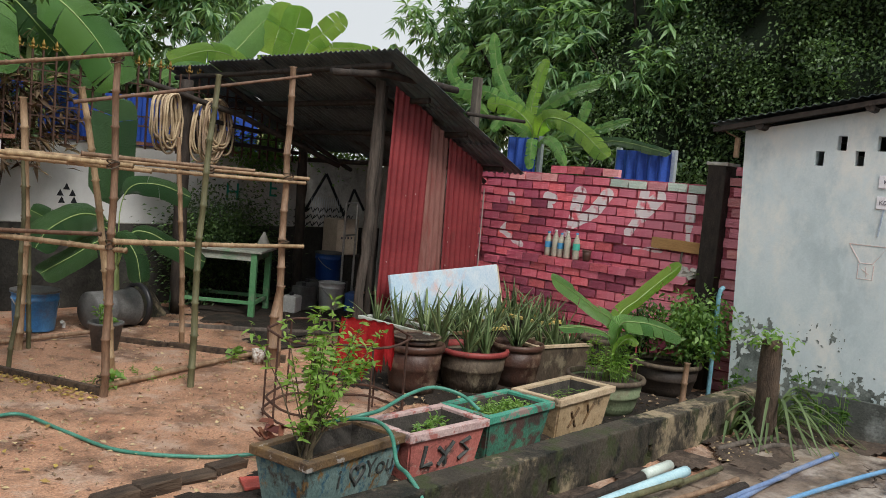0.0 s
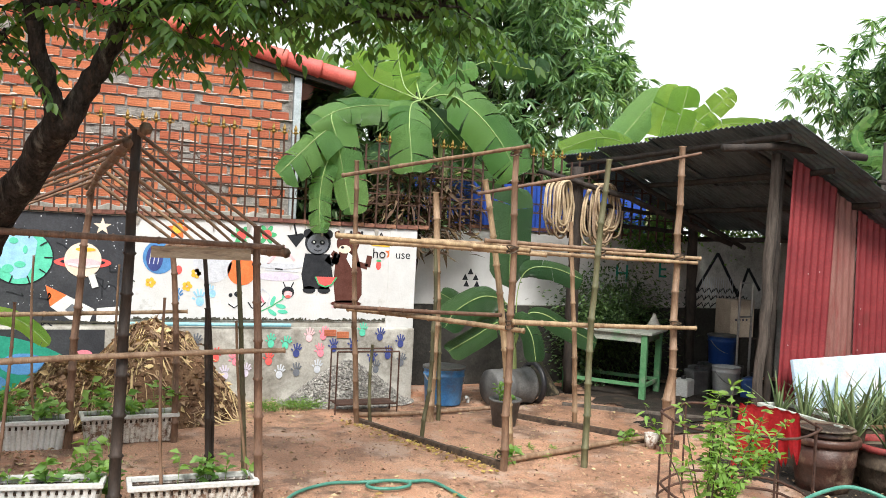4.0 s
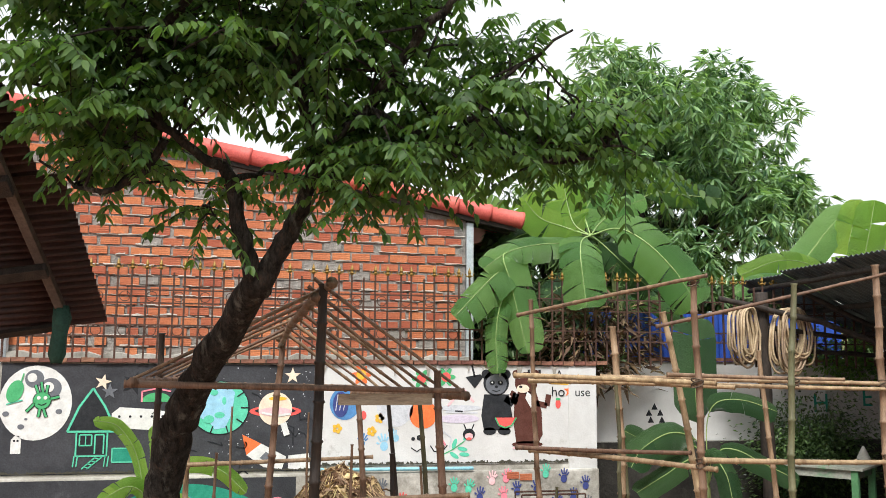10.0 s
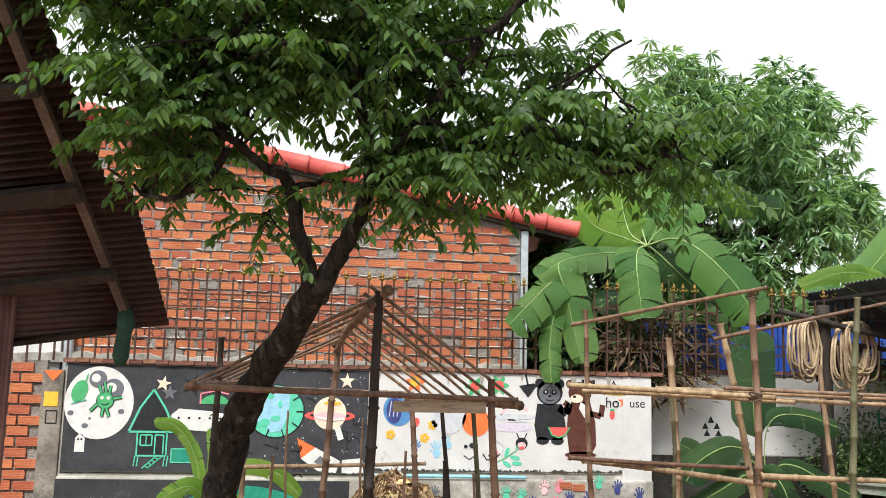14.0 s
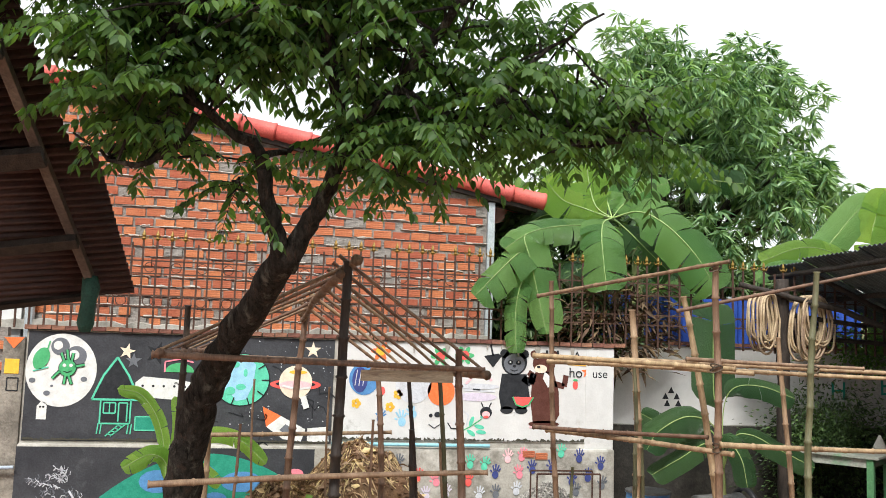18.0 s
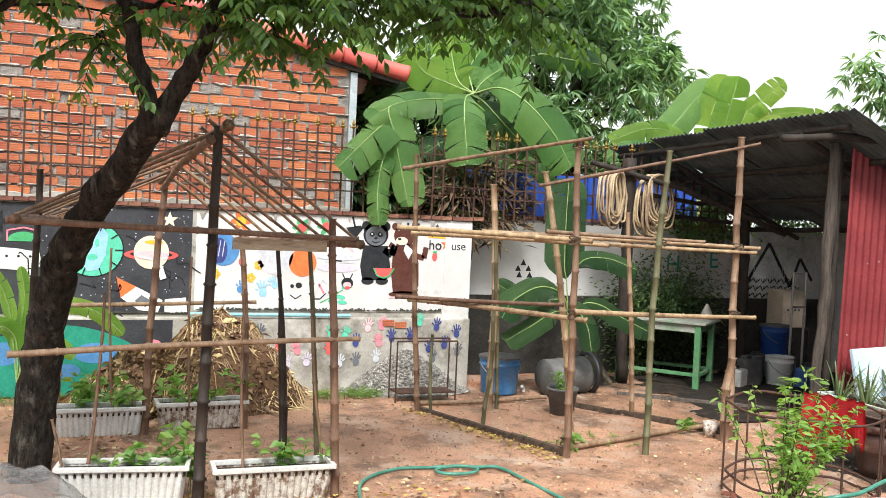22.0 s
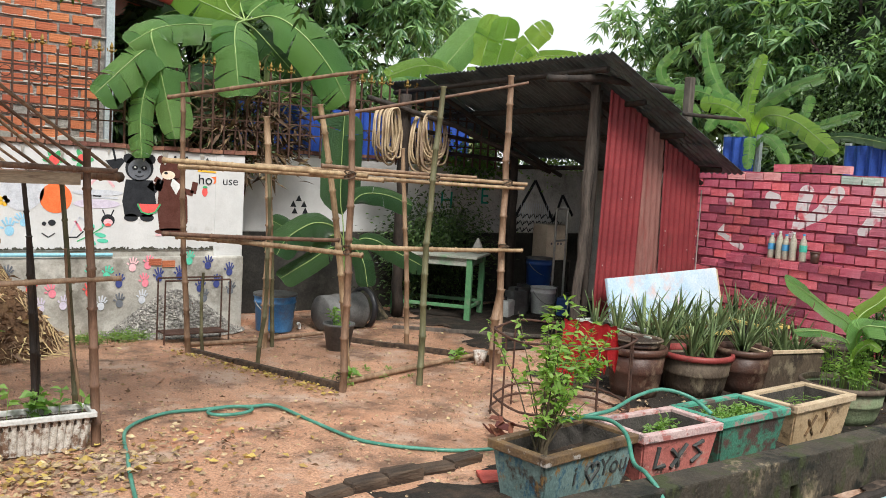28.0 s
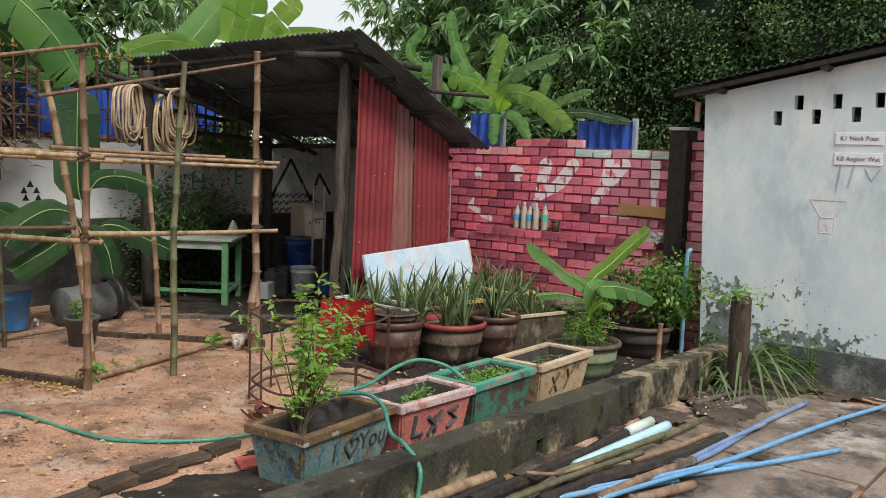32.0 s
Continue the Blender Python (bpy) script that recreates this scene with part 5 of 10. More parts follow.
for x0, x1, t0, mat_, dy, dz in ((5.93, 6.50, 0.05, "tin_red", 0.0, 0.04), (6.46, 6.90, -0.07, "tin_faded", 0.035, 0.06), (6.87, 7.46, -0.05, "tin_red", -0.005, 0.10)):
    bm = corrugated(bmesh.new(), x1 - x0, 2.7, 0.085, 0.011, Matrix.Translation((x0, 6.4 + dy, 0.05)) @ Matrix.Rotation(math.pi / 2, 4, "X"))
    for v in bm.verts:
        if v.co.z > 1:
            v.co.x += t0
            v.co.z = shed_z(v.co.x) - dz
    part("wall_sheet", bm, M[mat_], shed)
bm = boxed((7.445, 6.385, 0.4), (7.46, 6.392, 1.75))
part("torn_edge", bm, M["nail"], shed, "bare bright metal edge")
for x, z in ((6.02, 0.95), (6.22, 1.62), (6.36, 1.64), (6.9, 0.9), (6.91, 1.15), (6.91, 1.3), (7.4, 1.0), (7.41, 1.25), (7.28, 1.1)):
    part("nail", lathe(bmesh.new(), [(0.008, 0), (0.006, 0.004)], 6, Matrix.Translation((x, 6.385, z)) @ Matrix.Rotation(math.pi / 2, 4, "X")), M["nail"], shed)


def log(name, pts, r, material, parent, seg=9):
    bm = bmesh.new()
    p2, rad = [], []
    for a, b in zip(pts, pts[1:]):
        a, b = Vector(a), Vector(b)
        n = max(2, int((b - a).length / 0.18))
        for i in range(n):
            q = a.lerp(b, i / n)
            p2.append(q + Vector([random.uniform(-1, 1) * r * 0.16 for _ in range(3)]))
            rad.append(r * random.uniform(0.9, 1.1))
    p2.append(Vector(pts[-1]))
    rad.append(r * 0.95)
    tube(bm, p2, rad, seg)
    return part(name, bm, material, parent, "", True)


# Two flat sheets; the lower one is added, unseen, to shade the back wall.
for y0_, w_, z_ in ((7.1, 1.25, 1.985), (8.3, 1.62, 2.17)):
    part("back_shade_sheet", corrugated(bmesh.new(), w_, 1.75, m=Matrix.Translation((7.6, y0_, z_)) @ Matrix(((0, 1, 0, 0), (1, 0, 0, 0), (0, 0, 1, 0), (0, 0, 0, 1)))), M["tin"], shed)
M["wood_post"] = surf("grey_brown_post", (0.03, 0.024, 0.02), (0.115, 0.093, 0.077), 6, 0.85, 0.6, 40, stretch=(4, 4, 0.4), spots=[(0.022, 0.018, 0.015)], spot_scale=3)
log("corner_post", [(5.77, 6.5, 0), (5.84, 6.5, 1.2), (5.87, 6.5, 2.72)], 0.05, M["wood_post"], shed)
log("inner_post", [(5.93, 6.52, 0), (5.95, 6.52, 2.68)], 0.035, M["wood_dark"], shed)
log("back_post", [(5.38, 9.15, 0), (5.36, 9.15, 2.68)], 0.074, M["wood_dark"], shed)
log("back_post", [(7.3, 9.35, 0), (7.2, 9.3, 2.1)], 0.066, M["wood_dark"], shed)
log("front_beam", [(5.1, 6.35, 2.70), (5.7, 6.28, 2.76), (6.25, 6.22, 2.74), (6.6, 6.15, 2.72)], 0.036, M["wood_dark"], shed)
log("purlin", [(5.62, 6.1, 2.83), (5.6, 9.8, 2.75)], 0.03, M["wood_dark"], shed)
log("purlin", [(6.2, 6.15, 2.57), (6.2, 9.8, 2.49)], 0.032, M["wood_dark"], shed)
log("purlin", [(6.8, 6.15, 2.29), (6.8, 9.8, 2.22)], 0.032, M["wood_dark"], shed)
log("purlin", [(7.5, 6.2, 1.98), (7.5, 9.8, 1.9)], 0.03, M["wood_dark"], shed)
log("rafter", [(5.6, 8.9, 2.72), (7.7, 8.9, 1.82)], 0.03, M["wood_dark"], shed)
log("rafter", [(5.55, 6.6, 2.78), (7.7, 6.6, 1.82)], 0.03, M["wood_dark"], shed)
log("brace", [(4.85, 9.17, 2.61), (5.9, 8.85, 2.34), (7.06, 8.4, 1.86)], 0.034, M["wood_dark"], shed)
log("brace", [(5.28, 9.12, 2.3), (6.3, 9.0, 2.18)], 0.026, M["wood_dark"], shed)
log("brace", [(5.3, 9.2, 2.05), (7.1, 9.28, 1.98)], 0.026, M["wood_dark"], shed)
log("roof_pole", [(6.7, 6.08, 2.5), (7.5, 5.95, 2.5)], 0.02, M["wood_dark"], shed)

# stacked battens lying behind the shed on the wall top
bats = thing("batten_stack", (0, 0, 0), "grey weathered battens leaning over the back wall", "battens")
for k in range(9):
    part("batten", box(bmesh.new(), (0, 0, 0), (1.7, 0.05, 0.03), 0.0, Matrix.Translation((5.75 + k * 0.03, 9.95 + 0.04 * k, 2.42 - 0.055 * k)) @ Matrix.Rotation(0.36, 4, "Y")), M["wood_old"], bats)


def coil(name, at, r, n, tilt, label):
    """A hank of hose hung up."""
    t = thing(name, at, label, "hose", "hanging hose coils", tilt)
    rr_ = random.Random(int(at[0] * 100))
    for k in range(n):
        bm = bmesh.new()
        a, b = r * rr_.uniform(0.65, 1.1), r * rr_.uniform(1.35, 2.0)
        ox, oy, lop = rr_.uniform(-0.05, 0.05), rr_.uniform(-0.1, 0.1), rr_.uniform(-0.12, 0.12)
        pts = [(ox + a * math.cos(q * math.tau / 22) + lop * (1 - math.sin(q * math.tau / 22)) * 0.5, oy + 0.012 * math.sin(q), -b + b * math.sin(q * math.tau / 22) + rr_.uniform(-0.004, 0.004)) for q in range(23)]
        tube(bm, pts, 0.013, 6, False)
        part("loop", bm, M["hose_tan"], t, "", True)
    return t


M["hose_tan"] = surf("dusty_tan_hose", (0.26, 0.18, 0.11), (0.48, 0.37, 0.25), 7, 0.6, 0.1, vary=0.35)
coil("hose_coil", (5.08, 9.08, 2.5), 0.17, 16, 25, "hank of tan hose hung from the fence")
coil("hose_coil", (5.66, 9.05, 2.5), 0.19, 18, 10, "large hank of tan hose hung under the roof")

# ---- bamboo climbing frame over the small bed ----
tr = thing("bamboo_trellis", (0, 0, 0), "open bamboo trellis lashed together over a small bed", "trellis")
M["twine"] = surf("dark_twine", (0.05, 0.035, 0.025), (0.12, 0.09, 0.06), 30, 0.9, 0.4)
for a, b, r, mt in (((3.05, 6.25, -0.1), (3.02, 6.25, 2.52), 0.04, "bamboo_brown"), ((3.44, 6.86, -0.1), (3.05, 6.86, 2.3), 0.04, "bamboo"),
                    ((3.74, 6.17, -0.1), (3.81, 6.16, 2.49), 0.037, "bamboo_green"), ((2.41, 8.0, -0.1), (2.27, 8.0, 2.46), 0.035, "bamboo_brown"),
                    ((3.13, 8.0, -0.1), (3.09, 8.0, 2.22), 0.05, "bamboo"), ((2.79, 7.36, -0.1), (2.86, 7.4, 1.75), 0.026, "bamboo_green"), ((3.24, 8.02, -0.1), (3.12, 8.0, 1.95), 0.028, "bamboo_green"),
                    ((4.46, 7.47, -0.1), (4.28, 7.47, 2.0), 0.034, "bamboo"), ((4.78, 6.42, -0.1), (4.74, 6.42, 2.69), 0.045, "bamboo"), ((4.74, 6.4, -0.1), (4.76, 6.41, 0.75), 0.058, "bamboo"),
                    ((2.52, 7.95, -0.1), (2.5, 7.97, 0.75), 0.022, "bamboo_green")):
    cane("post", a, b, r * 0.74, M[mt], tr, 0.05, 9)
for a, b, r, mt in (((2.14, 7.95, 2.31), (3.06, 6.12, 2.53), 0.024, "bamboo_brown"), ((2.94, 6.75, 2.17), (4.9, 6.38, 2.64), 0.02, "bamboo_brown"),
                    ((2.08, 7.85, 1.76), (3.14, 6.16, 1.73), 0.03, "bamboo"), ((2.2, 7.8, 1.71), (3.3, 6.2, 1.7), 0.027, "bamboo"), ((2.6, 7.1, 1.76), (4.96, 6.38, 1.72), 0.027, "bamboo"),
                    ((2.85, 6.6, 1.72), (4.9, 6.36, 1.68), 0.024, "bamboo"), ((2.9, 6.5, 1.79), (4.3, 6.3, 1.76), 0.022, "bamboo"),
                    ((2.12, 7.95, 1.11), (3.05, 6.42, 1.2), 0.026, "bamboo_brown"), ((2.24, 7.95, 1.09), (3.09, 6.12, 1.11), 0.032, "bamboo"), ((3.03, 6.19, 1.17), (4.92, 6.36, 1.11), 0.028, "bamboo")):
    cane("rail", a, b, r * 0.74, M[mt], tr, 0.05, 8)
for a, b, r in (((2.45, 8.25, 0.03), (3.95, 8.32, 0.035), 0.028), ((3.1, 6.38, 0.03), (5.05, 6.86, 0.05), 0.03)):
    cane("ground_rail", a, b, r * 0.85, M["bamboo"], tr, 0.05)
for x, y, z in ((3.03, 6.25, 1.73), (4.76, 6.42, 1.72), (3.8, 6.2, 1.74), (3.05, 6.25, 1.14), (2.3, 7.95, 1.74), (3.02, 6.25, 2.49), (3.05, 6.27, 0.12), (4.75, 6.4, 1.13)):
    bm = bmesh.new()
    tube(bm, [(x + 0.045 * math.cos(q * math.tau / 8), y + 0.045 * math.sin(q * math.tau / 8), z - 0.03 + 0.0025 * q + 0.015 * math.sin(q)) for q in range(25)], 0.006, 4, False)
    part("lashing", bm, M["twine"], tr, "dark twine lashing")
M["edging"] = surf("rotting_brown_board", (0.03, 0.021, 0.016), (0.12, 0.082, 0.056), 6, 0.85, 0.6, 40, stretch=(0.6, 4, 4))
for a, b in (((2.42, 8.06), (3.05, 6.24)), ((4.05, 8.05), (4.98, 6.55))):
    d = Vector((b[0] - a[0], b[1] - a[1], 0))
    for k in range(3):
        p0 = Vector((*a, 0)) + d * (k / 3)
        m = Matrix.Translation(p0) @ Matrix.Rotation(math.atan2(d.y, d.x) + random.uniform(-0.02, 0.02), 4, "Z")
        solo("edging_board", box(bmesh.new(), (0, -0.022, -0.04), (d.length / 3 - 0.01, 0.022, 0.045 + 0.008 * k), 0.006, m), M["edging"], "dark rotting board edging the small bed", "edging board", group="bed edging boards")

# ---- bamboo house frame ----
hut = thing("bamboo_hut_frame", (0, 0, 0), "bare bamboo hut frame with a pitched rafter roof", "bamboo frame")
for a, b, r, mt in (((0.145, 5.75, -0.1), (0.194, 5.72, 2.36), 0.058, "bamboo_black"), ((1.02, 5.69, -0.1), (0.93, 5.72, 1.82), 0.045, "bamboo_brown"), ((-0.10, 7.59, -0.1), (0.0, 7.6, 2.08), 0.05, "bamboo_brown"),
                    ((0.71, 7.67, -0.1), (0.63, 7.67, 1.63), 0.045, "bamboo_brown"), ((-0.95, 6.75, -0.1), (-0.86, 6.5, 2.06), 0.042, "bamboo_black"), ((-0.8, 7.9, -0.1), (-0.76, 7.8, 1.8), 0.04, "bamboo"),
                    ((0.82, 6.49, -0.1), (0.76, 6.49, 1.22), 0.035, "bamboo_black"), ((0.85, 6.53, -0.1), (0.74, 6.62, 1.62), 0.03, "bamboo_black"), ((1.07, 6.44, -0.1), (0.95, 6.44, 1.58), 0.032, "bamboo_green")):
    cane("post", a, b, r * 0.62, M[mt], hut, 0.03, 9)
cane("ridge_pole", (0.23, 5.6, 2.36), (-0.03, 7.75, 2.06), 0.029, M["bamboo_brown"], hut, 0.04)
cane("ridge_pole", (0.14, 5.65, 2.27), (-0.02, 7.6, 2.0), 0.023, M["bamboo_brown"], hut, 0.05)
cane("eave_pole", (1.1, 5.6, 1.66), (0.6, 7.8, 1.6), 0.024, M["bamboo_brown"], hut, 0.03)
cane("eave_pole", (-0.92, 5.6, 1.74), (-0.8, 7.9, 1.72), 0.024, M["bamboo_brown"], hut, 0.03)
cane("front_rail", (-0.98, 5.68, 1.73), (1.1, 5.66, 1.69), 0.021, M["bamboo_brown"], hut, 0.03)
cane("front_rail", (-0.95, 5.68, 0.955), (1.13, 5.66, 1.04), 0.020, M["bamboo"], hut, 0.03)
cane("back_rail", (-0.85, 7.66, 1.03), (0.78, 7.7, 1.07), 0.019, M["bamboo"], hut, 0.03)
cane("back_rail", (-0.8, 7.66, 1.68), (0.66, 7.72, 1.66), 0.019, M["bamboo"], hut, 0.03)
M["card_plank"] = surf("pale_weathered_plank", (0.30, 0.24, 0.17), (0.46, 0.38, 0.28), 5, 0.8, 0.2, stretch=(0.6, 3, 4), spots=[(0.16, 0.11, 0.08)], spot_scale=4)
part("batten", boxed((0.3, 5.70, 1.6), (0.9, 5.73, 1.67), 0.004), M["card_plank"], hut, "pale weathered batten")
rr = random.Random(11)
for i in range(9):
    u = (i + 0.3) / 9
    top = Vector((0.2, 5.72, 2.36)).lerp(Vector((-0.02, 7.6, 2.08)), u)
    bot = Vector((1.12, 5.66, 1.68)).lerp(Vector((0.62, 7.75, 1.62)), min(1, u + 0.03))
    bot += (bot - top).normalized() * rr.uniform(0.0, 0.1)
    cane("rafter", top + Vector((-0.06, 0, 0.05)), bot + Vector((0, 0, 0.03)), rr.uniform(0.010, 0.015), M["bamboo_brown" if i % 3 else "bamboo"], hut, 0.03, 6)
for i in range(6):
    u = (i + 0.3) / 6
    top = Vector((0.2, 5.72, 2.35)).lerp(Vector((-0.02, 7.6, 2.07)), u)
    bot = Vector((-0.95, 5.7, 1.76)).lerp(Vector((-0.8, 7.85, 1.74)), u)
    cane("rafter", top, bot, rr.uniform(0.010, 0.015), M["bamboo_brown"], hut, 0.03, 6)
for a, b in (((-0.5, 5.85, 0.25), (-0.44, 5.9, 1.3)), ((0.42, 5.75, 0.2), (0.4, 5.8, 1.35)), ((-0.35, 7.6, 0.2), (-0.4, 7.62, 1.5)), ((0.25, 7.62, 0.2), (0.22, 7.6, 1.45)), ((0.98, 5.85, 0.1), (0.86, 5.9, 1.2)), ((-0.62, 5.9, -0.02), (-0.72, 6.0, 0.5))):
    cane("stake", a, b, 0.011, M["bamboo_brown"], hut, 0.02, 5)

cane("stake", (-1.05, 7.0, -0.05), (-0.66, 6.3, 1.8), 0.016, M["card_plank"], hut, 0.02, 6)

# ---- tree in the yard ----
def frond_leaves(rng, base, way, length, pairs):
    """Leaflets in pairs along a drooping stalk: positions and ways."""
    way = way / np.linalg.norm(way)
    side = np.cross(way, [0, 0, 1.0])
    side /= np.linalg.norm(side) + 1e-6
    pos, d = [], []
    for k in range(pairs):
        u = (k + 1) / pairs
        p = base + way * length * u + np.array([0, 0, -1.0]) * length * 0.38 * u * u
        for s in (-1, 1):
            pos.append(p)
            d.append(way * 0.35 + side * s + np.array([0, 0, -0.75 - 0.3 * u]) + rng.normal(size=3) * 0.12)
    pos.append(base + way * length + np.array([0, 0, -1.0]) * length * 0.38)
    d.append(way + np.array([0, 0, -0.8]))
    return pos, d


tree = thing("yard_tree", (-0.87, 6.42, 0), "leaning dark-barked tree with drooping feathery leaves", "tree")
T0 = Vector((-0.87, 6.42, 0))


def limb(name, pts, r0, r1, seg=9):
    bm = bmesh.new()
    p2 = []
    for a, b in zip(pts, pts[1:]):
        for i in range(4):
            p2.append(Vector(a).lerp(Vector(b), i / 4) - T0 + Vector([random.uniform(-1, 1) * 0.012 for _ in range(3)]))
    p2.append(Vector(pts[-1]) - T0)
    n = len(p2) - 1
    tube(bm, p2, [(r0 + (r1 - r0) * i / n) * random.uniform(0.92, 1.1) for i in range(n + 1)], seg)
    return part(name, bm, M["bark"], tree, "", True)


limb("trunk", [(-0.88, 6.47, -0.1), (-0.85, 6.42, 0.43), (-0.80, 6.33, 0.84), (-0.765, 6.2, 1.17), (-0.70, 6.05, 1.45), (-0.61, 5.9, 1.66), (-0.485, 5.65, 1.885), (-0.34, 5.38, 2.11), (-0.215, 5.04, 2.33)], 0.139, 0.08, 16)
limbs = [
    [(-0.24, 5.05, 2.24), (-0.26, 4.97, 2.39), (-0.32, 4.92, 2.57), (-0.35, 4.88, 2.75), (-0.4, 4.85, 2.88), (-0.52, 4.8, 2.95), (-0.72, 4.7, 3.07), (-0.87, 4.6, 3.39), (-1.0, 4.5, 3.6), (-1.15, 4.4, 4.1)],
    [(-0.22, 5.05, 2.25), (-0.1, 4.95, 2.48), (-0.01, 4.9, 2.66), (0.04, 4.85, 2.83), (0.07, 4.8, 2.97), (0.235, 4.7, 3.13), (0.36, 4.7, 3.26)],
    [(0.065, 4.8, 2.9), (-0.02, 4.7, 3.3), (-0.09, 4.6, 3.55), (-0.08, 4.5, 3.8), (0.05, 4.4, 4.4)],
    [(0.235, 4.7, 3.12), (0.36, 4.7, 3.22), (0.515, 4.7, 3.13), (0.8, 4.72, 3.09), (1.12, 4.72, 3.03), (1.38, 4.7, 2.99), (1.65, 4.7, 3.03)],
    [(1.5, 4.7, 3.0), (1.7, 4.7, 3.1), (1.8, 4.7, 3.25), (2.0, 4.75, 3.4)],
    [(-0.72, 4.75, 3.02), (-0.8, 4.8, 2.85), (-1.0, 4.8, 2.73), (-1.15, 4.85, 2.77), (-1.35, 4.9, 2.9)],
    [(0.36, 4.7, 3.26), (0.6, 4.4, 3.6), (0.9, 4.2, 3.9), (1.2, 4.1, 4.2)],
    [(-0.87, 4.6, 3.39), (-0.5, 4.3, 3.7), (-0.3, 4.0, 4.1)],
    [(-0.38, 4.92, 2.84), (-0.2, 5.1, 2.94), (-0.1, 5.25, 3.0)],
    [(-0.72, 4.7, 3.07), (-1.1, 4.9, 3.25), (-1.5, 5.0, 3.35)],
    [(0.8, 4.72, 3.09), (1.05, 4.5, 3.4), (1.4, 4.4, 3.65)],
]
for i, pts in enumerate(limbs):
    limb("limb", pts, (0.056, 0.066, 0.04, 0.03, 0.018, 0.024, 0.035, 0.03, 0.022, 0.025, 0.02)[i], 0.006, 8)
rg = np.random.default_rng(21)
starts = []
for i, pts in enumerate(limbs):
    P_ = np.array(pts)
    first = (5, 4, 1, 1, 0, 1, 0, 0, 1, 0, 0)[i]
    for k in range(first, len(P_) - 1):
        for _ in range((9, 6, 9, 5, 9, 5, 6, 8, 4, 9, 4)[i]):
            starts.append((P_[k] + (P_[k + 1] - P_[k]) * rg.random(), 0.25, 0.75))
# sprays that hang below the fork and along the low branch
for c_, n_, r_ in (((-0.45, 5.0, 2.70), 4, 0.12), ((0.2, 4.85, 2.82), 6, 0.16), ((0.4, 4.8, 2.98), 6, 0.2), ((-1.12, 4.85, 2.78), 2, 0.1), ((-0.98, 4.75, 3.0), 8, 0.22), ((-1.15, 4.7, 3.2), 9, 0.25), ((1.75, 4.7, 3.3), 6, 0.25), ((1.35, 4.6, 3.35), 5, 0.3), ((1.0, 4.6, 3.5), 5, 0.3), ((0.75, 4.65, 3.2), 4, 0.25), ((-1.4, 4.5, 3.75), 10, 0.3), ((-1.3, 4.4, 4.1), 7, 0.3),
                   ((-0.8, 4.6, 3.9), 7, 0.35), ((-0.4, 4.5, 4.1), 8, 0.35), ((0.0, 4.7, 3.9), 8, 0.35), ((0.4, 4.6, 4.1), 8, 0.35), ((0.8, 4.8, 3.85), 6, 0.3), ((0.25, 4.9, 3.5), 6, 0.3), ((-0.6, 5.0, 3.6), 6, 0.3)):
    for _ in range(n_):
        starts.append((np.array(c_) + rg.normal(size=3) * r_ * 0.4, 0.05, r_))
twigs = bmesh.new()


def low(x):
    """Under side of the crown."""
    return 2.72 if x < -0.9 else 2.80 if x < -0.62 else 2.50 if x < -0.38 else 2.86 if x < -0.06 else 2.55 if x < 0.42 else 2.80


def high(x):
    """Upper edge of the crown on its open side."""
    return 9.0 if x < 0.8 else 3.85 - 0.55 * (x - 0.8)


pos, way = [], []
for s_, lo_, hi_ in starts:
    w = rg.normal(size=3) * [1.0, 0.9, 0.55] + [0, 0.45, 0.12]
    w /= np.linalg.norm(w)
    ln = rg.uniform(lo_, hi_)
    e = s_ + w * ln
    if -0.66 < e[0] < 0.02 and 2.88 < e[2] < 3.28 and rg.random() < 0.9:
        continue
    if e[0] < (-1.12 if e[2] < 3.25 else -1.6) or e[2] > high(e[0]) or e[0] > 2.0:
        continue
    if e[2] < low(e[0]) + 0.06:
        continue
    tube(twigs, [Vector(s_) - T0, Vector(s_ + w * ln * 0.5 + [0, 0, 0.03]) - T0, Vector(e) - T0], [0.009, 0.007, 0.004], 5, False)
    # a rosette of pinnate leaves at the twig's end
    spin = rg.uniform(0, math.tau)
    for q in range(int(rg.integers(4, 7))):
        a = spin + q * math.tau / 5.5 + rg.normal() * 0.25
        fw = w * 0.55 + np.array([math.cos(a), math.sin(a), 0.15 + rg.normal() * 0.25])
        b = e - w * ln * rg.uniform(0.0, 0.35)
        length = rg.uniform(0.26, 0.46)
        if b[2] - 0.45 * length < low(b[0]):
            continue
        pairs = int(length / 0.036)
        p, d = frond_leaves(rg, b, fw, length, pairs)
        pos += p
        way += d
        fwn = fw / np.linalg.norm(fw)
        tube(twigs, [Vector(b + fwn * length * u + [0, 0, -0.38 * length * u * u]) - T0 for u in (0, 0.5, 1.0)], [0.0035, 0.003, 0.0015], 3, False)
part("twig_tangle", twigs, M["bark"], tree)["kind"] = "stuff"
crown = leaflets("crown", np.array(pos) - np.array(T0), way, 0.076, 0.032, M["leaf_tree"], tree, rg)



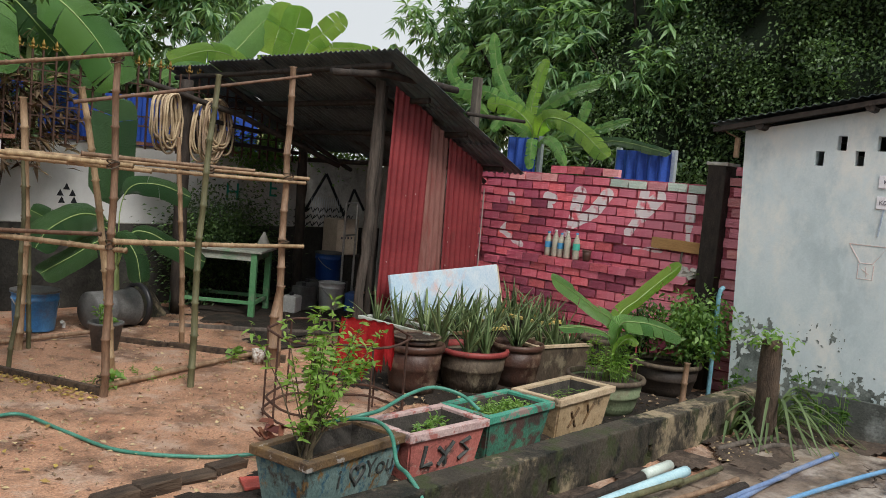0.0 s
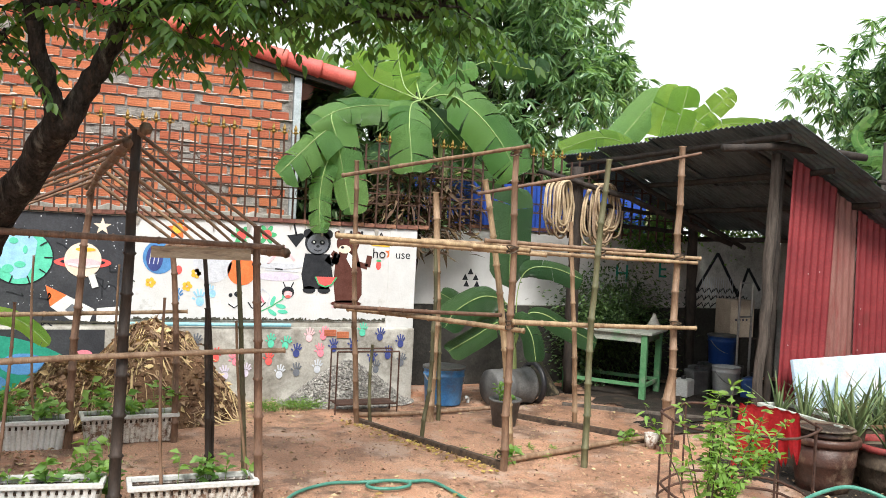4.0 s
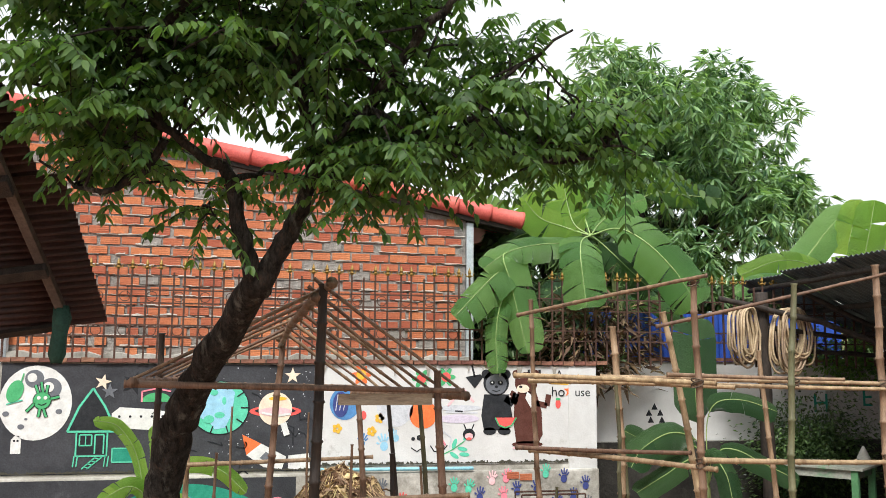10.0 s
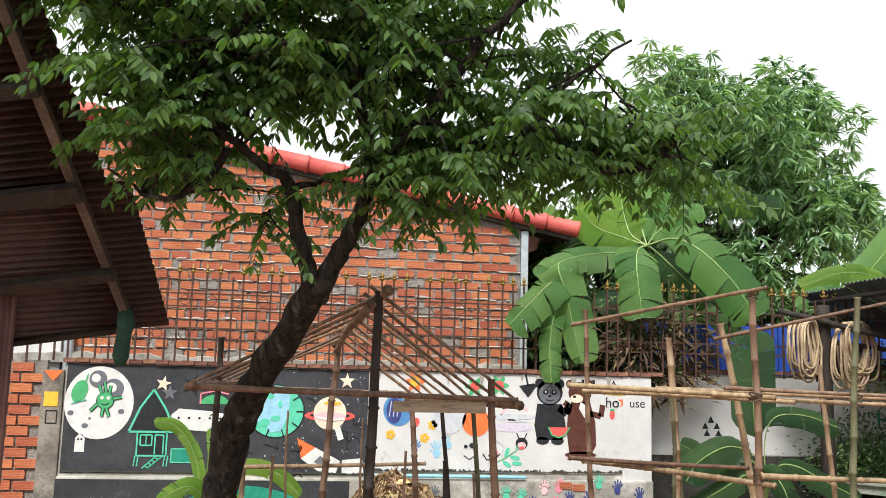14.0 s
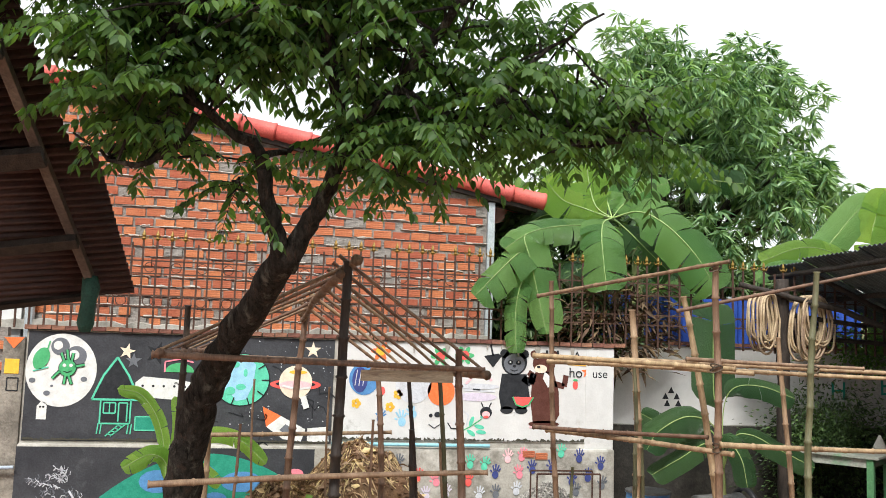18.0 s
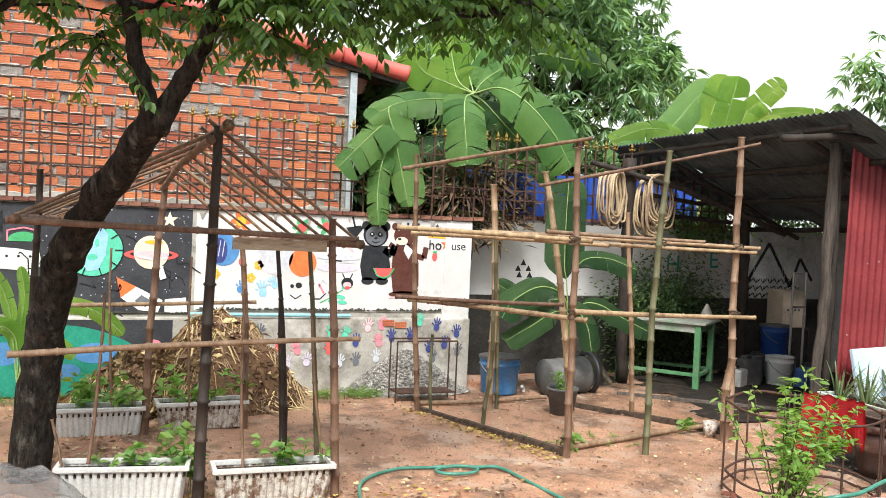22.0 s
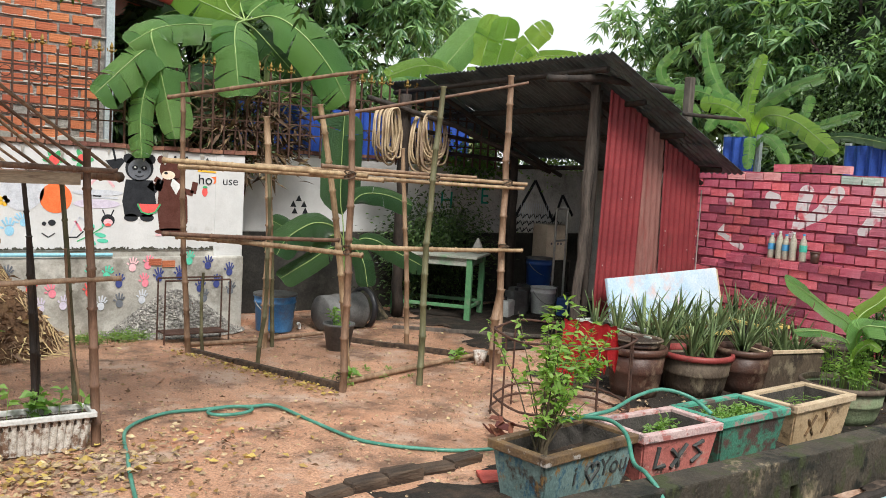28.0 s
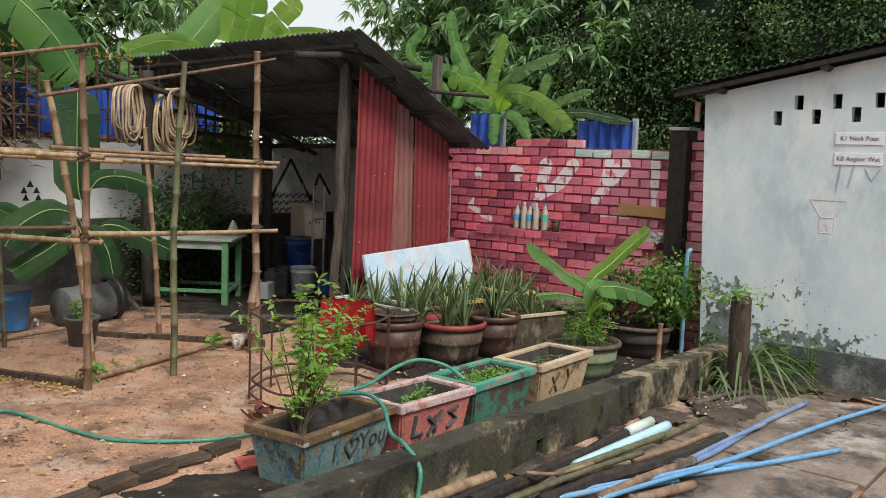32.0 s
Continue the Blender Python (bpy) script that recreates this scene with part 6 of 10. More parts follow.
# ---- banana plants ----
M["banana"] = leaf_mat("banana_leaf", (0.115, 0.29, 0.085), (0.26, 0.48, 0.15), 0.32, 0.36, 2.0, 14.0)
M["banana_lime"] = leaf_mat("young_banana_leaf", (0.20, 0.39, 0.07), (0.35, 0.54, 0.12), 0.36, 0.5, 2.0, 14.0)
# Darker copy of the banana leaf: shade is put into its colour.
M["banana_shaded"] = leaf_mat("shaded_banana_leaf", (0.032, 0.09, 0.034), (0.085, 0.175, 0.066), 0.36, 0.3, 2.0, 14.0)
M["rib"] = surf("pale_leaf_rib", (0.22, 0.34, 0.11), (0.33, 0.44, 0.16), 9, 0.45, 0.05)
M["pseudostem"] = surf("banana_stem", (0.12, 0.16, 0.05), (0.26, 0.28, 0.11), 5, 0.6, 0.3, stretch=(3, 3, 0.5), spots=[(0.13, 0.08, 0.05)], spot_scale=3)


def through_points(pts, n):
    """Points spread evenly along a smooth line through pts."""
    q = [pts[0] * 2 - pts[1]] + list(pts) + [pts[-1] * 2 - pts[-2]]
    fine = []
    for i in range(1, len(q) - 2):
        for k in range(12):
            t = k / 12
            a, b, c, d = q[i - 1], q[i], q[i + 1], q[i + 2]
            fine.append(0.5 * ((2 * b) + (c - a) * t + (2 * a - 5 * b + 4 * c - d) * t * t + (3 * b - a - 3 * c + d) * t ** 3))
    fine.append(q[-2])
    run = [0.0]
    for a, b in zip(fine, fine[1:]):
        run.append(run[-1] + (b - a).length)
    out = []
    j = 0
    for i in range(n + 1):
        want = run[-1] * i / n
        while j < len(run) - 2 and run[j + 1] < want:
            j += 1
        out.append(fine[j].lerp(fine[j + 1], (want - run[j]) / max(1e-6, run[j + 1] - run[j])))
    return out


def banana_leaf(parent, o, rib, width, mat, seed=0, bare=0.15, fold=0.3, tears=6, gap=0.3, off=0.0, face=(-0.35, -0.9, 0.25)):
    """A broad blade along its rib: bare stalk first, both halves folded back, the margin torn into strips that sag apart."""
    r = random.Random(seed)
    n = 44
    pts = through_points([Vector(p) - o for p in rib], n)
    face = Vector(face).normalized()
    i0 = max(1, int(bare * n))
    bm = bmesh.new()
    uvl = bm.loops.layers.uv.new("blade")
    cols = (0.0, 0.2, 0.45, 0.72, 1.0)
    total = sum((b - a).length for a, b in zip(pts, pts[1:]))

    def half(t):
        rise = min(1.0, max(0.0, t) / 0.14) ** 0.6
        tip = math.sqrt(max(0.0, 1 - max(0.0, (t - 0.78) / 0.22) ** 2.4))
        return width * 0.5 * rise * max(tip, 0.02)

    for side in (-1, 1):
        cuts = sorted({i0} | {r.randrange(i0 + 3, n - 1) for _ in range(tears)} | {n})
        own = 1 + side * off
        for a, b in zip(cuts, cuts[1:]):
            lean, sag, curl = r.uniform(-1, 1) * gap, r.uniform(0.0, 0.25), r.uniform(-0.12, 0.12)
            short = r.uniform(0.86, 1.0) if tears > 8 else r.uniform(0.95, 1.0)
            rows = []
            for i in range(a, b + 1):
                t = (i - i0) / (n - i0)
                d = (pts[min(i + 1, n)] - pts[max(i - 1, 0)]).normalized()
                sv = d.cross(face)
                sv = sv.normalized() if sv.length > 0.05 else d.orthogonal().normalized()
                up = sv.cross(d)
                w = half(t) * own * short
                v = (i - a) / max(1, b - a)
                row = []
                for c in cols:
                    x = c * w
                    p = pts[i] + sv * side * x * (1 - 0.2 * fold * c) + up * (0.10 * x * (1 - c) - fold * x * c * 0.8 + curl * x * c + 0.02 * w * math.sin(i * 1.3 + seed) * c)
                    p += d * (x * (0.28 + lean * 0.22) - (v - 0.5) * x * gap * 0.35 * (b - a) / n * 6)
                    p.z -= sag * x * c * 0.6
                    row.append(bm.verts.new(p))
                rows.append(row)
            for i in range(b - a):
                for k in range(4):
                    fc = bm.faces.new((rows[i][k], rows[i][k + 1], rows[i + 1][k + 1], rows[i + 1][k]))
                    for lp, (dk, di) in zip(fc.loops, ((0, 0), (1, 0), (1, 1), (0, 1))):
                        c = cols[k + dk]
                        lp[uvl].uv = (c, ((a + i + di) / n * total - c * width * 0.14) * 3.0)
    leaf = part("leaf", bm, M[mat], parent, "", True)
    rb_ = bmesh.new()
    tube(rb_, [p + face * 0.004 for p in pts], [(0.012 * width + 0.003) * (1 - 0.8 * i / n) + 0.0015 for i in range(n + 1)], 6)
    part("rib", rb_, M["rib"], leaf, "", True)
    return leaf


def banana(at, label, stem_h, stem_r, leaves, group="banana plants"):
    b = thing("banana_plant", at, label, "banana plant", group)
    o = Vector(at)
    bm = bmesh.new()
    tube(bm, [(0, 0, -0.02), (0.01, 0, stem_h * 0.5), (0.0, 0.01, stem_h)], [stem_r, stem_r * 0.85, stem_r * 0.6], 10)
    part("stem", bm, M["pseudostem"], b, "", True)
    for spec in leaves:
        banana_leaf(b, o, **spec)
    return b


banana((4.0, 10.05, 0), "tall banana plant behind the wall, leaves drooping over the fence", 3.25, 0.1, [
    dict(rib=((3.65, 10.00, 3.39), (3.39, 9.60, 3.27), (3.24, 9.25, 3.05), (3.23, 9.16, 2.80), (3.25, 9.10, 2.47)), width=0.52, mat="banana", seed=1, bare=0.16),
    dict(rib=((3.65, 10.00, 3.39), (3.27, 9.80, 3.27), (2.80, 9.45, 3.18), (2.41, 9.20, 3.06), (2.10, 9.12, 2.86)), width=0.39, mat="banana", seed=2, bare=0.12, fold=0.5),
    dict(rib=((2.85, 9.60, 3.20), (2.36, 9.20, 3.05), (2.40, 9.12, 2.73), (2.49, 9.10, 2.34), (2.57, 9.06, 1.97)), width=0.38, mat="banana", seed=3, bare=0.2, off=-0.3),
    dict(rib=((2.79, 9.60, 3.14), (2.29, 9.15, 2.84), (2.07, 9.10, 2.64), (1.78, 9.05, 2.34)), width=0.39, mat="banana", gap=0.4, seed=4, bare=0.15, off=-0.25, tears=7),
    dict(rib=((2.63, 9.50, 2.93), (2.31, 9.15, 2.51), (2.24, 9.12, 2.15), (2.25, 9.08, 1.76)), width=0.27, mat="banana", seed=5, bare=0.15, tears=16, gap=0.5),
    dict(rib=((3.65, 10.00, 3.39), (3.86, 9.70, 3.44), (4.03, 9.35, 3.26), (4.31, 9.18, 2.92), (4.54, 9.10, 2.52)), width=0.60, mat="banana", seed=6, bare=0.12),
    dict(rib=((4.08, 10.20, 3.71), (4.52, 10.10, 3.97), (4.90, 10.00, 3.94), (5.35, 9.95, 3.91)), width=0.35, mat="banana_shaded", seed=7, bare=0.3, face=(-0.35, -0.9, -0.3)),
    dict(rib=((3.65, 10.00, 3.39), (3.49, 10.10, 3.53), (3.44, 10.20, 3.78), (3.42, 10.30, 4.11)), width=0.53, mat="banana_lime", seed=8, bare=0.1),
    dict(rib=((3.65, 10.00, 3.39), (3.66, 10.20, 3.70), (3.84, 10.30, 3.97), (3.98, 10.30, 4.16)), width=0.42, mat="banana", seed=9, bare=0.15),
    dict(rib=((3.65, 10.00, 3.39), (3.83, 10.10, 3.58), (4.10, 10.10, 3.77), (4.37, 10.00, 3.87)), width=0.32, mat="banana", seed=10, bare=0.12, tears=9),
    dict(rib=((3.65, 10.00, 3.39), (3.36, 10.15, 3.51), (3.08, 10.20, 3.62), (2.87, 10.25, 3.88)), width=0.45, mat="banana_lime", seed=11, bare=0.2),
    dict(rib=((3.65, 10.00, 3.39), (3.35, 10.30, 3.42), (2.98, 10.40, 3.45), (2.66, 10.40, 3.28)), width=0.36, mat="banana_shaded", seed=12, bare=0.2),
    dict(rib=((3.65, 10.00, 3.39), (3.80, 9.95, 3.27), (4.01, 9.80, 3.01), (4.31, 9.75, 2.72)), width=0.42, mat="banana_shaded", seed=14, bare=0.15),
    dict(rib=((3.19, 10.60, 3.57), (2.77, 10.60, 3.70), (2.47, 10.60, 3.90), (2.23, 10.60, 4.15)), width=0.36, mat="banana", seed=15, bare=0.2, tears=9),
])
banana((4.35, 10.5, 0), "banana plant with shaded leaves behind the fence", 2.3, 0.08, [
    dict(rib=((4.22, 10.45, 2.07), (4.26, 10.30, 2.56), (4.40, 10.00, 2.61), (4.53, 9.70, 2.43), (4.68, 9.60, 2.26)), width=0.24, mat="banana", seed=21, bare=0.35, tears=9),
    dict(rib=((4.22, 10.45, 2.07), (3.97, 10.50, 2.63), (3.57, 10.50, 2.85), (3.17, 10.40, 2.64)), width=0.40, mat="banana_shaded", seed=22, bare=0.2),
    dict(rib=((4.22, 10.45, 2.07), (3.94, 10.30, 2.34), (3.55, 10.20, 2.45), (3.23, 10.10, 2.22)), width=0.31, mat="banana_shaded", seed=23, bare=0.2),
    dict(rib=((4.22, 10.45, 2.07), (4.49, 10.60, 2.67), (4.84, 10.70, 3.08), (5.22, 10.80, 3.19)), width=0.37, mat="banana_shaded", seed=24, bare=0.2),
])
banana((7.75, 11.05, 0), "bright young banana leaves rising behind the shed roof", 2.6, 0.1, [
    dict(rib=((8.08, 11.00, 2.78), (7.28, 10.90, 3.20), (6.68, 10.80, 3.27), (6.01, 10.70, 3.04)), width=0.35, mat="banana_lime", seed=31, bare=0.3),
    dict(rib=((8.08, 11.00, 2.78), (7.21, 11.00, 3.17), (7.49, 11.10, 3.61), (8.07, 11.20, 4.15)), width=0.51, mat="banana", seed=32, bare=0.25, tears=3),
    dict(rib=((8.08, 11.00, 2.78), (7.88, 11.00, 3.39), (7.94, 11.00, 3.77), (8.11, 11.00, 4.21)), width=0.48, mat="banana_lime", seed=33, bare=0.25, tears=3),
    dict(rib=((8.08, 11.00, 2.78), (8.05, 10.90, 3.36), (8.08, 10.80, 3.76), (8.18, 10.80, 4.17)), width=0.49, mat="banana_lime", seed=34, bare=0.25, tears=2),
    dict(rib=((8.08, 11.00, 2.78), (8.49, 11.00, 3.61), (8.80, 11.00, 3.89), (9.19, 11.00, 4.24)), width=0.39, mat="banana_lime", seed=35, bare=0.25, tears=8),
    dict(rib=((8.08, 11.00, 2.78), (8.73, 11.00, 3.54), (9.34, 11.00, 3.74), (10.10, 11.00, 3.77)), width=0.29, mat="banana_lime", seed=36, bare=0.25),
    dict(rib=((8.08, 11.00, 2.78), (6.94, 10.80, 2.98), (6.25, 10.60, 2.99), (5.75, 10.40, 2.76)), width=0.24, mat="banana", seed=37, bare=0.25),
])
banana((9.6, 7.6, 0), "banana plant with torn arching leaves behind the red wall", 2.2, 0.09, [
    dict(rib=((9.60, 7.36, 2.33), (9.40, 7.31, 2.62), (9.30, 7.58, 2.84), (9.20, 7.92, 2.89)), width=0.25, mat="banana_lime", face=(-0.8, -0.55, 0.2), seed=41, bare=0.15, tears=18, gap=0.55),
    dict(rib=((9.60, 7.36, 2.33), (9.50, 7.47, 2.68), (9.40, 8.03, 3.04), (9.30, 8.73, 3.09)), width=0.24, mat="banana", face=(-0.8, -0.55, 0.2), seed=42, bare=0.2, tears=18, gap=0.55),
    dict(rib=((9.60, 7.36, 2.33), (9.60, 7.88, 3.03), (9.70, 8.21, 3.44), (9.70, 8.33, 3.94)), width=0.19, mat="banana", face=(-0.8, -0.55, 0.2), seed=43, bare=0.3, tears=18, gap=0.55),
    dict(rib=((9.60, 7.36, 2.33), (9.60, 8.26, 2.79), (9.60, 8.98, 3.36), (9.60, 8.69, 3.74)), width=0.18, mat="banana", face=(-0.8, -0.55, 0.2), seed=44, bare=0.4, tears=18, gap=0.55),
    dict(rib=((9.60, 7.36, 2.33), (9.50, 7.39, 2.79), (9.50, 7.32, 3.17), (9.50, 7.21, 3.51)), width=0.18, mat="banana_lime", face=(-0.8, -0.55, 0.2), seed=45, bare=0.2, tears=18, gap=0.55),
    dict(rib=((9.60, 7.36, 2.33), (9.40, 7.17, 2.75), (9.30, 6.72, 3.01), (9.30, 6.20, 3.15)), width=0.18, mat="banana", face=(-0.8, -0.55, 0.2), seed=46, bare=0.25, tears=18, gap=0.55),
    dict(rib=((9.60, 7.36, 2.33), (9.20, 6.92, 2.68), (9.10, 6.41, 2.61), (9.00, 5.81, 2.23)), width=0.28, mat="banana_lime", face=(-0.8, -0.55, 0.2), seed=47, bare=0.12, tears=18, gap=0.55),
    dict(rib=((9.60, 7.36, 2.33), (9.50, 6.89, 2.54), (9.50, 6.60, 2.70), (9.50, 6.49, 2.96)), width=0.16, mat="banana", face=(-0.8, -0.55, 0.2), seed=48, bare=0.25, tears=18, gap=0.55),
    dict(rib=((9.60, 7.36, 2.33), (9.40, 6.73, 2.50), (9.40, 6.23, 2.60), (9.40, 5.78, 2.73)), width=0.14, mat="banana", face=(-0.8, -0.55, 0.2), seed=49, bare=0.3, tears=18, gap=0.55),
    dict(rib=((9.60, 7.36, 2.33), (9.40, 6.63, 2.35), (9.30, 5.91, 2.45), (9.30, 5.15, 2.33)), width=0.14, mat="banana_shaded", face=(-0.8, -0.55, 0.2), seed=50, bare=0.3, tears=18, gap=0.55),
    dict(rib=((9.60, 7.36, 2.33), (9.00, 6.95, 2.42), (8.90, 6.88, 2.24), (8.90, 6.89, 2.02)), width=0.16, mat="banana", face=(-0.8, -0.55, 0.2), seed=51, bare=0.1, tears=18, gap=0.55),
    dict(rib=((9.60, 7.36, 2.33), (9.00, 6.75, 2.43), (8.90, 6.49, 2.31), (8.90, 6.34, 2.08)), width=0.16, mat="banana", face=(-0.8, -0.55, 0.2), seed=52, bare=0.1, tears=18, gap=0.55),
    dict(rib=((9.60, 7.36, 2.33), (9.30, 7.35, 2.55), (9.10, 7.54, 2.66), (9.00, 7.63, 2.50)), width=0.17, mat="banana", face=(-0.8, -0.55, 0.2), seed=53, bare=0.15, tears=18, gap=0.55),
    dict(rib=((9.60, 7.36, 2.33), (9.70, 7.74, 2.89), (9.80, 8.28, 3.29), (9.80, 8.04, 3.45)), width=0.20, mat="banana", face=(-0.8, -0.55, 0.2), seed=54, bare=0.3, tears=18, gap=0.55),
])
banana((4.35, 8.65, 0), "young banana plant growing against the wall", 0.75, 0.055, [
    dict(rib=((4.40, 8.65, 0.15), (4.31, 8.65, 1.15), (4.25, 8.62, 1.40), (4.23, 8.60, 1.89), (4.24, 8.60, 2.36)), width=0.48, mat="banana_shaded", seed=61, bare=0.5, tears=1, gap=0.1),
    dict(rib=((4.35, 8.60, 0.66), (4.29, 8.50, 1.23), (4.35, 8.40, 1.48), (4.60, 8.30, 1.51), (4.91, 8.20, 1.40)), width=0.28, mat="banana_shaded", seed=62, bare=0.5, face=(-0.2, -0.75, 0.6), tears=1, gap=0.1),
    dict(rib=((4.32, 8.60, 0.66), (4.20, 8.50, 1.07), (3.86, 8.40, 1.19), (3.50, 8.30, 1.05), (3.33, 8.20, 0.88)), width=0.37, mat="banana_shaded", seed=63, bare=0.35, face=(-0.2, -0.8, 0.5), tears=1, gap=0.1),
    dict(rib=((4.35, 8.60, 0.66), (4.41, 8.50, 0.98), (4.56, 8.40, 1.01), (4.78, 8.30, 0.89), (5.12, 8.20, 0.72)), width=0.27, mat="banana_shaded", seed=64, bare=0.3, face=(-0.2, -0.75, 0.6), tears=1, gap=0.1),
    dict(rib=((4.35, 8.60, 0.66), (4.29, 8.40, 0.93), (4.35, 8.25, 0.80), (4.39, 8.20, 0.53)), width=0.24, mat="banana_shaded", seed=65, bare=0.3, tears=1, gap=0.1),
    dict(rib=((4.32, 8.60, 0.66), (4.14, 8.50, 0.92), (3.76, 8.40, 0.77), (3.43, 8.30, 0.63)), width=0.26, mat="banana_shaded", seed=66, bare=0.3, face=(-0.2, -0.75, 0.6), tears=1, gap=0.1),
    dict(rib=((4.32, 8.60, 0.66), (4.27, 8.70, 1.02), (3.96, 8.70, 0.98), (3.48, 8.70, 1.19)), width=0.25, mat="banana_shaded", seed=67, bare=0.3, tears=1, gap=0.1),
])
banana((-1.08, 8.6, 0), "small lime-green banana plant before the mural", 0.5, 0.045, [
    dict(rib=((-1.13, 8.60, 0.22), (-1.22, 8.60, 0.93), (-1.40, 8.55, 1.27), (-1.62, 8.50, 1.34)), width=0.14, mat="banana_lime", seed=81, bare=0.4, tears=3),
    dict(rib=((-1.13, 8.60, 0.22), (-1.03, 8.60, 0.83), (-0.77, 8.50, 0.95), (-0.50, 8.40, 0.90), (-0.27, 8.30, 0.71)), width=0.16, mat="banana_lime", seed=82, bare=0.35, tears=3),
    dict(rib=((-1.13, 8.60, 0.22), (-1.15, 8.60, 0.62), (-1.29, 8.50, 0.76), (-1.52, 8.40, 0.65)), width=0.20, mat="banana_lime", seed=83, bare=0.25, tears=3),
    dict(rib=((-1.13, 8.60, 0.22), (-1.06, 8.50, 0.49), (-0.87, 8.40, 0.65), (-0.66, 8.30, 0.52)), width=0.14, mat="banana_lime", seed=84, bare=0.3, tears=3),
    dict(rib=((-1.13, 8.60, 0.22), (-1.12, 8.70, 0.71), (-1.10, 8.70, 1.02), (-1.14, 8.70, 1.27)), width=0.12, mat="banana_lime", seed=85, bare=0.3, tears=2),
])


# ---- mango trees and the vine-covered wood ----
def rosette_tree(name, at, label, centre, radii, count, seed, leaf, size, mat):
    r = np.random.default_rng(seed)
    t = thing(name, at, label, "tree")
    o = np.array(at)
    c = np.array(centre)
    bm = bmesh.new()
    tube(bm, [Vector((0, 0, -0.1)), Vector((0.1, 0, 1.2)), Vector(c - o) * 0.75], [0.22, 0.17, 0.1], 10)
    ends = []
    for k in range(16):
        u = r.normal(size=3)
        u /= np.linalg.norm(u)
        e = c - o + u * np.array(radii) * 0.75
        ends.append(e)
        tube(bm, [Vector(c - o) * 0.6, Vector((Vector(c - o) * 0.6).lerp(Vector(e), 0.6)) + Vector((0, 0, 0.15)), Vector(e)], [0.07, 0.045, 0.015], 6)
    part("trunk", bm, M["bark"], t, "", True)
    # lumpy crown: rosettes set on the skins of many clumps
    u = r.normal(size=(70, 3))
    u /= np.linalg.norm(u, axis=1, keepdims=True)
    clumps = c + u * np.array(radii) * r.uniform(0.35, 0.95, (70, 1))
    v = r.normal(size=(count, 3))
    v /= np.linalg.norm(v, axis=1, keepdims=True)
    pts = clumps[r.integers(0, 70, count)] + v * r.uniform(0.35, 0.8, (count, 1)) * (min(radii) / 2.2)
    per = 11
    pos = np.repeat(pts, per, axis=0) - o
    ang = r.uniform(0, math.tau, count * per)
    d = np.stack([np.cos(ang), np.sin(ang), r.uniform(-1.5, 0.05, count * per)], 1) + np.repeat(v, per, axis=0) * 0.5
    leaf_cloud("crown", pos, d, size, leaf, M[mat], t, r)
    return t


rosette_tree("mango_tree", (6.6, 14.5, 0), "tall mango tree with drooping long leaves", (6.7, 14.6, 5.0), (3.0, 1.9, 2.5), 3300, 4, 0.055, 0.26, "leaf_mango")
rosette_tree("mango_tree", (14.2, 11.2, 0), "mango tree with dense glossy leaves behind the shed", (14.4, 11.2, 4.4), (2.2, 2.5, 2.4), 3000, 5, 0.06, 0.28, "leaf_mango")
rosette_tree("mango_tree", (13.6, 7.4, 0), "dark mango tree behind the red wall", (13.4, 8.2, 3.6), (1.8, 2.4, 2.6), 2600, 6, 0.06, 0.27, "leaf_mango")

wood = thing("vine_covered_trees", (12.8, 3.5, 0), "dark wall of trees smothered in small-leaved vines", "trees", kind="stuff")
gvs, gfs = [], []
ny, nz = 60, 40


def wood_x(y, z):
    return 0.9 * noise.noise((y * 0.45, z * 0.45, 2.0)) + 0.45 * noise.noise((y * 1.3, z * 1.2, 7.0)) + 0.03 * (z - 3) ** 2


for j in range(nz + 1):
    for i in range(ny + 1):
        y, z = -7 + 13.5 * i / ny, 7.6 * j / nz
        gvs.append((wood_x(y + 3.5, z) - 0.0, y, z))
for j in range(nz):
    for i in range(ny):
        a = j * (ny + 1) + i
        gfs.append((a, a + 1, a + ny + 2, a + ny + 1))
# Near-black sheet added behind the leaves; its colour stands for deep shade.
raw("trunks_and_shade", gvs, gfs, surf("foliage_shade", (0.006, 0.012, 0.005), (0.018, 0.032, 0.012), 6, 0.9, 0.6), wood, True)
rg = np.random.default_rng(8)
n = 190000
yy, zz = rg.uniform(-6.8, 6.4, n), rg.uniform(0.8, 7.5, n)
dens = np.array([noise.noise((a * 1.1, b * 1.1, 11.0)) for a, b in zip(yy, zz)])
keep = dens > rg.uniform(-0.5, 0.25, n)
yy, zz = yy[keep], zz[keep]
xx = np.array([wood_x(a + 3.5, b) for a, b in zip(yy, zz)]) - rg.uniform(0.0, 0.4, len(yy))
d = np.stack([rg.uniform(-1.0, 0.0, len(yy)), rg.normal(size=len(yy)) * 0.7, rg.uniform(-1.0, 0.2, len(yy))], 1)
leaf_cloud("vine_leaves", np.stack([xx, yy, zz], 1), d, 0.07, 0.046, M["leaf_dark"], wood, rg)
rosette_tree("scrub_bush", (5.0, 12.0, 0), "dense dark bushes behind the iron fence", (5.2, 12.2, 1.9), (2.9, 0.8, 1.5), 1500, 12, 0.06, 0.2, "leaf_dark")
rosette_tree("scrub_bush", (3.9, 11.6, 0), "dense dark scrub behind the banana plants", (3.9, 11.6, 2.9), (1.3, 0.6, 1.3), 1100, 16, 0.07, 0.22, "leaf_dark")
rosette_tree("scrub_bush", (2.9, 12.3, 0), "dark leafy scrub behind the iron fence", (2.9, 12.3, 1.9), (1.2, 0.7, 1.4), 900, 13, 0.06, 0.2, "leaf_dark")
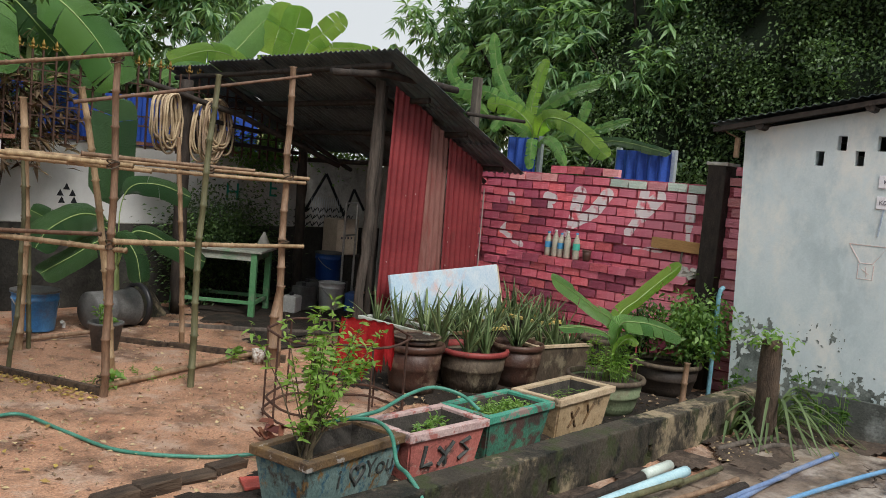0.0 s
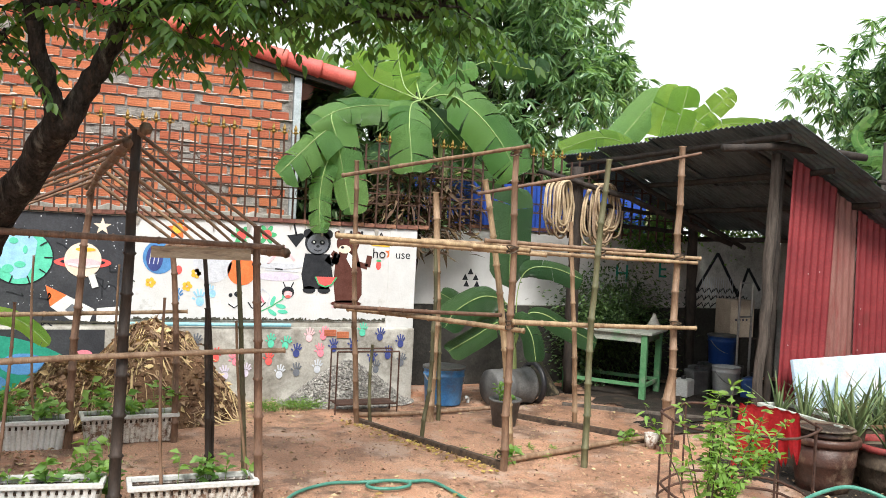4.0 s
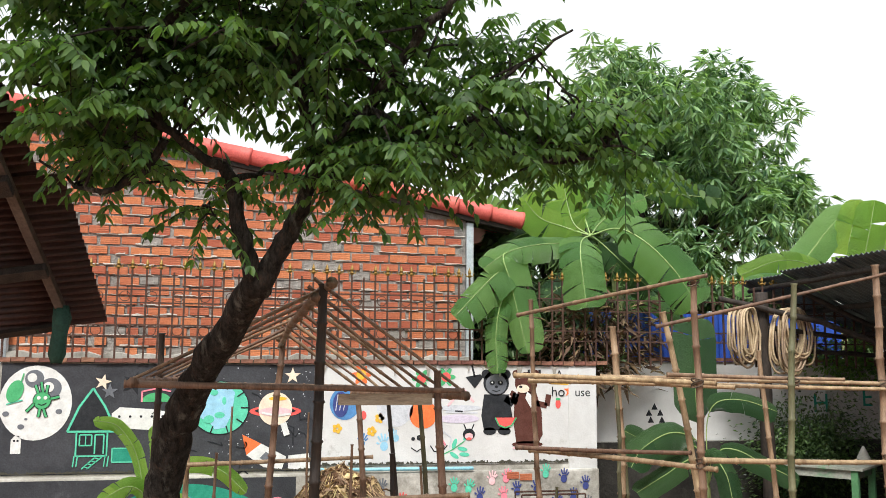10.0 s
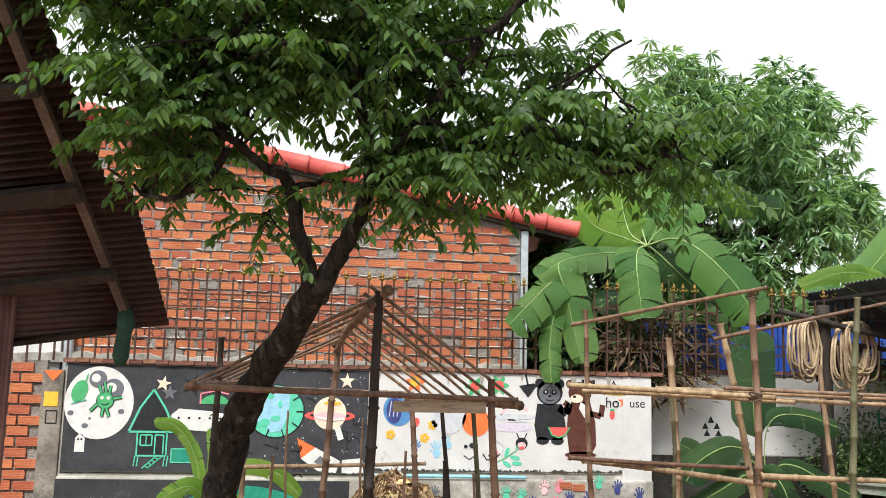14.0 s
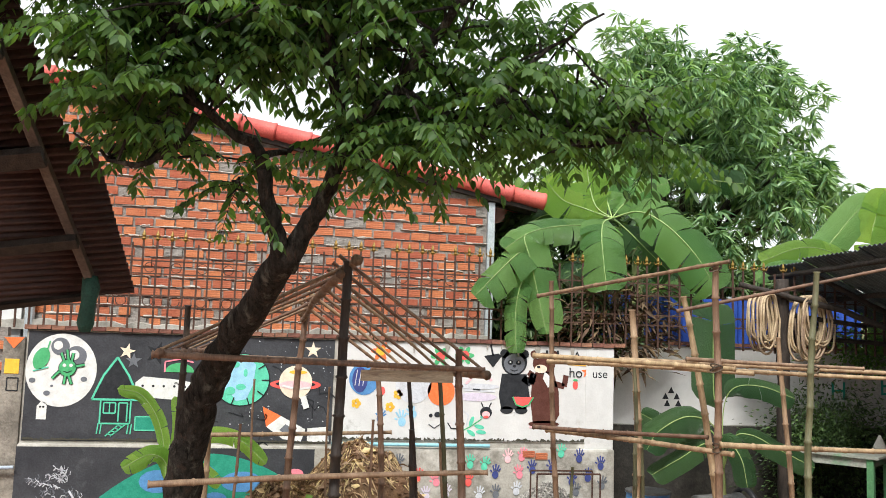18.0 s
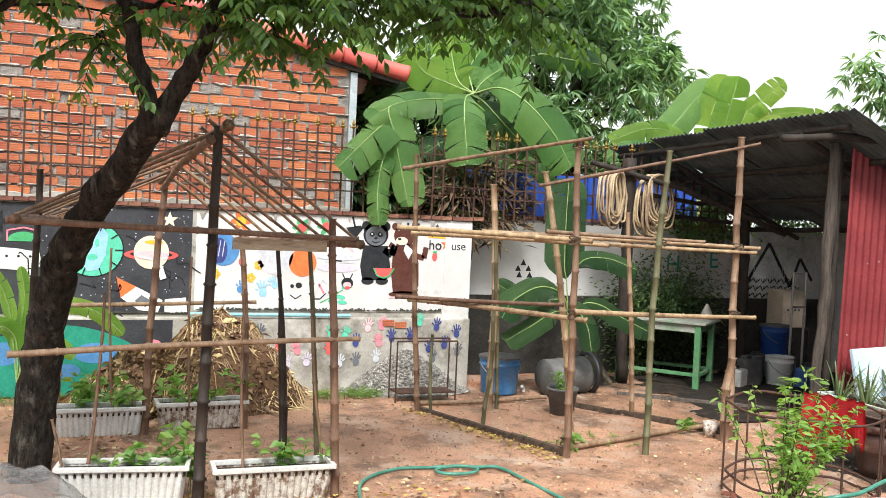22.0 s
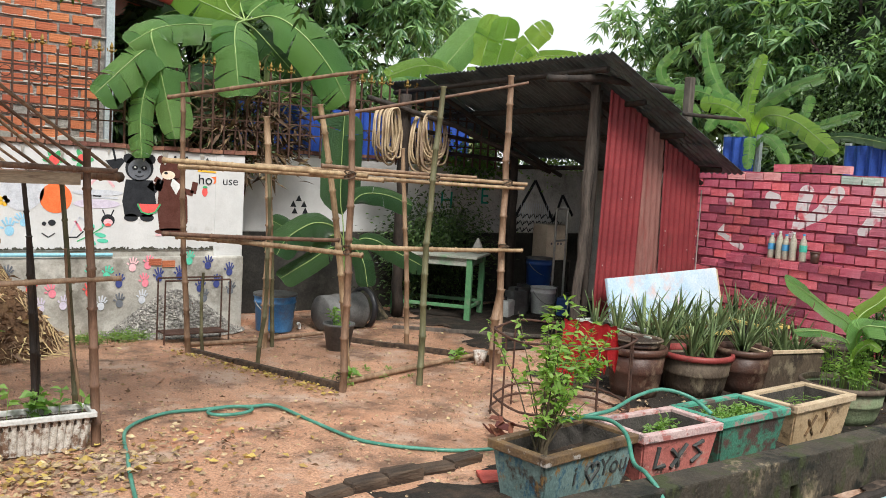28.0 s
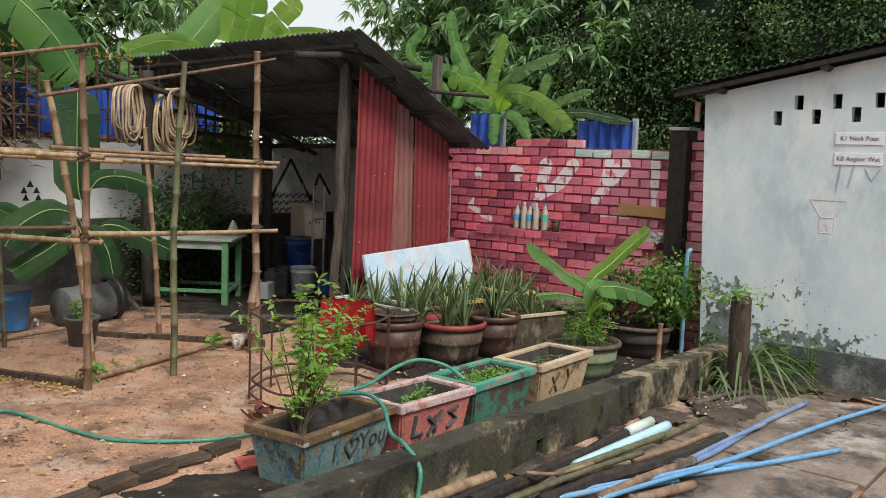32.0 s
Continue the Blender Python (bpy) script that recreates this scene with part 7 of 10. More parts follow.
rosette_tree("scrub_bush", (2.75, 11.1, 0), "dark leafy scrub behind the banana plant", (2.75, 11.1, 2.7), (0.5, 0.4, 1.3), 700, 15, 0.07, 0.2, "leaf_dark")
rosette_tree("scrub_bush", (7.0, 11.7, 0), "dark leafy scrub behind the shed", (7.0, 11.7, 2.2), (1.9, 0.6, 1.3), 1300, 14, 0.07, 0.2, "leaf_dark")
rosette_tree("scrub_bush", (10.3, 6.6, 0), "low scrub behind the red wall", (10.3, 6.8, 1.9), (0.5, 1.8, 0.6), 900, 9, 0.05, 0.14, "leaf_dark")

# shrub and creeper at the back of the shed
def leafy_bush(name, at, label, spread, count, leaf, size, mat, seed, stem=True):
    r = np.random.default_rng(seed)
    t = thing(name, at, label, "shrub", kind="stuff" if name == "creeper" else "")
    if stem:
        bm = bmesh.new()
        for k in range(6):
            e = r.normal(size=3) * np.array(spread) * 0.5 + [0, 0, spread[2]]
            tube(bm, [Vector((0, 0, -0.02)), Vector(e * [0.5, 0.5, 0.55]), Vector(e)], [0.012, 0.008, 0.004], 5)
        part("stem", bm, M["bark"], t)
    p = r.normal(size=(count, 3)) * np.array(spread) * 0.42 + [0, 0, spread[2]]
    p[:, 2] = np.maximum(p[:, 2], 0.05)
    d = p * [1, 1, 0] + r.normal(size=p.shape) * 0.3 + [0, 0, -0.05]
    leaf_cloud("leaves", p, d, size, leaf, M[mat], t, r)
    return t


leafy_bush("feathery_shrub", (6.2, 9.55, 0), "feathery dark green shrub against the back wall", (0.9, 0.2, 0.75), 8500, 0.026, 0.06, "leaf_dark", 31)
M["creeper"] = leaf_mat("creeper_leaf", (0.07, 0.17, 0.045), (0.22, 0.37, 0.11), 0.5, 0.4, 6.0)
leafy_bush("creeper", (6.9, 9.72, 1.55), "light green creeper hanging over the back wall", (0.7, 0.12, 0.38), 1300, 0.035, 0.06, "creeper", 32, False)
leafy_bush("creeper", (8.5, 9.93, 1.5), "creeper trailing along the back wall top", (1.1, 0.08, 0.42), 2200, 0.04, 0.06, "creeper", 34, False)
M["dry_leaf"] = surf("withered_brown_leaf", (0.05, 0.033, 0.02), (0.19, 0.125, 0.07), 5, 0.85, 0.2, vary=0.5, island=True)
leafy_bush("creeper", (3.42, 9.45, 1.6), "dry creeper tangled in the iron fence", (0.6, 0.12, 0.65), 900, 0.03, 0.10, "leaf_dark", 33, False)
leafy_bush("creeper", (3.5, 9.42, 1.5), "withered brown leaves hanging in the fence", (0.75, 0.12, 0.6), 900, 0.04, 0.20, "dry_leaf", 35, False)

# ---- materials of the loose things ----
M["terracotta"] = surf("dark_glazed_clay", (0.042, 0.02, 0.015), (0.09, 0.042, 0.03), 5, 0.45, 0.2, spots=[(0.05, 0.035, 0.03), (0.24, 0.17, 0.12)], spot_scale=2.5)
M["clay_grey"] = surf("weathered_clay_pot", (0.065, 0.046, 0.034), (0.14, 0.105, 0.073), 5, 0.7, 0.3, spots=[(0.04, 0.03, 0.023), (0.23, 0.19, 0.13)], spot_scale=4, spot_lo=0.53, spot_hi=0.63, stretch=(1, 1, 0.5))
M["clay_green"] = surf("mossy_green_clay", (0.12, 0.17, 0.09), (0.26, 0.30, 0.18), 5, 0.75, 0.3, spots=[(0.16, 0.13, 0.09)], spot_scale=3)
M["clay_black"] = surf("blackened_clay_pot", (0.018, 0.013, 0.011), (0.06, 0.043, 0.033), 5, 0.6, 0.3, spots=[(0.17, 0.12, 0.08)], spot_scale=4, spot_lo=0.6, spot_hi=0.75)
M["rim_red"] = surf("red_pot_rim", (0.20, 0.032, 0.03), (0.32, 0.06, 0.055), 9, 0.5, 0.1, spots=[(0.10, 0.055, 0.045)], spot_scale=7, spot_lo=0.56, spot_hi=0.64)
M["soil"] = surf("dark_potting_soil", (0.025, 0.017, 0.012), (0.075, 0.052, 0.038), 14, 0.95, 0.9)
M["p_blue"] = surf("blue_grey_planter_paint", (0.10, 0.17, 0.165), (0.19, 0.27, 0.255), 4, 0.7, 0.3, spots=[(0.055, 0.045, 0.037), (0.23, 0.13, 0.045), (0.04, 0.11, 0.16)], spot_scale=3.6, spot_lo=0.54, spot_hi=0.6, stretch=(1, 1, 0.7))
M["p_pink"] = surf("coral_planter_paint", (0.38, 0.11, 0.095), (0.52, 0.18, 0.15), 4, 0.7, 0.3, spots=[(0.09, 0.05, 0.043), (0.46, 0.27, 0.23)], spot_scale=4, spot_lo=0.57, spot_hi=0.63)
M["p_green"] = surf("green_planter_paint", (0.03, 0.14, 0.10), (0.06, 0.22, 0.15), 4, 0.7, 0.3, spots=[(0.055, 0.045, 0.04), (0.085, 0.05, 0.045)], spot_scale=3.6, spot_lo=0.49, spot_hi=0.57)
M["p_cream"] = surf("cream_planter_paint", (0.38, 0.27, 0.15), (0.54, 0.40, 0.25), 4, 0.7, 0.3, spots=[(0.11, 0.075, 0.045), (0.25, 0.16, 0.08)], spot_scale=3.6, spot_lo=0.55, spot_hi=0.63)
M["p_inner"] = surf("bare_planter_cement", (0.03, 0.027, 0.024), (0.09, 0.08, 0.07), 6, 0.9, 0.4)
M["rim_ochre"] = surf("ochre_rim", (0.085, 0.058, 0.04), (0.19, 0.115, 0.05), 6, 0.65, 0.3, spots=[(0.04, 0.034, 0.03), (0.36, 0.33, 0.30)], spot_scale=6, spot_lo=0.60, spot_hi=0.64)
M["rim_pale"] = surf("pale_pink_rim", (0.42, 0.28, 0.27), (0.58, 0.44, 0.42), 6, 0.7, 0.3, spots=[(0.14, 0.11, 0.105), (0.40, 0.15, 0.13)], spot_scale=6, spot_lo=0.55, spot_hi=0.6)
M["rim_green"] = surf("bright_green_rim", (0.045, 0.24, 0.17), (0.08, 0.34, 0.24), 6, 0.7, 0.3, spots=[(0.12, 0.085, 0.075), (0.30, 0.21, 0.19)], spot_scale=5, spot_lo=0.54, spot_hi=0.6)
M["rim_cream"] = surf("worn_cream_rim", (0.42, 0.31, 0.20), (0.58, 0.46, 0.32), 6, 0.7, 0.3, spots=[(0.15, 0.115, 0.08)], spot_scale=6, spot_lo=0.56, spot_hi=0.62)
M["marker"] = surf("black_brush_paint", (0.03, 0.035, 0.035), (0.08, 0.085, 0.08), 20, 0.7, 0.0)
M["white_plastic"] = surf("dirty_white_plastic", (0.50, 0.50, 0.48), (0.66, 0.66, 0.64), 6, 0.45, 0.1, spots=[(0.42, 0.39, 0.34)], spot_scale=3, spot_lo=0.6, spot_hi=0.8)
M["speckled_plastic"] = surf("mud_splashed_plastic", (0.40, 0.36, 0.31), (0.66, 0.63, 0.58), 30, 0.55, 0.1, 120, spots=[(0.18, 0.11, 0.075)], spot_scale=16, spot_lo=0.48, spot_hi=0.58)
M["hose_green"] = surf("green_garden_hose", (0.035, 0.17, 0.125), (0.09, 0.29, 0.22), 6, 0.35, 0.05)
M["blue_plastic"] = surf("blue_bucket_plastic", (0.035, 0.15, 0.38), (0.07, 0.25, 0.52), 5, 0.4, 0.1, spots=[(0.10, 0.13, 0.2)], spot_scale=3)
M["navy_plastic"] = surf("navy_drum_plastic", (0.012, 0.05, 0.20), (0.03, 0.09, 0.30), 5, 0.4, 0.1)
M["grey_plastic"] = surf("dusty_grey_drum", (0.07, 0.07, 0.07), (0.15, 0.15, 0.145), 5, 0.6, 0.2, spots=[(0.08, 0.07, 0.065)], spot_scale=3)
M["black_rubber"] = surf("black_tub_plastic", (0.012, 0.012, 0.014), (0.03, 0.03, 0.034), 6, 0.4, 0.1)
M["table_green"] = surf("worn_green_table_paint", (0.06, 0.20, 0.085), (0.12, 0.29, 0.135), 5, 0.6, 0.2, spots=[(0.26, 0.28, 0.22)], spot_scale=4)
M["table_top"] = surf("worn_tabletop", (0.22, 0.24, 0.20), (0.42, 0.43, 0.38), 5, 0.6, 0.2, spots=[(0.12, 0.30, 0.15)], spot_scale=3)
M["gravel"] = surf("grey_white_gravel", (0.14, 0.132, 0.118), (0.40, 0.38, 0.35), 20, 0.9, 0.5, vary=0.45, island=True)
M["straw"] = surf("dry_straw", (0.20, 0.125, 0.06), (0.56, 0.40, 0.225), 1.6, 0.8, 0.2, vary=0.6, island=True)
M["compost"] = surf("brown_compost", (0.075, 0.04, 0.022), (0.19, 0.105, 0.055), 9, 0.95, 1.0, 50, spots=[(0.20, 0.12, 0.06)], spot_scale=4)
M["litter"] = surf("fallen_leaf", (0.24, 0.16, 0.09), (0.44, 0.34, 0.21), 9, 0.8, 0.1, vary=0.5, island=True)
M["litter_yellow"] = surf("yellow_fallen_leaf", (0.30, 0.20, 0.05), (0.46, 0.33, 0.10), 9, 0.7, 0.1, vary=0.4, island=True)
M["pebble"] = surf("grit_and_clods", (0.20, 0.115, 0.072), (0.50, 0.36, 0.26), 9, 0.9, 0.3, vary=0.55, island=True)
M["red_cloth"] = surf("red_tarpaulin", (0.42, 0.012, 0.018), (0.55, 0.03, 0.035), 3, 0.55, 0.1)
M["panel_blue"] = surf("pale_blue_painted_board", (0.40, 0.56, 0.70), (0.60, 0.70, 0.76), 2.5, 0.6, 0.1, spots=[(0.66, 0.46, 0.42), (0.66, 0.72, 0.76)], spot_scale=2.2, spot_lo=0.55, spot_hi=0.7)
M["panel_edge"] = surf("yellowed_board_edge", (0.55, 0.45, 0.27), (0.66, 0.58, 0.42), 6, 0.8, 0.2)
M["aloe"] = leaf_mat("aloe_leaf", (0.11, 0.18, 0.07), (0.33, 0.41, 0.19), 0.45, 0.15, 4.0)
M["basil"] = leaf_mat("basil_leaf", (0.13, 0.26, 0.05), (0.32, 0.48, 0.12), 0.5, 0.42, 6.0)
M["seedling"] = leaf_mat("seedling_leaf", (0.12, 0.25, 0.06), (0.27, 0.42, 0.12), 0.5, 0.4, 6.0)
M["grass"] = leaf_mat("grass_blade", (0.10, 0.20, 0.04), (0.22, 0.34, 0.08), 0.6, 0.3, 6.0)
M["strap"] = leaf_mat("strap_leaf", (0.065, 0.115, 0.045), (0.22, 0.28, 0.12), 0.5, 0.25, 4.0)
M["pvc_blue"] = surf("blue_water_pipe", (0.10, 0.27, 0.48), (0.17, 0.36, 0.58), 5, 0.35, 0.05, spots=[(0.20, 0.32, 0.46)], spot_scale=4, vary=0.15)
M["pvc_pale"] = surf("pale_blue_tube", (0.36, 0.58, 0.66), (0.48, 0.68, 0.74), 5, 0.35, 0.05)
M["pvc_white"] = surf("pale_green_tube", (0.50, 0.58, 0.53), (0.62, 0.68, 0.63), 5, 0.4, 0.05)
M["card"] = surf("brown_cardboard", (0.42, 0.34, 0.26), (0.55, 0.46, 0.36), 6, 0.9, 0.1)
M["steel"] = surf("dull_steel_tube", (0.28, 0.27, 0.26), (0.42, 0.41, 0.39), 9, 0.45, 0.1, metal=0.6)


# ---- painted cement planters in a row along the kerb ----
def planter(at, rz, ln, paint_, rim, label):
    """A tapered trough with a thick rim, hollow, filled with soil."""
    t = thing("planter_box", at, label, "planter", "painted planters along the kerb", rz)
    w, h = 0.44, 0.32
    bm = bmesh.new()
    rings = []
    for a, b, z in ((ln / 2 - 0.06, w / 2 - 0.06, 0.0), (ln / 2 - 0.02, w / 2 - 0.02, h - 0.05), (ln / 2 - 0.055, w / 2 - 0.055, h - 0.05), (ln / 2 - 0.075, w / 2 - 0.075, 0.16)):
        rings.append([bm.verts.new((sx * a, sy * b, z)) for sx, sy in ((-1, -1), (1, -1), (1, 1), (-1, 1))])
    bm.faces.new(rings[0][::-1])
    for p, q in zip(rings[:2], rings[1:3]):
        for k in range(4):
            bm.faces.new((p[k], p[(k + 1) % 4], q[(k + 1) % 4], q[k]))
    bmesh.ops.delete(bm, geom=rings[3], context="VERTS")
    ib = bmesh.new()
    lin = [[ib.verts.new((sx * (ln / 2 - o), sy * (w / 2 - o), z)) for sx, sy in ((-1, -1), (1, -1), (1, 1), (-1, 1))] for o, z in ((0.054, h - 0.012), (0.075, 0.12))]
    for k in range(4):
        ib.faces.new((lin[0][k], lin[1][k], lin[1][(k + 1) % 4], lin[0][(k + 1) % 4]))
    ib.faces.new(lin[1])
    part("inner_wall", ib, M["p_inner"], t, "dark cement inner face")
    bmesh.ops.bevel(bm, geom=[e for e in bm.edges if abs(e.verts[0].co.z - e.verts[1].co.z) > 0.2 and e.verts[0].co.x * e.verts[1].co.x > 0], offset=0.012, segments=2, affect="EDGES")
    part("body", bm, paint_, t)
    bm = bmesh.new()
    for a, b in (((-ln / 2, -w / 2), (ln / 2, -w / 2 + 0.055)), ((-ln / 2, w / 2 - 0.055), (ln / 2, w / 2)), ((-ln / 2, -w / 2 + 0.055), (-ln / 2 + 0.055, w / 2 - 0.055)), ((ln / 2 - 0.055, -w / 2 + 0.055), (ln / 2, w / 2 - 0.055))):
        box(bm, (*a, h - 0.05), (*b, h), 0.006)
    part("rim", bm, rim, t)
    bm = bmesh.new()
    nx_, ny_ = 14, 7
    g = [[bm.verts.new(((i / nx_ - 0.5) * (ln - 0.11), (j / ny_ - 0.5) * (w - 0.11), 0.185 + 0.02 * noise.noise((i * 0.7 + at[0] * 9, j * 0.7, 0)))) for i in range(nx_ + 1)] for j in range(ny_ + 1)]
    for j in range(ny_):
        for i in range(nx_):
            bm.faces.new((g[j][i], g[j][i + 1], g[j + 1][i + 1], g[j + 1][i]))
    part("soil", bm, M["soil"], t, "", True)
    return t


def strokes(parent, lines, y, w, material, name="brush_mark"):
    """Painted strokes on a planter's front face, which leans outwards."""
    for pts in lines:
        part(name, tube(bmesh.new(), [(x, y - 0.14 * (z - 0.14) * 1.15, z) for x, z in pts], w, 5), material, parent, "dark painted stroke")


p1 = planter((3.14, 3.77, 0), 7, 0.84, M["p_blue"], M["rim_ochre"], "blue-grey painted cement planter with worn black lettering")
heart = [(0.02 + 0.058 * math.sin(a) ** 3, 0.165 + 0.0042 * (13 * math.cos(a) - 5 * math.cos(2 * a) - 2 * math.cos(3 * a) - math.cos(4 * a))) for a in [k * math.tau / 20 for k in range(21)]]
strokes(p1, [heart], -0.182, 0.011, M["marker"], "heart_mark")
text_on("lettering", "i", 0.17, (-0.13, -0.19, 0.16), 98.4, 0, 0, M["marker"], p1)
text_on("lettering", "You", 0.16, (0.22, -0.189, 0.165), 98.4, 0, 0, M["marker"], p1)
p2 = planter((3.93, 3.77, 0), -1, 0.72, M["p_pink"], M["rim_pale"], "coral painted cement planter with a pale worn rim")
strokes(p2, [[(-0.2, 0.23), (-0.21, 0.1), (-0.12, 0.1)], [(-0.08, 0.2), (-0.02, 0.15), (0.0, 0.08)], [(0.05, 0.22), (-0.02, 0.13), (-0.06, 0.08)], [(0.2, 0.22), (0.12, 0.2), (0.2, 0.14), (0.12, 0.09)]], -0.186, 0.015, M["marker"])
p3 = planter((4.68, 3.79, 0), 1.5, 0.76, M["p_green"], M["rim_green"], "green painted cement planter full of low weeds")
p4 = planter((5.52, 3.81, 0), 3, 0.82, M["p_cream"], M["rim_cream"], "cream painted cement planter with dark strokes")
strokes(p4, [[(-0.1, 0.22), (-0.2, 0.08)], [(-0.2, 0.2), (-0.1, 0.07)], [(0.02, 0.23), (0.06, 0.15), (0.12, 0.22)], [(0.06, 0.15), (0.02, 0.07)]], -0.186, 0.010, M["rim_ochre"])


def sprigs(name, at, label, spread, count, leaf, size, mat, seed, height=0.1, cat="weeds"):
    """Low weeds: leaves on short stalks over a small area."""
    r = np.random.default_rng(seed)
    t = thing(name, at, label, cat)
    k = max(3, count // 7)
    roots = np.stack([r.uniform(-1, 1, k) * spread[0], r.uniform(-1, 1, k) * spread[1], np.zeros(k)], 1)
    tops = roots + np.stack([r.normal(size=k) * 0.025, r.normal(size=k) * 0.025, r.uniform(0.3, 1.0, k) * height], 1)
    bm = bmesh.new()
    for a, b in zip(roots, tops):
        tube(bm, [Vector(a), Vector(b)], [0.0025, 0.0015], 4, False)
    part("stalk", bm, M["grass"], t)["kind"] = "stuff"
    idx = np.repeat(np.arange(k), 7)
    u = r.uniform(0.35, 1.0, len(idx))[:, None]
    pos = roots[idx] * (1 - u) + tops[idx] * u
    d = r.normal(size=pos.shape) * [1, 1, 0.3] + [0, 0, 0.25]
    leaf_cloud("leaves", pos, d, size, leaf, M[mat], t, r)
    return t


sprigs("weeds", (4.68, 3.79, 0.22), "low green weeds filling the planter", (0.3, 0.14), 900, 0.012, 0.04, "seedling", 41, 0.09)
sprigs("weeds", (3.98, 3.8, 0.22), "few weeds sprouting in the planter", (0.14, 0.06), 120, 0.016, 0.05, "seedling", 42, 0.1)
sprigs("weeds", (5.55, 3.82, 0.22), "sparse grass in the planter", (0.28, 0.1), 140, 0.007, 0.06, "grass", 43, 0.05)

# basil bush in the first planter
M["basil_stem"] = surf("purple_brown_stem", (0.06, 0.04, 0.03), (0.13, 0.11, 0.06), 9, 0.7, 0.1)
basil = thing("basil_bush", (2.98, 3.8, 0.21), "bright green basil bush with flower spikes", "basil")
rg = np.random.default_rng(50)
bm = bmesh.new()
pos, way = [], []
for k in range(30):
    e = np.array([0.06 + rg.normal() * 0.15, rg.normal() * 0.13, 0.97 - 0.75 * rg.random() ** 1.15])
    mid = e * [0.45, 0.45, 0.5] + [0, 0, 0.03]
    tube(bm, [Vector((rg.normal() * 0.02, rg.normal() * 0.02, 0)), Vector(mid), Vector(e)], [0.006, 0.004, 0.0015], 5)
    for _ in range(30):
        u = rg.uniform(0.1, 1.0)
        p = mid * (1 - u) + e * u
        pos.append(p + rg.normal(size=3) * 0.014)
        way.append(rg.normal(size=3) * [1, 1, 0.35] + [0, 0, 0.1])
part("stem", bm, M["basil_stem"], basil)
leaflets("leaves", pos, way, 0.062, 0.021, M["basil"], basil, rg)
# side shoot that leans over the iron cage
bm = bmesh.new()
pos, way = [], []
for k in range(7):
    e = np.array([0.38 + rg.normal() * 0.07, 0.02 + rg.normal() * 0.06, 0.48 + rg.uniform(0, 0.22)])
    tube(bm, [Vector((0.03, 0, 0.05)), Vector((0.25, 0.02, 0.36)), Vector(e)], [0.006, 0.004, 0.002], 5)
    for _ in range(40):
        u = rg.uniform(0.3, 1.0)
        pos.append(np.array([0.25, 0.02, 0.36]) * (1 - u) + e * u + rg.normal(size=3) * 0.014)
        way.append(rg.normal(size=3) * [1, 1, 0.35] + [0, 0, 0.1])
part("side_stem", bm, M["basil_stem"], basil)
leaflets("side_leaves", pos, way, 0.054, 0.019, M["basil"], basil, rg)


# ---- pots ----
def pot(at, r, h, body, rim, label, bands=2, group="clay pots"):
    t = thing("clay_pot", at, label, "pot", group)
    bm = bmesh.new()
    prof = [(r * 0.72, 0.0), (r * 0.8, h * 0.25), (r * 0.86, h * 0.5)]
    if bands:
        prof += [(r * 0.89, h * 0.52), (r * 0.88, h * 0.56)]
    prof += [(r * 0.93, h * 0.86), (r * 0.9, h * 0.86), (r * 0.84, h * 0.6)]
    lathe(bm, prof, 32, None, True)
    part("body", bm, body, t, "", True)
    bm = bmesh.new()
    lathe(bm, [(r * 0.93, h * 0.86), (r, h * 0.88), (r * 1.01, h * 0.95), (r * 0.98, h), (r * 0.91, h), (r * 0.89, h * 0.86)], 32, None, False)
    part("rim", bm, rim, t, "", True)
    bm = bmesh.new()
    lathe(bm, [(r * 0.89, h * 0.8), (r * 0.5, h * 0.83), (0.01, h * 0.82)], 20, None, False)
    part("soil", bm, M["soil"], t, "", True)
    return t


POTS = [((5.85, 5.03, 0), 0.325, 0.37, "clay_grey", "rim_red", "wide clay pot with a red rim"),
        ((5.26, 5.18, 0), 0.26, 0.43, "terracotta", "terracotta", "dark glazed brown clay pot"),
        ((6.30, 4.88, 0), 0.25, 0.40, "terracotta", "terracotta", "dark clay pot with a dull brown rim"),
        ((6.30, 3.93, 0), 0.335, 0.31, "clay_green", "clay_grey", "green-stained clay pot holding a banana shoot"),
        ((7.38, 3.95, 0), 0.33, 0.32, "clay_black", "clay_grey", "blackened clay pot with a worn rim"),
        ((7.42, 4.62, 0), 0.3, 0.42, "clay_black", "clay_grey", "tall blackened clay pot with a leafy bush"),
        ((5.28, 5.2, 0.37), 0.22, 0.12, "terracotta", "clay_grey", "shallow clay bowl stacked in a pot")]
for at, r, h, b, rm_, lb in POTS:
    pot(at, r, h, M[b], M[rm_], lb)


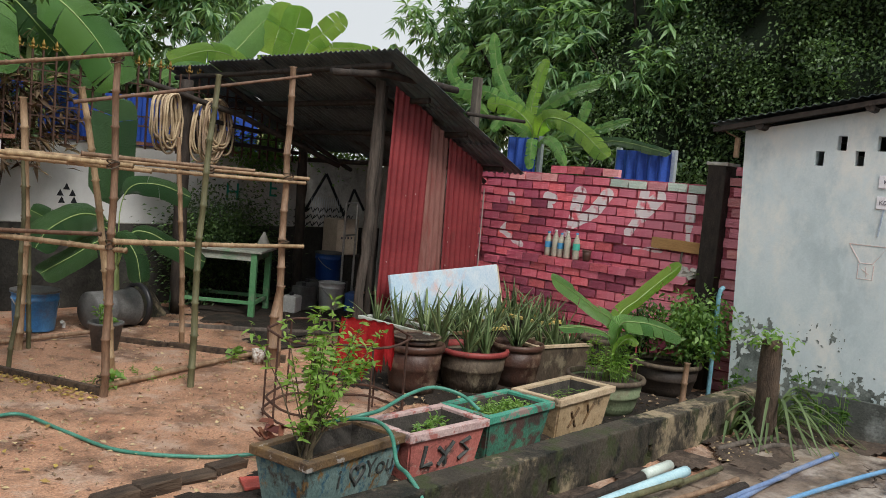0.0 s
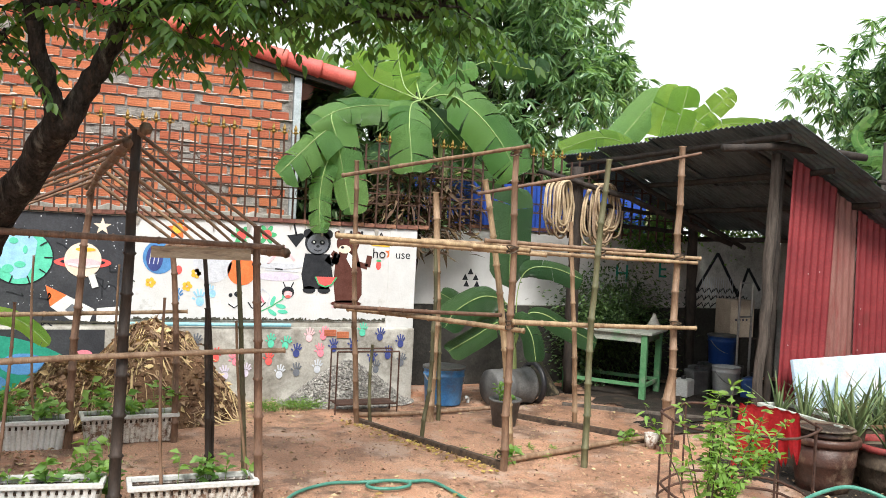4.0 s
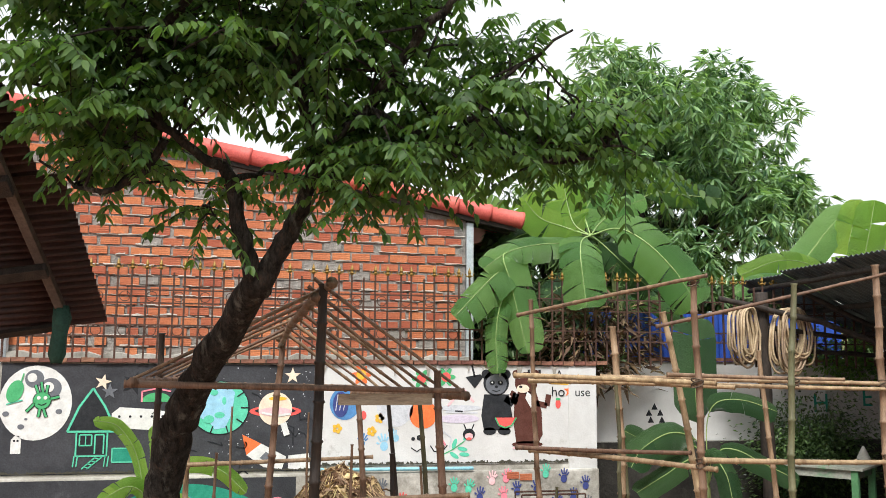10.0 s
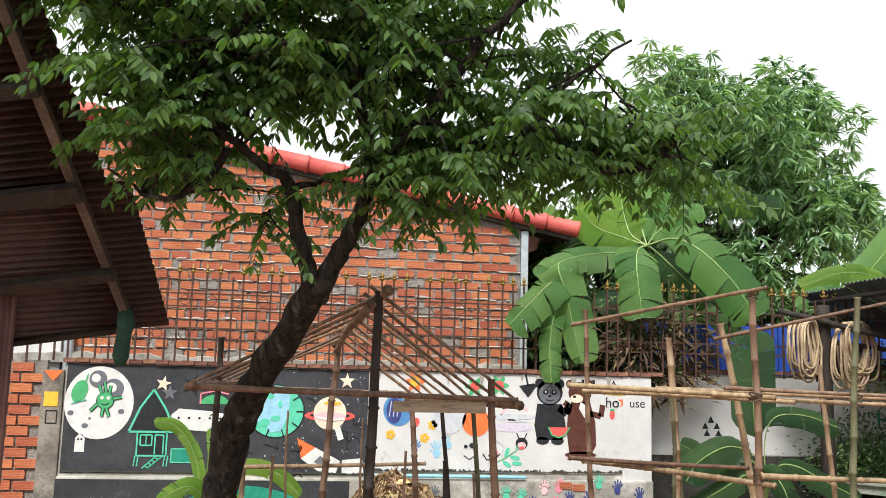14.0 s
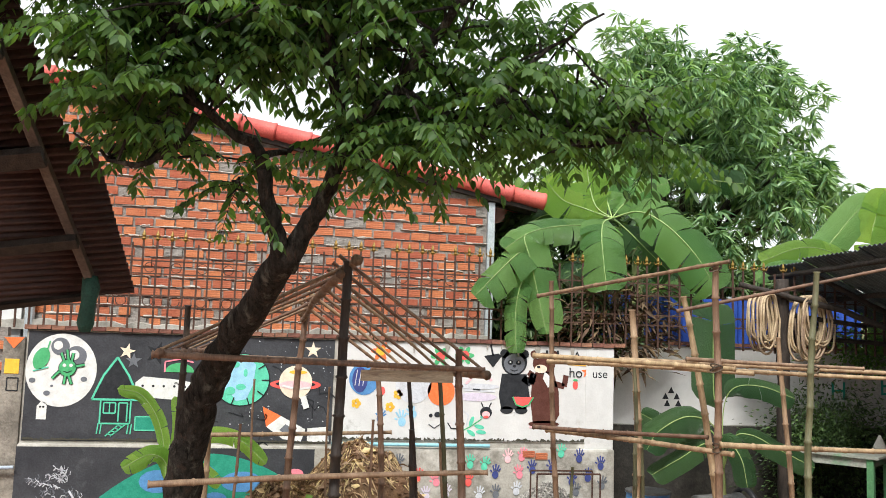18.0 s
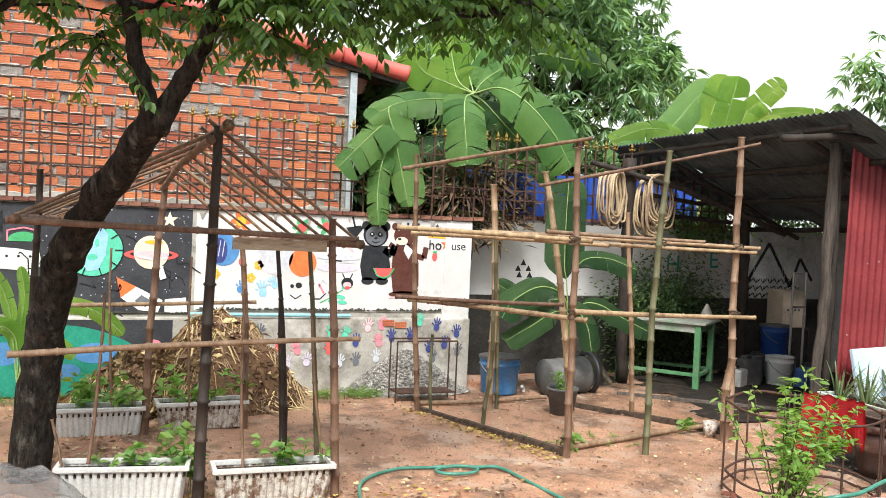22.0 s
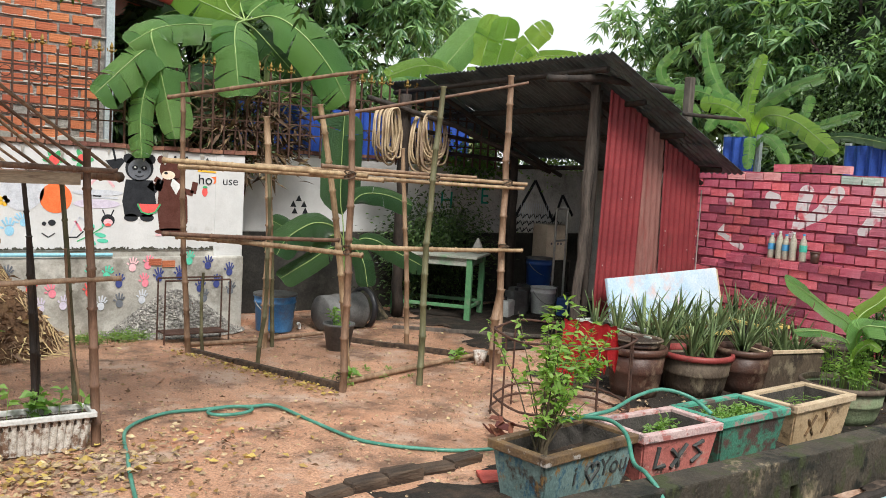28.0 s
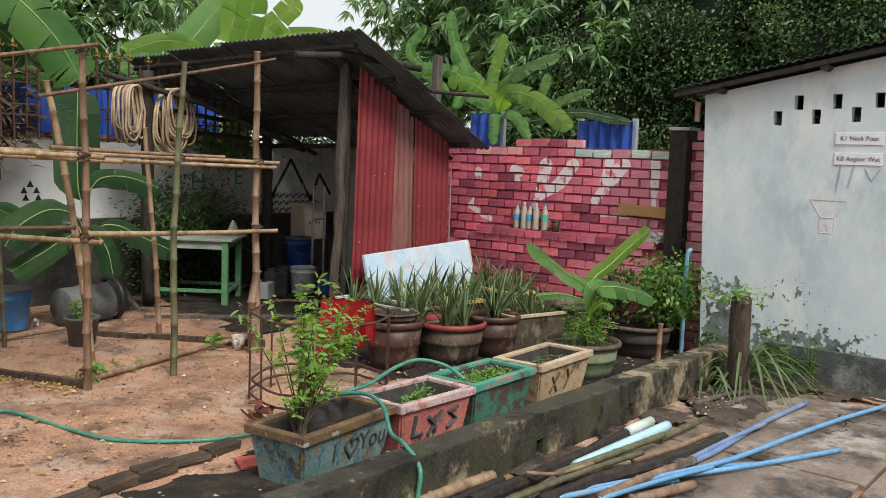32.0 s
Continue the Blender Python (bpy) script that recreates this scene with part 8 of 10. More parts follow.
def trough(at, rz, ln, w, h, body, rim, label):
    t = thing("trough", at, label, "trough", "rectangular troughs", rz)
    bm = bmesh.new()
    rings = [[bm.verts.new((sx * a, sy * b, z)) for sx, sy in ((-1, -1), (1, -1), (1, 1), (-1, 1))] for a, b, z in
             ((ln / 2 - 0.05, w / 2 - 0.05, 0), (ln / 2 - 0.015, w / 2 - 0.015, h - 0.03), (ln / 2 - 0.04, w / 2 - 0.04, h - 0.03), (ln / 2 - 0.05, w / 2 - 0.05, h - 0.1))]
    bm.faces.new(rings[0][::-1])
    for p, q in zip(rings, rings[1:]):
        for k in range(4):
            bm.faces.new((p[k], p[(k + 1) % 4], q[(k + 1) % 4], q[k]))
    part("body", bm, body, t)
    bm = bmesh.new()
    for a, b in (((-ln / 2, -w / 2), (ln / 2, -w / 2 + 0.035)), ((-ln / 2, w / 2 - 0.035), (ln / 2, w / 2)), ((-ln / 2, -w / 2 + 0.035), (-ln / 2 + 0.035, w / 2 - 0.035)), ((ln / 2 - 0.035, -w / 2 + 0.035), (ln / 2, w / 2 - 0.035))):
        box(bm, (*a, h - 0.03), (*b, h), 0.004)
    part("rim", bm, rim, t)
    part("soil", boxed((-ln / 2 + 0.05, -w / 2 + 0.05, h - 0.12), (ln / 2 - 0.05, w / 2 - 0.05, h - 0.085)), M["soil"], t)
    return t


M["rim_white"] = surf("chipped_white_rim", (0.42, 0.47, 0.42), (0.60, 0.63, 0.58), 6, 0.6, 0.2, spots=[(0.26, 0.30, 0.24)], spot_scale=4)
M["rim_yellow"] = surf("yellow_trough_rim", (0.52, 0.38, 0.10), (0.64, 0.50, 0.18), 6, 0.6, 0.2)
TROUGHS = [((5.62, 5.68, 0), 88, 0.95, 0.3, 0.48, "clay_grey", "rim_white", "long trough with a chipped white rim"),
           ((6.15, 5.75, 0), 75, 0.75, 0.32, 0.42, "clay_grey", "rim_ochre", "weathered trough of aloe"),
           ((6.72, 5.75, 0), 80, 0.75, 0.32, 0.42, "clay_black", "rim_yellow", "dark trough with a yellow rim"),
           ((7.3, 5.55, 0), 80, 0.8, 0.34, 0.48, "clay_grey", "rim_yellow", "yellow-rimmed trough of aloe"),
           ((6.85, 4.86, 0), -14, 0.74, 0.36, 0.37, "clay_grey", "rim_cream", "square-cornered trough of aloe")]
for at, rz, ln, w, h, b, rm_, lb in TROUGHS:
    trough(at, rz, ln, w, h, M[b], M[rm_], lb)


def aloe_mesh(seed, n, tall):
    """Stiff tapering leaves in a fan, three-sided."""
    r = random.Random(seed)
    bm = bmesh.new()
    for k in range(n):
        a = r.uniform(0, math.tau)
        lean = r.uniform(0.1, 1.0)
        ln = tall * r.uniform(0.6, 1.1)
        w = r.uniform(0.016, 0.027)
        out = Vector((math.cos(a), math.sin(a), 0))
        side = Vector((-math.sin(a), math.cos(a), 0))
        rows = []
        for i in range(5):
            u = i / 4
            p = out * (0.02 + ln * lean * (u ** 1.25)) + Vector((0, 0, ln * u * (1 - 0.25 * lean * u)))
            ww = w * (1 - u) ** 0.7 + 0.0008
            rows.append([bm.verts.new(p + side * ww), bm.verts.new(p - out * ww * 0.1 + Vector((0, 0, -ww * 0.6))), bm.verts.new(p - side * ww)])
        for p, q in zip(rows, rows[1:]):
            for j in range(2):
                bm.faces.new((p[j], p[j + 1], q[j + 1], q[j]))
            bm.faces.new((p[2], p[0], q[0], q[2]))
    me = mesh_of(bm, "aloe_leaves", True)
    me.materials.append(M["aloe"])
    return me


aloes = [aloe_mesh(60 + k, 15, 0.46) for k in range(4)]
ra = random.Random(9)
spots_ = [(5.75, 5.0, 0.31), (5.95, 5.1, 0.31), (5.9, 4.92, 0.31), (6.24, 4.85, 0.33), (6.38, 4.93, 0.33), (5.62, 5.4, 0.38), (5.62, 5.75, 0.38), (5.6, 6.02, 0.38), (6.15, 5.5, 0.32), (6.14, 5.9, 0.32), (6.7, 5.5, 0.32), (6.75, 5.95, 0.32),
          (7.28, 5.3, 0.38), (7.32, 5.75, 0.38), (6.7, 4.9, 0.27), (7.05, 4.82, 0.27), (6.88, 4.86, 0.27), (6.7, 5.72, 0.32), (7.3, 5.52, 0.38), (7.45, 6.2, 0.0), (7.6, 5.2, 0.0), (7.62, 5.75, 0.3), (7.7, 5.95, 0.3), (5.62, 5.22, 0.38), (6.16, 5.7, 0.32), (6.55, 5.8, 0.32), (6.95, 5.62, 0.32), (6.9, 5.2, 0.25), (7.55, 5.45, 0.35), (6.35, 5.45, 0.3)]
for k, (x, y, z) in enumerate(spots_):
    e = thing("aloe", (x, y, z), "spiky grey-green aloe growing in a pot" if z > 0 else "spiky grey-green aloe on the ground", "aloe", "aloe plants", ra.uniform(0, 360))
    ob = new("leaves", aloes[k % 4])
    ob.parent = e
    s = ra.uniform(0.8, 1.2)
    ob.scale = (s, s, s)

# banana shoot in the green pot and the leafy bushes
banana((6.3, 3.93, 0.24), "young banana shoot with weeds in the green clay pot", 0.3, 0.03, [
    dict(rib=((6.43, 3.93, 0.35), (6.28, 3.90, 0.74), (5.87, 3.85, 0.91), (5.47, 3.80, 1.07), (5.15, 3.78, 1.19)), width=0.16, mat="banana", seed=71, bare=0.2, face=(-0.5, -0.7, 0.5), tears=2),
    dict(rib=((6.43, 3.93, 0.35), (6.34, 3.90, 0.78), (6.58, 3.85, 0.95), (6.80, 3.80, 1.09), (7.10, 3.75, 1.25)), width=0.16, mat="banana_lime", seed=72, bare=0.25, face=(-0.7, -0.6, -0.2), tears=2),
    dict(rib=((6.43, 3.93, 0.35), (6.22, 3.80, 0.74), (6.26, 3.65, 0.80), (6.46, 3.55, 0.76), (6.72, 3.50, 0.68)), width=0.20, mat="banana", seed=73, bare=0.2, face=(-0.4, -0.6, 0.7), tears=4),
    dict(rib=((6.43, 3.93, 0.35), (6.18, 3.85, 0.64), (5.66, 3.75, 0.78), (5.20, 3.70, 0.82)), width=0.09, mat="banana", seed=74, bare=0.3, face=(-0.4, -0.6, 0.7), tears=2),
    dict(rib=((6.43, 3.93, 0.35), (6.20, 3.80, 0.55), (6.19, 3.70, 0.66), (6.20, 3.60, 0.63)), width=0.09, mat="banana_lime", seed=75, bare=0.3, tears=2),
], "potted shoots")
sprigs("weeds", (6.28, 3.9, 0.26), "tall weeds in the green clay pot", (0.18, 0.18), 420, 0.02, 0.06, "basil", 52, 0.4)
M["bush_leaf"] = leaf_mat("bush_leaf", (0.05, 0.125, 0.03), (0.22, 0.36, 0.095), 0.5, 0.35, 6.0)
leafy_bush("bush", (7.5, 3.74, 0.3), "leafy green bush in the black pots", (0.36, 0.32, 0.34), 1900, 0.036, 0.07, "bush_leaf", 53)
leafy_bush("bush", (7.4, 4.25, 0.28), "small leafy bush behind the black pots", (0.3, 0.2, 0.3), 700, 0.03, 0.065, "leaf_tree", 54)

# ---- iron ring cage with the red cloth ----
cage = thing("iron_cage", (4.12, 4.86, 0), "rusty iron ring cage standing on the soil", "cage")
for z, r in ((0.66, 0.52), (0.16, 0.5), (0.07, 0.52)):
    bm = bmesh.new()
    tube(bm, [(r * math.cos(k * math.tau / 32), r * math.sin(k * math.tau / 32), z + 0.012 * math.sin(k)) for k in range(33)], 0.0095, 6, False)
    part("ring", bm, M["iron"], cage, "", True)
for k in range(9):
    a = k * math.tau / 9 + 0.25
    part("rod", tube(bmesh.new(), [(0.52 * math.cos(a), 0.52 * math.sin(a), 0), (0.52 * math.cos(a), 0.52 * math.sin(a), 0.67)], 0.0075, 6), M["iron"], cage)
bm = bmesh.new()
n, k2 = 30, 14
grid = []
for j in range(k2 + 1):
    row = []
    for i in range(n + 1):
        u, v = i / n, j / k2
        a = -0.09 + (0.93 + 0.10 * v) * u - 0.16 * v * (1 - u)
        fold = 0.03 * noise.noise((i * 0.22, j * 0.05, 3.0)) + 0.014 * noise.noise((i * 0.6, j * 0.12, 8.0))
        rr_ = 0.50 - 0.05 * v + fold * (0.3 + 1.3 * v)
        drop = 0.27 + 0.23 * u + 0.05 * math.sin(i * 0.9) - 0.05 * math.cos(i * 2.1)
        row.append(bm.verts.new((rr_ * math.cos(a), rr_ * math.sin(a), 0.685 + 0.008 * math.sin(i * 1.1) - v * drop)))
    grid.append(row)
for j in range(k2):
    for i in range(n):
        bm.faces.new((grid[j][i], grid[j][i + 1], grid[j + 1][i + 1], grid[j + 1][i]))
bmesh.ops.solidify(bm, geom=list(bm.faces), thickness=0.006)
solo("red_cloth", bm, M["red_cloth"], "red tarpaulin cloth draped over the iron cage", "cloth", (4.12, 4.86, 0), smooth=True)

# ---- painted board leaning on the shed ----
board = thing("painted_board", (5.92, 6.0, -0.03), "pale blue painted board leaning on the red tin wall", "board")
bm = boxed((0, -0.02, 0.0), (1.68, 0.02, 0.90), 0.008)
for v in bm.verts:
    v.co.z += 0.045 * v.co.x
bmesh.ops.transform(bm, matrix=Matrix.Rotation(-0.26, 4, "X"), verts=bm.verts)
part("panel", bm, M["panel_blue"], board)
bm = boxed((1.681, -0.021, 0.1), (1.70, 0.021, 0.96), 0.004)
bmesh.ops.transform(bm, matrix=Matrix.Rotation(-0.26, 4, "X"), verts=bm.verts)
part("edge", bm, M["panel_edge"], board, "yellowed worn edge")

# ---- hoses ----
def smooth_line(pts, n=7):
    pts = [Vector(p) for p in pts]
    out = []
    for i in range(len(pts) - 1):
        p0, p1_, p2_, p3_ = pts[max(i - 1, 0)], pts[i], pts[i + 1], pts[min(i + 2, len(pts) - 1)]
        for k in range(n):
            t = k / n
            out.append(0.5 * ((2 * p1_) + (p2_ - p0) * t + (2 * p0 - 5 * p1_ + 4 * p2_ - p3_) * t * t + (3 * p1_ - p0 - 3 * p2_ + p3_) * t ** 3))
    out.append(pts[-1])
    return out


bm = bmesh.new()
hz = 0.018
loop = [(2.0 + 0.16 * math.cos(a), 5.98 + 0.1 * math.sin(a), hz + 0.012) for a in [1.6 + k * 0.7 for k in range(10)]]
pts = [(0.95, 4.6, hz), (1.02, 4.95, hz), (1.1, 5.3, hz), (1.25, 5.87, hz), (1.57, 6.13, hz), (1.85, 6.12, hz)] + loop + [(2.2, 6.06, hz), (2.36, 6.0, hz), (2.43, 5.5, hz), (2.53, 5.0, hz), (2.85, 4.66, hz), (3.15, 4.52, hz), (3.35, 4.3, 0.1), (3.32, 4.05, 0.3), (3.42, 3.88, 0.38), (3.6, 3.86, 0.4), (3.95, 3.98, 0.42), (4.2, 3.98, 0.44), (4.34, 3.85, 0.4), (4.36, 3.7, 0.33)]
tube(bm, smooth_line(pts), 0.0125, 8)
solo("garden_hose", bm, M["hose_green"], "green garden hose looping over the earth and planters", "hose", smooth=True)
bm = bmesh.new()
pts = [(3.2, 3.98, 0.33), (3.3, 3.85, 0.39), (3.36, 3.66, 0.42), (3.3, 3.46, 0.4), (3.2, 3.3, 0.3), (3.1, 3.12, 0.31), (3.02, 2.93, 0.24), (2.98, 2.9, 0.05), (2.9, 2.7, 0.02), (2.6, 2.3, 0.02)]
tube(bm, smooth_line(pts), 0.0125, 8)
solo("garden_hose", bm, M["hose_green"], "green garden hose hanging over a planter and the kerb", "hose", smooth=True)

# ---- poles and pipes lying on the paving ----
PIPES = [
    (((6.75, 2.16, 0.030), (5.85, 2.21, 0.030), (4.95, 2.20, 0.030), (4.40, 2.28, 0.030)), 0.018, "pvc_slate"),
    (((5.83, 2.17, 0.050), (5.29, 2.21, 0.050), (4.69, 2.23, 0.050)), 0.016, "pvc_slate"),
    (((7.10, 1.65, 0.050), (6.37, 1.81, 0.050), (5.66, 1.93, 0.050), (4.88, 2.05, 0.050), (4.23, 2.25, 0.050), (3.58, 2.48, 0.050)), 0.016, "pvc_blue"),
    (((5.65, 1.62, 0.035), (5.15, 1.83, 0.035), (4.61, 2.08, 0.035), (4.14, 2.34, 0.035), (3.57, 2.54, 0.035)), 0.015, "pvc_blue"),
    (((4.66, 2.06, 0.060), (4.27, 2.17, 0.060), (3.73, 2.29, 0.060)), 0.014, "pvc_blue"),
    (((5.00, 1.95, 0.020), (4.71, 2.15, 0.020), (4.32, 2.29, 0.020)), 0.013, "pvc_blue"),
    (((4.41, 2.16, 0.020), (4.09, 2.28, 0.020), (3.84, 2.32, 0.020)), 0.014, "pvc_blue"),
    (((5.19, 2.60, 0.075), (4.72, 2.61, 0.075), (4.04, 2.62, 0.075)), 0.036, "pvc_pale"),
    (((5.25, 2.75, 0.060), (4.92, 2.75, 0.060)), 0.036, "pvc_white"),
]
M["pvc_slate"] = surf("faded_slate_blue_pipe", (0.12, 0.19, 0.36), (0.20, 0.28, 0.46), 5, 0.4, 0.05, spots=[(0.25, 0.28, 0.36)], spot_scale=4)
for pts, r, mt in PIPES:
    solo("plastic_pipe", tube(bmesh.new(), smooth_line(pts, 6) if len(pts) > 2 else pts, r, 10), M[mt], {"pvc_blue": "blue plastic water pipe lying on the paving", "pvc_pale": "pale blue plastic tube lying on the paving", "pvc_slate": "faded slate-blue plastic pipe lying on the paving", "pvc_white": "short pale green plastic tube"}[mt], "pipe", group="pipes on the paving", smooth=True)
POLES = [
    (((4.96, 2.77, 0.040), (4.13, 2.75, 0.040), (3.58, 2.76, 0.040), (3.26, 2.79, 0.040)), 0.038, "wood_dark"),
    (((4.91, 2.49, 0.100), (4.36, 2.54, 0.100), (3.80, 2.60, 0.100)), 0.021, "bamboo_green"),
    (((5.54, 2.52, 0.050), (4.98, 2.54, 0.050)), 0.02, "bamboo_green"),
    (((5.45, 2.36, 0.040), (4.93, 2.40, 0.040), (4.47, 2.48, 0.040)), 0.018, "bamboo"),
    (((5.29, 2.24, 0.050), (4.60, 2.32, 0.050), (4.00, 2.45, 0.050), (3.48, 2.51, 0.050)), 0.042, "wood_dark"),
    (((4.45, 2.41, 0.110), (3.95, 2.49, 0.110), (3.27, 2.55, 0.110)), 0.017, "bamboo_green"),
    (((4.67, 2.19, 0.060), (4.50, 2.22, 0.060)), 0.036, "wood_old"),
    (((4.50, 2.22, 0.060), (4.14, 2.27, 0.060), (3.74, 2.30, 0.060)), 0.026, "bamboo"),
    (((4.35, 2.04, 0.040), (3.89, 2.18, 0.040)), 0.028, "bamboo"),
    (((3.63, 2.91, 0.050), (3.36, 2.94, 0.050), (3.04, 2.95, 0.050)), 0.034, "bamboo"),
    (((3.69, 2.73, 0.100), (3.80, 2.60, 0.100), (4.10, 2.54, 0.100)), 0.012, "bamboo"),
    (((3.80, 2.54, 0.090), (3.42, 2.55, 0.090)), 0.024, "wood_old"),
    (((4.34, 2.56, 0.030), (3.82, 2.63, 0.030), (3.41, 2.65, 0.030)), 0.022, "bamboo_brown"),
    (((3.57, 2.54, 0.100), (3.28, 2.56, 0.100)), 0.02, "bamboo"),
    (((3.66, 2.86, 0.030), (3.20, 2.86, 0.030)), 0.03, "wood_dark"),
]
for pts, r, mt in POLES:
    line = smooth_line(pts, 6) if len(pts) > 2 else [Vector(pts[0]).lerp(Vector(pts[1]), k / 6) for k in range(7)]
    if mt.startswith("bamboo"):
        # a raised ring at every fourth point
        pp, rr_ = [], []
        for k, p in enumerate(line):
            d = (line[min(k + 1, len(line) - 1)] - line[max(k - 1, 0)]).normalized()
            for off, f in (((-0.012, 1.0), (0.0, 1.25), (0.012, 1.0)) if k % 4 == 2 else ((0.0, 1.0),)):
                pp.append(p + d * off)
                rr_.append(r * f)
        bm = tube(bmesh.new(), pp, rr_, 9)
    else:
        bm = tube(bmesh.new(), [p + Vector((0, random.uniform(-1, 1), random.uniform(-0.4, 0.4))) * r * 0.22 for p in line], [r * random.uniform(0.82, 1.12) for _ in line], 8)
    solo("pole", bm, M[mt], "cut bamboo pole lying on the paving" if mt.startswith("bamboo") else "dark weathered log lying on the paving", "pole", group="poles on the paving", smooth=mt.startswith("bamboo"))

# ---- stump, strap-leaved plant and roots by the outbuilding ----
stump = thing("tree_stump", (6.74, 2.72, 0), "short brown stump sprouting leaves at its top", "stump")
bm = bmesh.new()
tube(bm, [(0.0, 0, -0.05), (0.0, 0, 0.1), (-0.02, 0, 0.4), (-0.01, 0.01, 0.52), (-0.03, 0, 0.78), (-0.03, 0, 0.8)], [0.12, 0.092, 0.082, 0.086, 0.078, 0.064], 12)
part("trunk", bm, surf("brown_stump_bark", (0.035, 0.025, 0.018), (0.11, 0.075, 0.052), 7, 0.9, 0.8, stretch=(2, 2, 0.6)), stump, "", True)
rg = np.random.default_rng(70)
p = rg.normal(size=(110, 3)) * [0.10, 0.10, 0.04] + [-0.06, 0.02, 0.8]
leaf_cloud("sprout", p, rg.normal(size=p.shape) * [1, 1, 0.4] + [0, 0, -0.1], 0.06, 0.035, M["seedling"], stump, rg)["kind"] = "stuff"


def strap_plant(at, label, n, ln, seed, w=0.016):
    r = random.Random(seed)
    t = thing("strap_leaved_plant", at, label, "plant")
    for k in range(n):
        a = r.uniform(0, math.tau)
        l_ = ln * r.uniform(0.6, 1.15)
        out, side = Vector((math.cos(a), math.sin(a), 0)), Vector((-math.sin(a), math.cos(a), 0))
        up0 = r.uniform(0.8, 1.9)
        bm = bmesh.new()
        rows = []
        for i in range(9):
            u = i / 8
            p = out * l_ * (0.1 + 0.75 * u) * (0.35 + 0.65 * u) + Vector((0, 0, max(0.01, l_ * up0 * (u - 0.95 * u * u * (1.1 if r.random() < 2 else 1))))) + out * 0.02
            ww = w * (math.sin(math.pi * min(0.97, 0.12 + 0.86 * u)) ** 0.6) + 0.001
            rows.append([bm.verts.new(p + side * ww), bm.verts.new(p + Vector((0, 0, -ww * 0.5))), bm.verts.new(p - side * ww)])
        for p_, q_ in zip(rows, rows[1:]):
            for j in range(2):
                bm.faces.new((p_[j], p_[j + 1], q_[j + 1], q_[j]))
        part("leaf", bm, M["strap"], t, "", True)
    return t


strap_plant((6.98, 2.78, 0), "arching strap-leaved plant beside the stump", 46, 0.8, 71, 0.012)
strap_plant((6.6, 2.95, 0), "strap-leaved clump at the kerb foot", 18, 0.5, 72, 0.012)
sprigs("weeds", (7.35, 2.5, 0.0), "weeds growing at the outbuilding foot", (0.1, 0.2), 150, 0.035, 0.09, "leaf_tree", 73, 0.5)
sprigs("weeds", (7.4, 3.2, 0.0), "weeds at the outbuilding corner", (0.1, 0.2), 130, 0.035, 0.075, "leaf_tree", 74, 0.4)
for k, pts in enumerate(([(6.05, 2.78, 0.02), (6.4, 2.7, 0.04), (6.8, 2.62, 0.02)], [(6.2, 2.6, 0.015), (6.5, 2.55, 0.03), (6.75, 2.4, 0.01)])):
    solo("root", tube(bmesh.new(), smooth_line(pts), 0.022, 7), M["wood_old"], "bare grey root on the soil", "root", smooth=True)
cane("kerb_stake", (6.55, 3.32, 0), (6.57, 3.34, 0.5), 0.028, M["bamboo_brown"], None)
tagged(bpy.data.objects["kerb_stake"], "short brown bamboo stake behind the kerb", "stake")

# ---- bottles and plank on the red wall ----
M["bottle"] = surf("cloudy_plastic_bottle", (0.33, 0.31, 0.25), (0.46, 0.43, 0.35), 6, 0.2, 0.05)
M["bottle_blue"] = surf("blue_label_plastic", (0.05, 0.25, 0.5), (0.1, 0.35, 0.6), 6, 0.4, 0.0)
M["bottle_green"] = surf("green_label_plastic", (0.05, 0.4, 0.3), (0.1, 0.5, 0.38), 6, 0.4, 0.0)
for k, (y, h, lab) in enumerate(((5.79, 0.27, "bottle_blue"), (5.69, 0.3, None), (5.62, 0.27, "bottle_blue"), (5.53, 0.3, None), (5.42, 0.29, "bottle_green"))):
    b = thing("plastic_bottle", (7.925 - 0.01 * (k % 2), y, 1.068), "cloudy used plastic bottle standing on the brick ledge", "bottle", "bottles on the ledge")
    bm = lathe(bmesh.new(), [(0.034, 0.0), (0.038, 0.02), (0.036, h * 0.4), (0.038, h * 0.62), (0.03, h * 0.76), (0.014, h * 0.88), (0.013, h * 0.94)], 14)
    part("body", bm, M["bottle"], b, "", True)
    part("cap", lathe(bmesh.new(), [(0.016, h * 0.94), (0.016, h)], 10), M["bottle_blue"] if k % 2 == 0 else M["white_plastic"], b)
    if lab:
        part("label_band", lathe(bmesh.new(), [(0.0395, h * 0.36), (0.0395, h * 0.6)], 14, None, False), M[lab], b)
pot((7.925, 5.28, 1.068), 0.05, 0.12, M["terracotta"], M["terracotta"], "tiny brown pot on the brick ledge", 0)
solo("plank", box(bmesh.new(), (-0.02, -0.28, -0.055), (0.02, 0.28, 0.055), 0.004, Matrix.Translation((7.93, 4.24, 1.36)) @ Matrix.Rotation(0.02, 4, "X")), surf("orange_brown_plank", (0.36, 0.19, 0.07), (0.46, 0.27, 0.11), 5, 0.7, 0.3, stretch=(1, 0.6, 5)), "orange-brown plank fixed against the red wall", "plank")
solo("stick", tube(bmesh.new(), [(7.93, 4.18, 1.32), (7.93, 4.2, 1.06)], 0.012, 6), M["wood_old"], "thin grey stick holding the plank", "stick")
solo("fence_post", boxed((8.95, 7.9, -0.02), (9.05, 8.0, 3.2), 0.008), M["wood_old"], "grey weathered post behind the wall", "post")
bm = bmesh.new()
